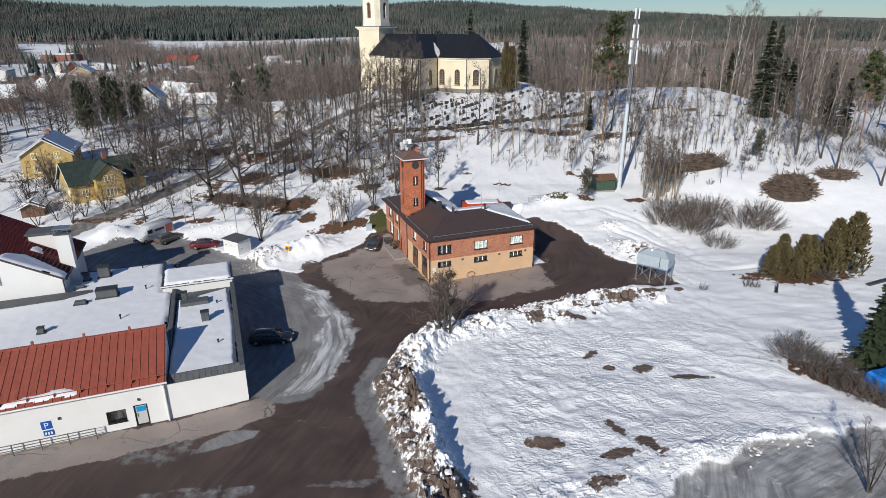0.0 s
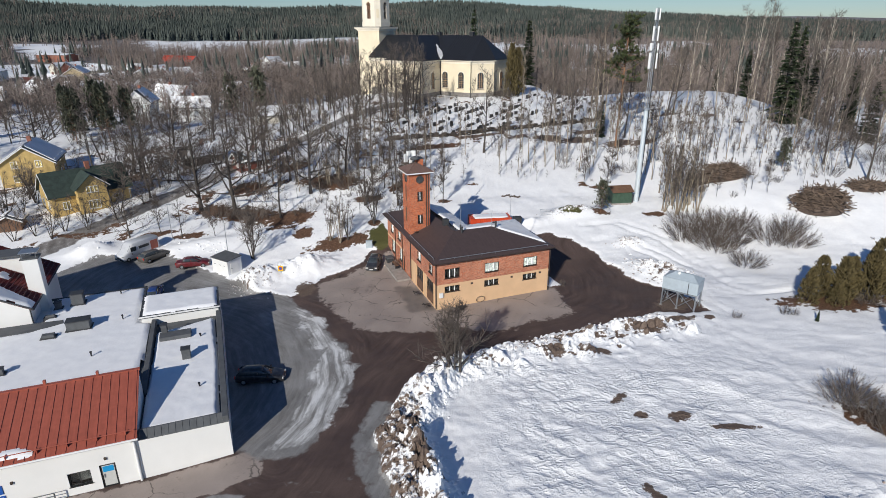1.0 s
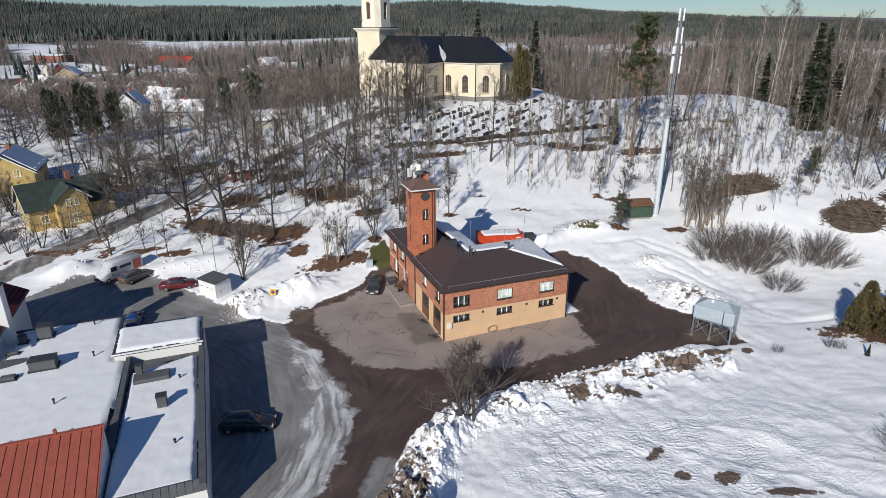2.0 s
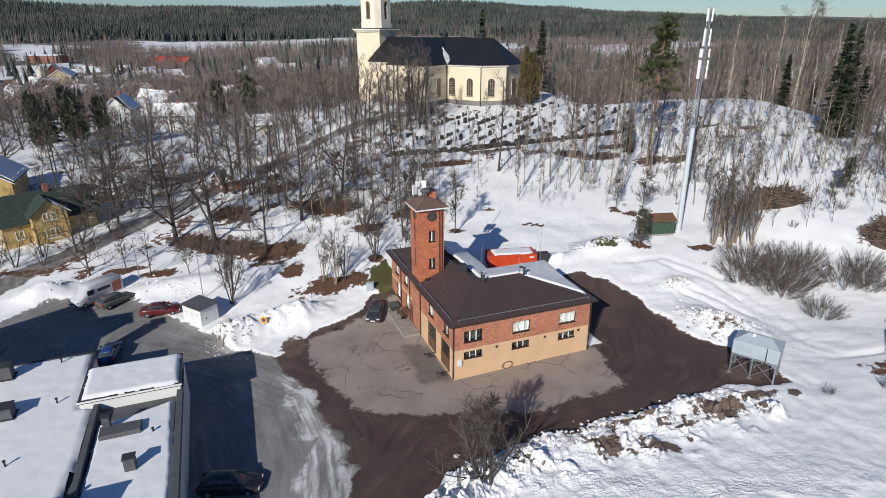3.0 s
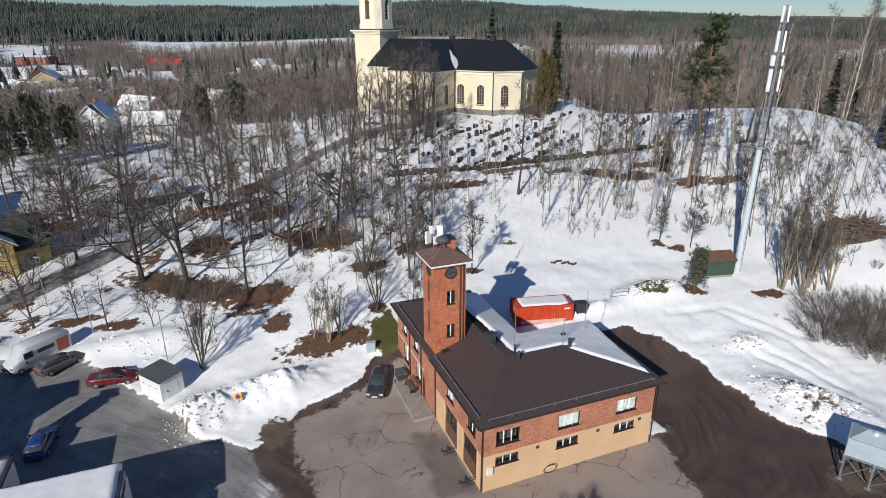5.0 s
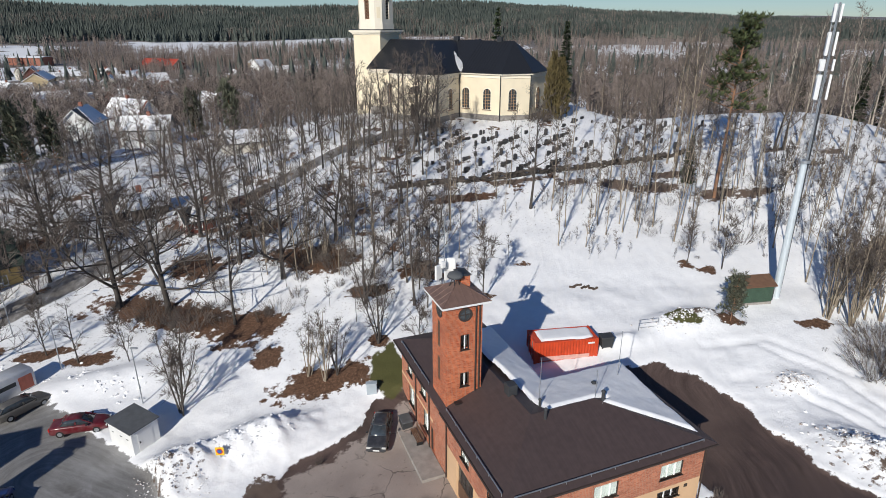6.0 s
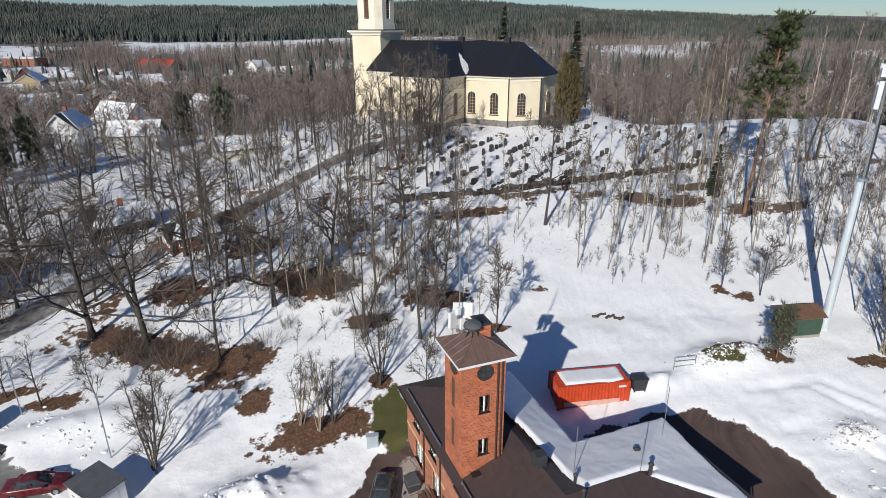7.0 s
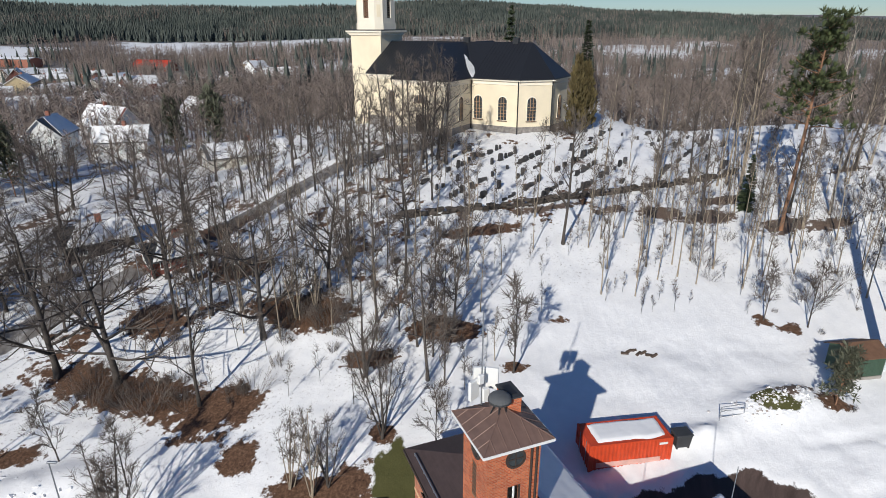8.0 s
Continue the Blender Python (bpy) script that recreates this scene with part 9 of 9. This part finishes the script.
def island_material(name, dark, light, rough=0.95):
    m, n, l, bsdf = shader(name)
    info = n.new("ShaderNodeNewGeometry").outputs["Random Per Island"]
    co = n.new("ShaderNodeTexCoord").outputs["Object"]
    base = ramp(n, l, info, [(0.0, dark), (1.0, light)])
    base = mixed(n, l, 0.75, base, ramp(n, l, noise_of(n, l, co, 0.02, 5, 0.7), [(0.35, dark), (0.65, light)]))
    l.new(base, bsdf.inputs["Base Color"])
    bsdf.inputs["Roughness"].default_value = rough
    bsdf.inputs["Specular IOR Level"].default_value = 0.1
    return m


# the haze of distance is mixed into both colours: paler, the spruces bluer
MAT_FARSPRUCE = island_material("far_spruce_hazed", (0.030, 0.041, 0.040), (0.115, 0.126, 0.108))
MAT_FARBARE = island_material("far_bare_trees_hazed", (0.135, 0.108, 0.094), (0.30, 0.248, 0.216))
far_rng = np.random.RandomState(3)


def far_spots(n, r0, r1, spread_deg, keep):
    r = np.sqrt(far_rng.uniform(r0 * r0, r1 * r1, n))
    a = np.radians(far_rng.uniform(-spread_deg, spread_deg, n))
    x, y = r * np.sin(a), r * np.cos(a)
    k = keep(x, y)
    x, y = x[k], y[k]
    return np.stack([x, y, land(x, y) - 0.2], -1)


def field_gap(x, y):
    """Open snowy fields between the woods."""
    az = np.degrees(np.arctan2(x, y))
    return (fbm(x, y, 260, 3, 301) < 0.66) & (open_fields(az, np.hypot(x, y)) < 0.3)


def forest(name, label, n, r0, r1, keep, shape, h0, h1, material, aspect=1.0):
    spots = far_spots(n, r0, r1, 47, keep)
    patch = 0.6 + 0.8 * fbm(spots[:, 0], spots[:, 1], 90, 2, 311)
    hs = (h0 + (h1 - h0) * far_rng.beta(2.0, 1.6, len(spots))) * patch
    scales = np.stack([hs * aspect * far_rng.uniform(0.8, 1.25, len(spots)), hs], -1)
    return tree_cloud(name, label, spots, *shape, scales, far_rng.uniform(0, math.tau, len(spots)), material)


wooded = lambda x, y: (np.hypot(x, y) > 850 + 240 * (fbm(x, y, 130, 2, 303) - 0.5)) & (open_fields(np.degrees(np.arctan2(x, y)), np.hypot(x, y)) < 0.3)
forest("far_conifer_forest", "dark spruce forest on the far ridges", 46000, 780, 1500, wooded, cone_shape(), 8, 17, MAT_FARSPRUCE, 1.15)
forest("far_birch_forest", "leafless greyish birch woods among the spruces", 22000, 780, 1500, lambda x, y: wooded(x, y) & (fbm(x, y, 120, 3, 305) > 0.47), twiggy_shape(3, 8), 11, 18, MAT_FARBARE, 1.4)
forest("valley_woods", "leafless woods across the valley behind the village", 9500, 290, 760, lambda x, y: field_gap(x, y), twiggy_shape(4, 12), 7, 13, MAT_FARBARE, 2.0)
forest("valley_edge_woods", "leafless thickets below the far fields", 5200, 500, 800, lambda x, y: field_gap(x, y), twiggy_shape(7, 8), 8, 14, MAT_FARBARE, 2.2)
forest("valley_spruces", "scattered dark spruces across the valley", 1200, 300, 800, lambda x, y: (fbm(x, y, 150, 3, 307) > 0.55) & field_gap(x, y), cone_shape(), 9, 18, MAT_FARSPRUCE)
off_hill = lambda x, y: (y > 160) & (np.hypot(x, y) > 168) & ~((np.abs(x + 8) < 30) & (y < 185))
forest("village_woods", "leafless trees among the village gardens behind the church", 3000, 150, 340, lambda x, y: off_hill(x, y) & (fbm(x, y, 60, 3, 309) < 0.66), twiggy_shape(5, 28), 8, 14, MAT_FARBARE, 1.7)
forest("village_spruces", "dark spruces among the village gardens", 150, 330, 560, lambda x, y: (y > 175) & (np.abs(x) > 26), cone_shape(), 9, 16, MAT_FARSPRUCE, 0.9)
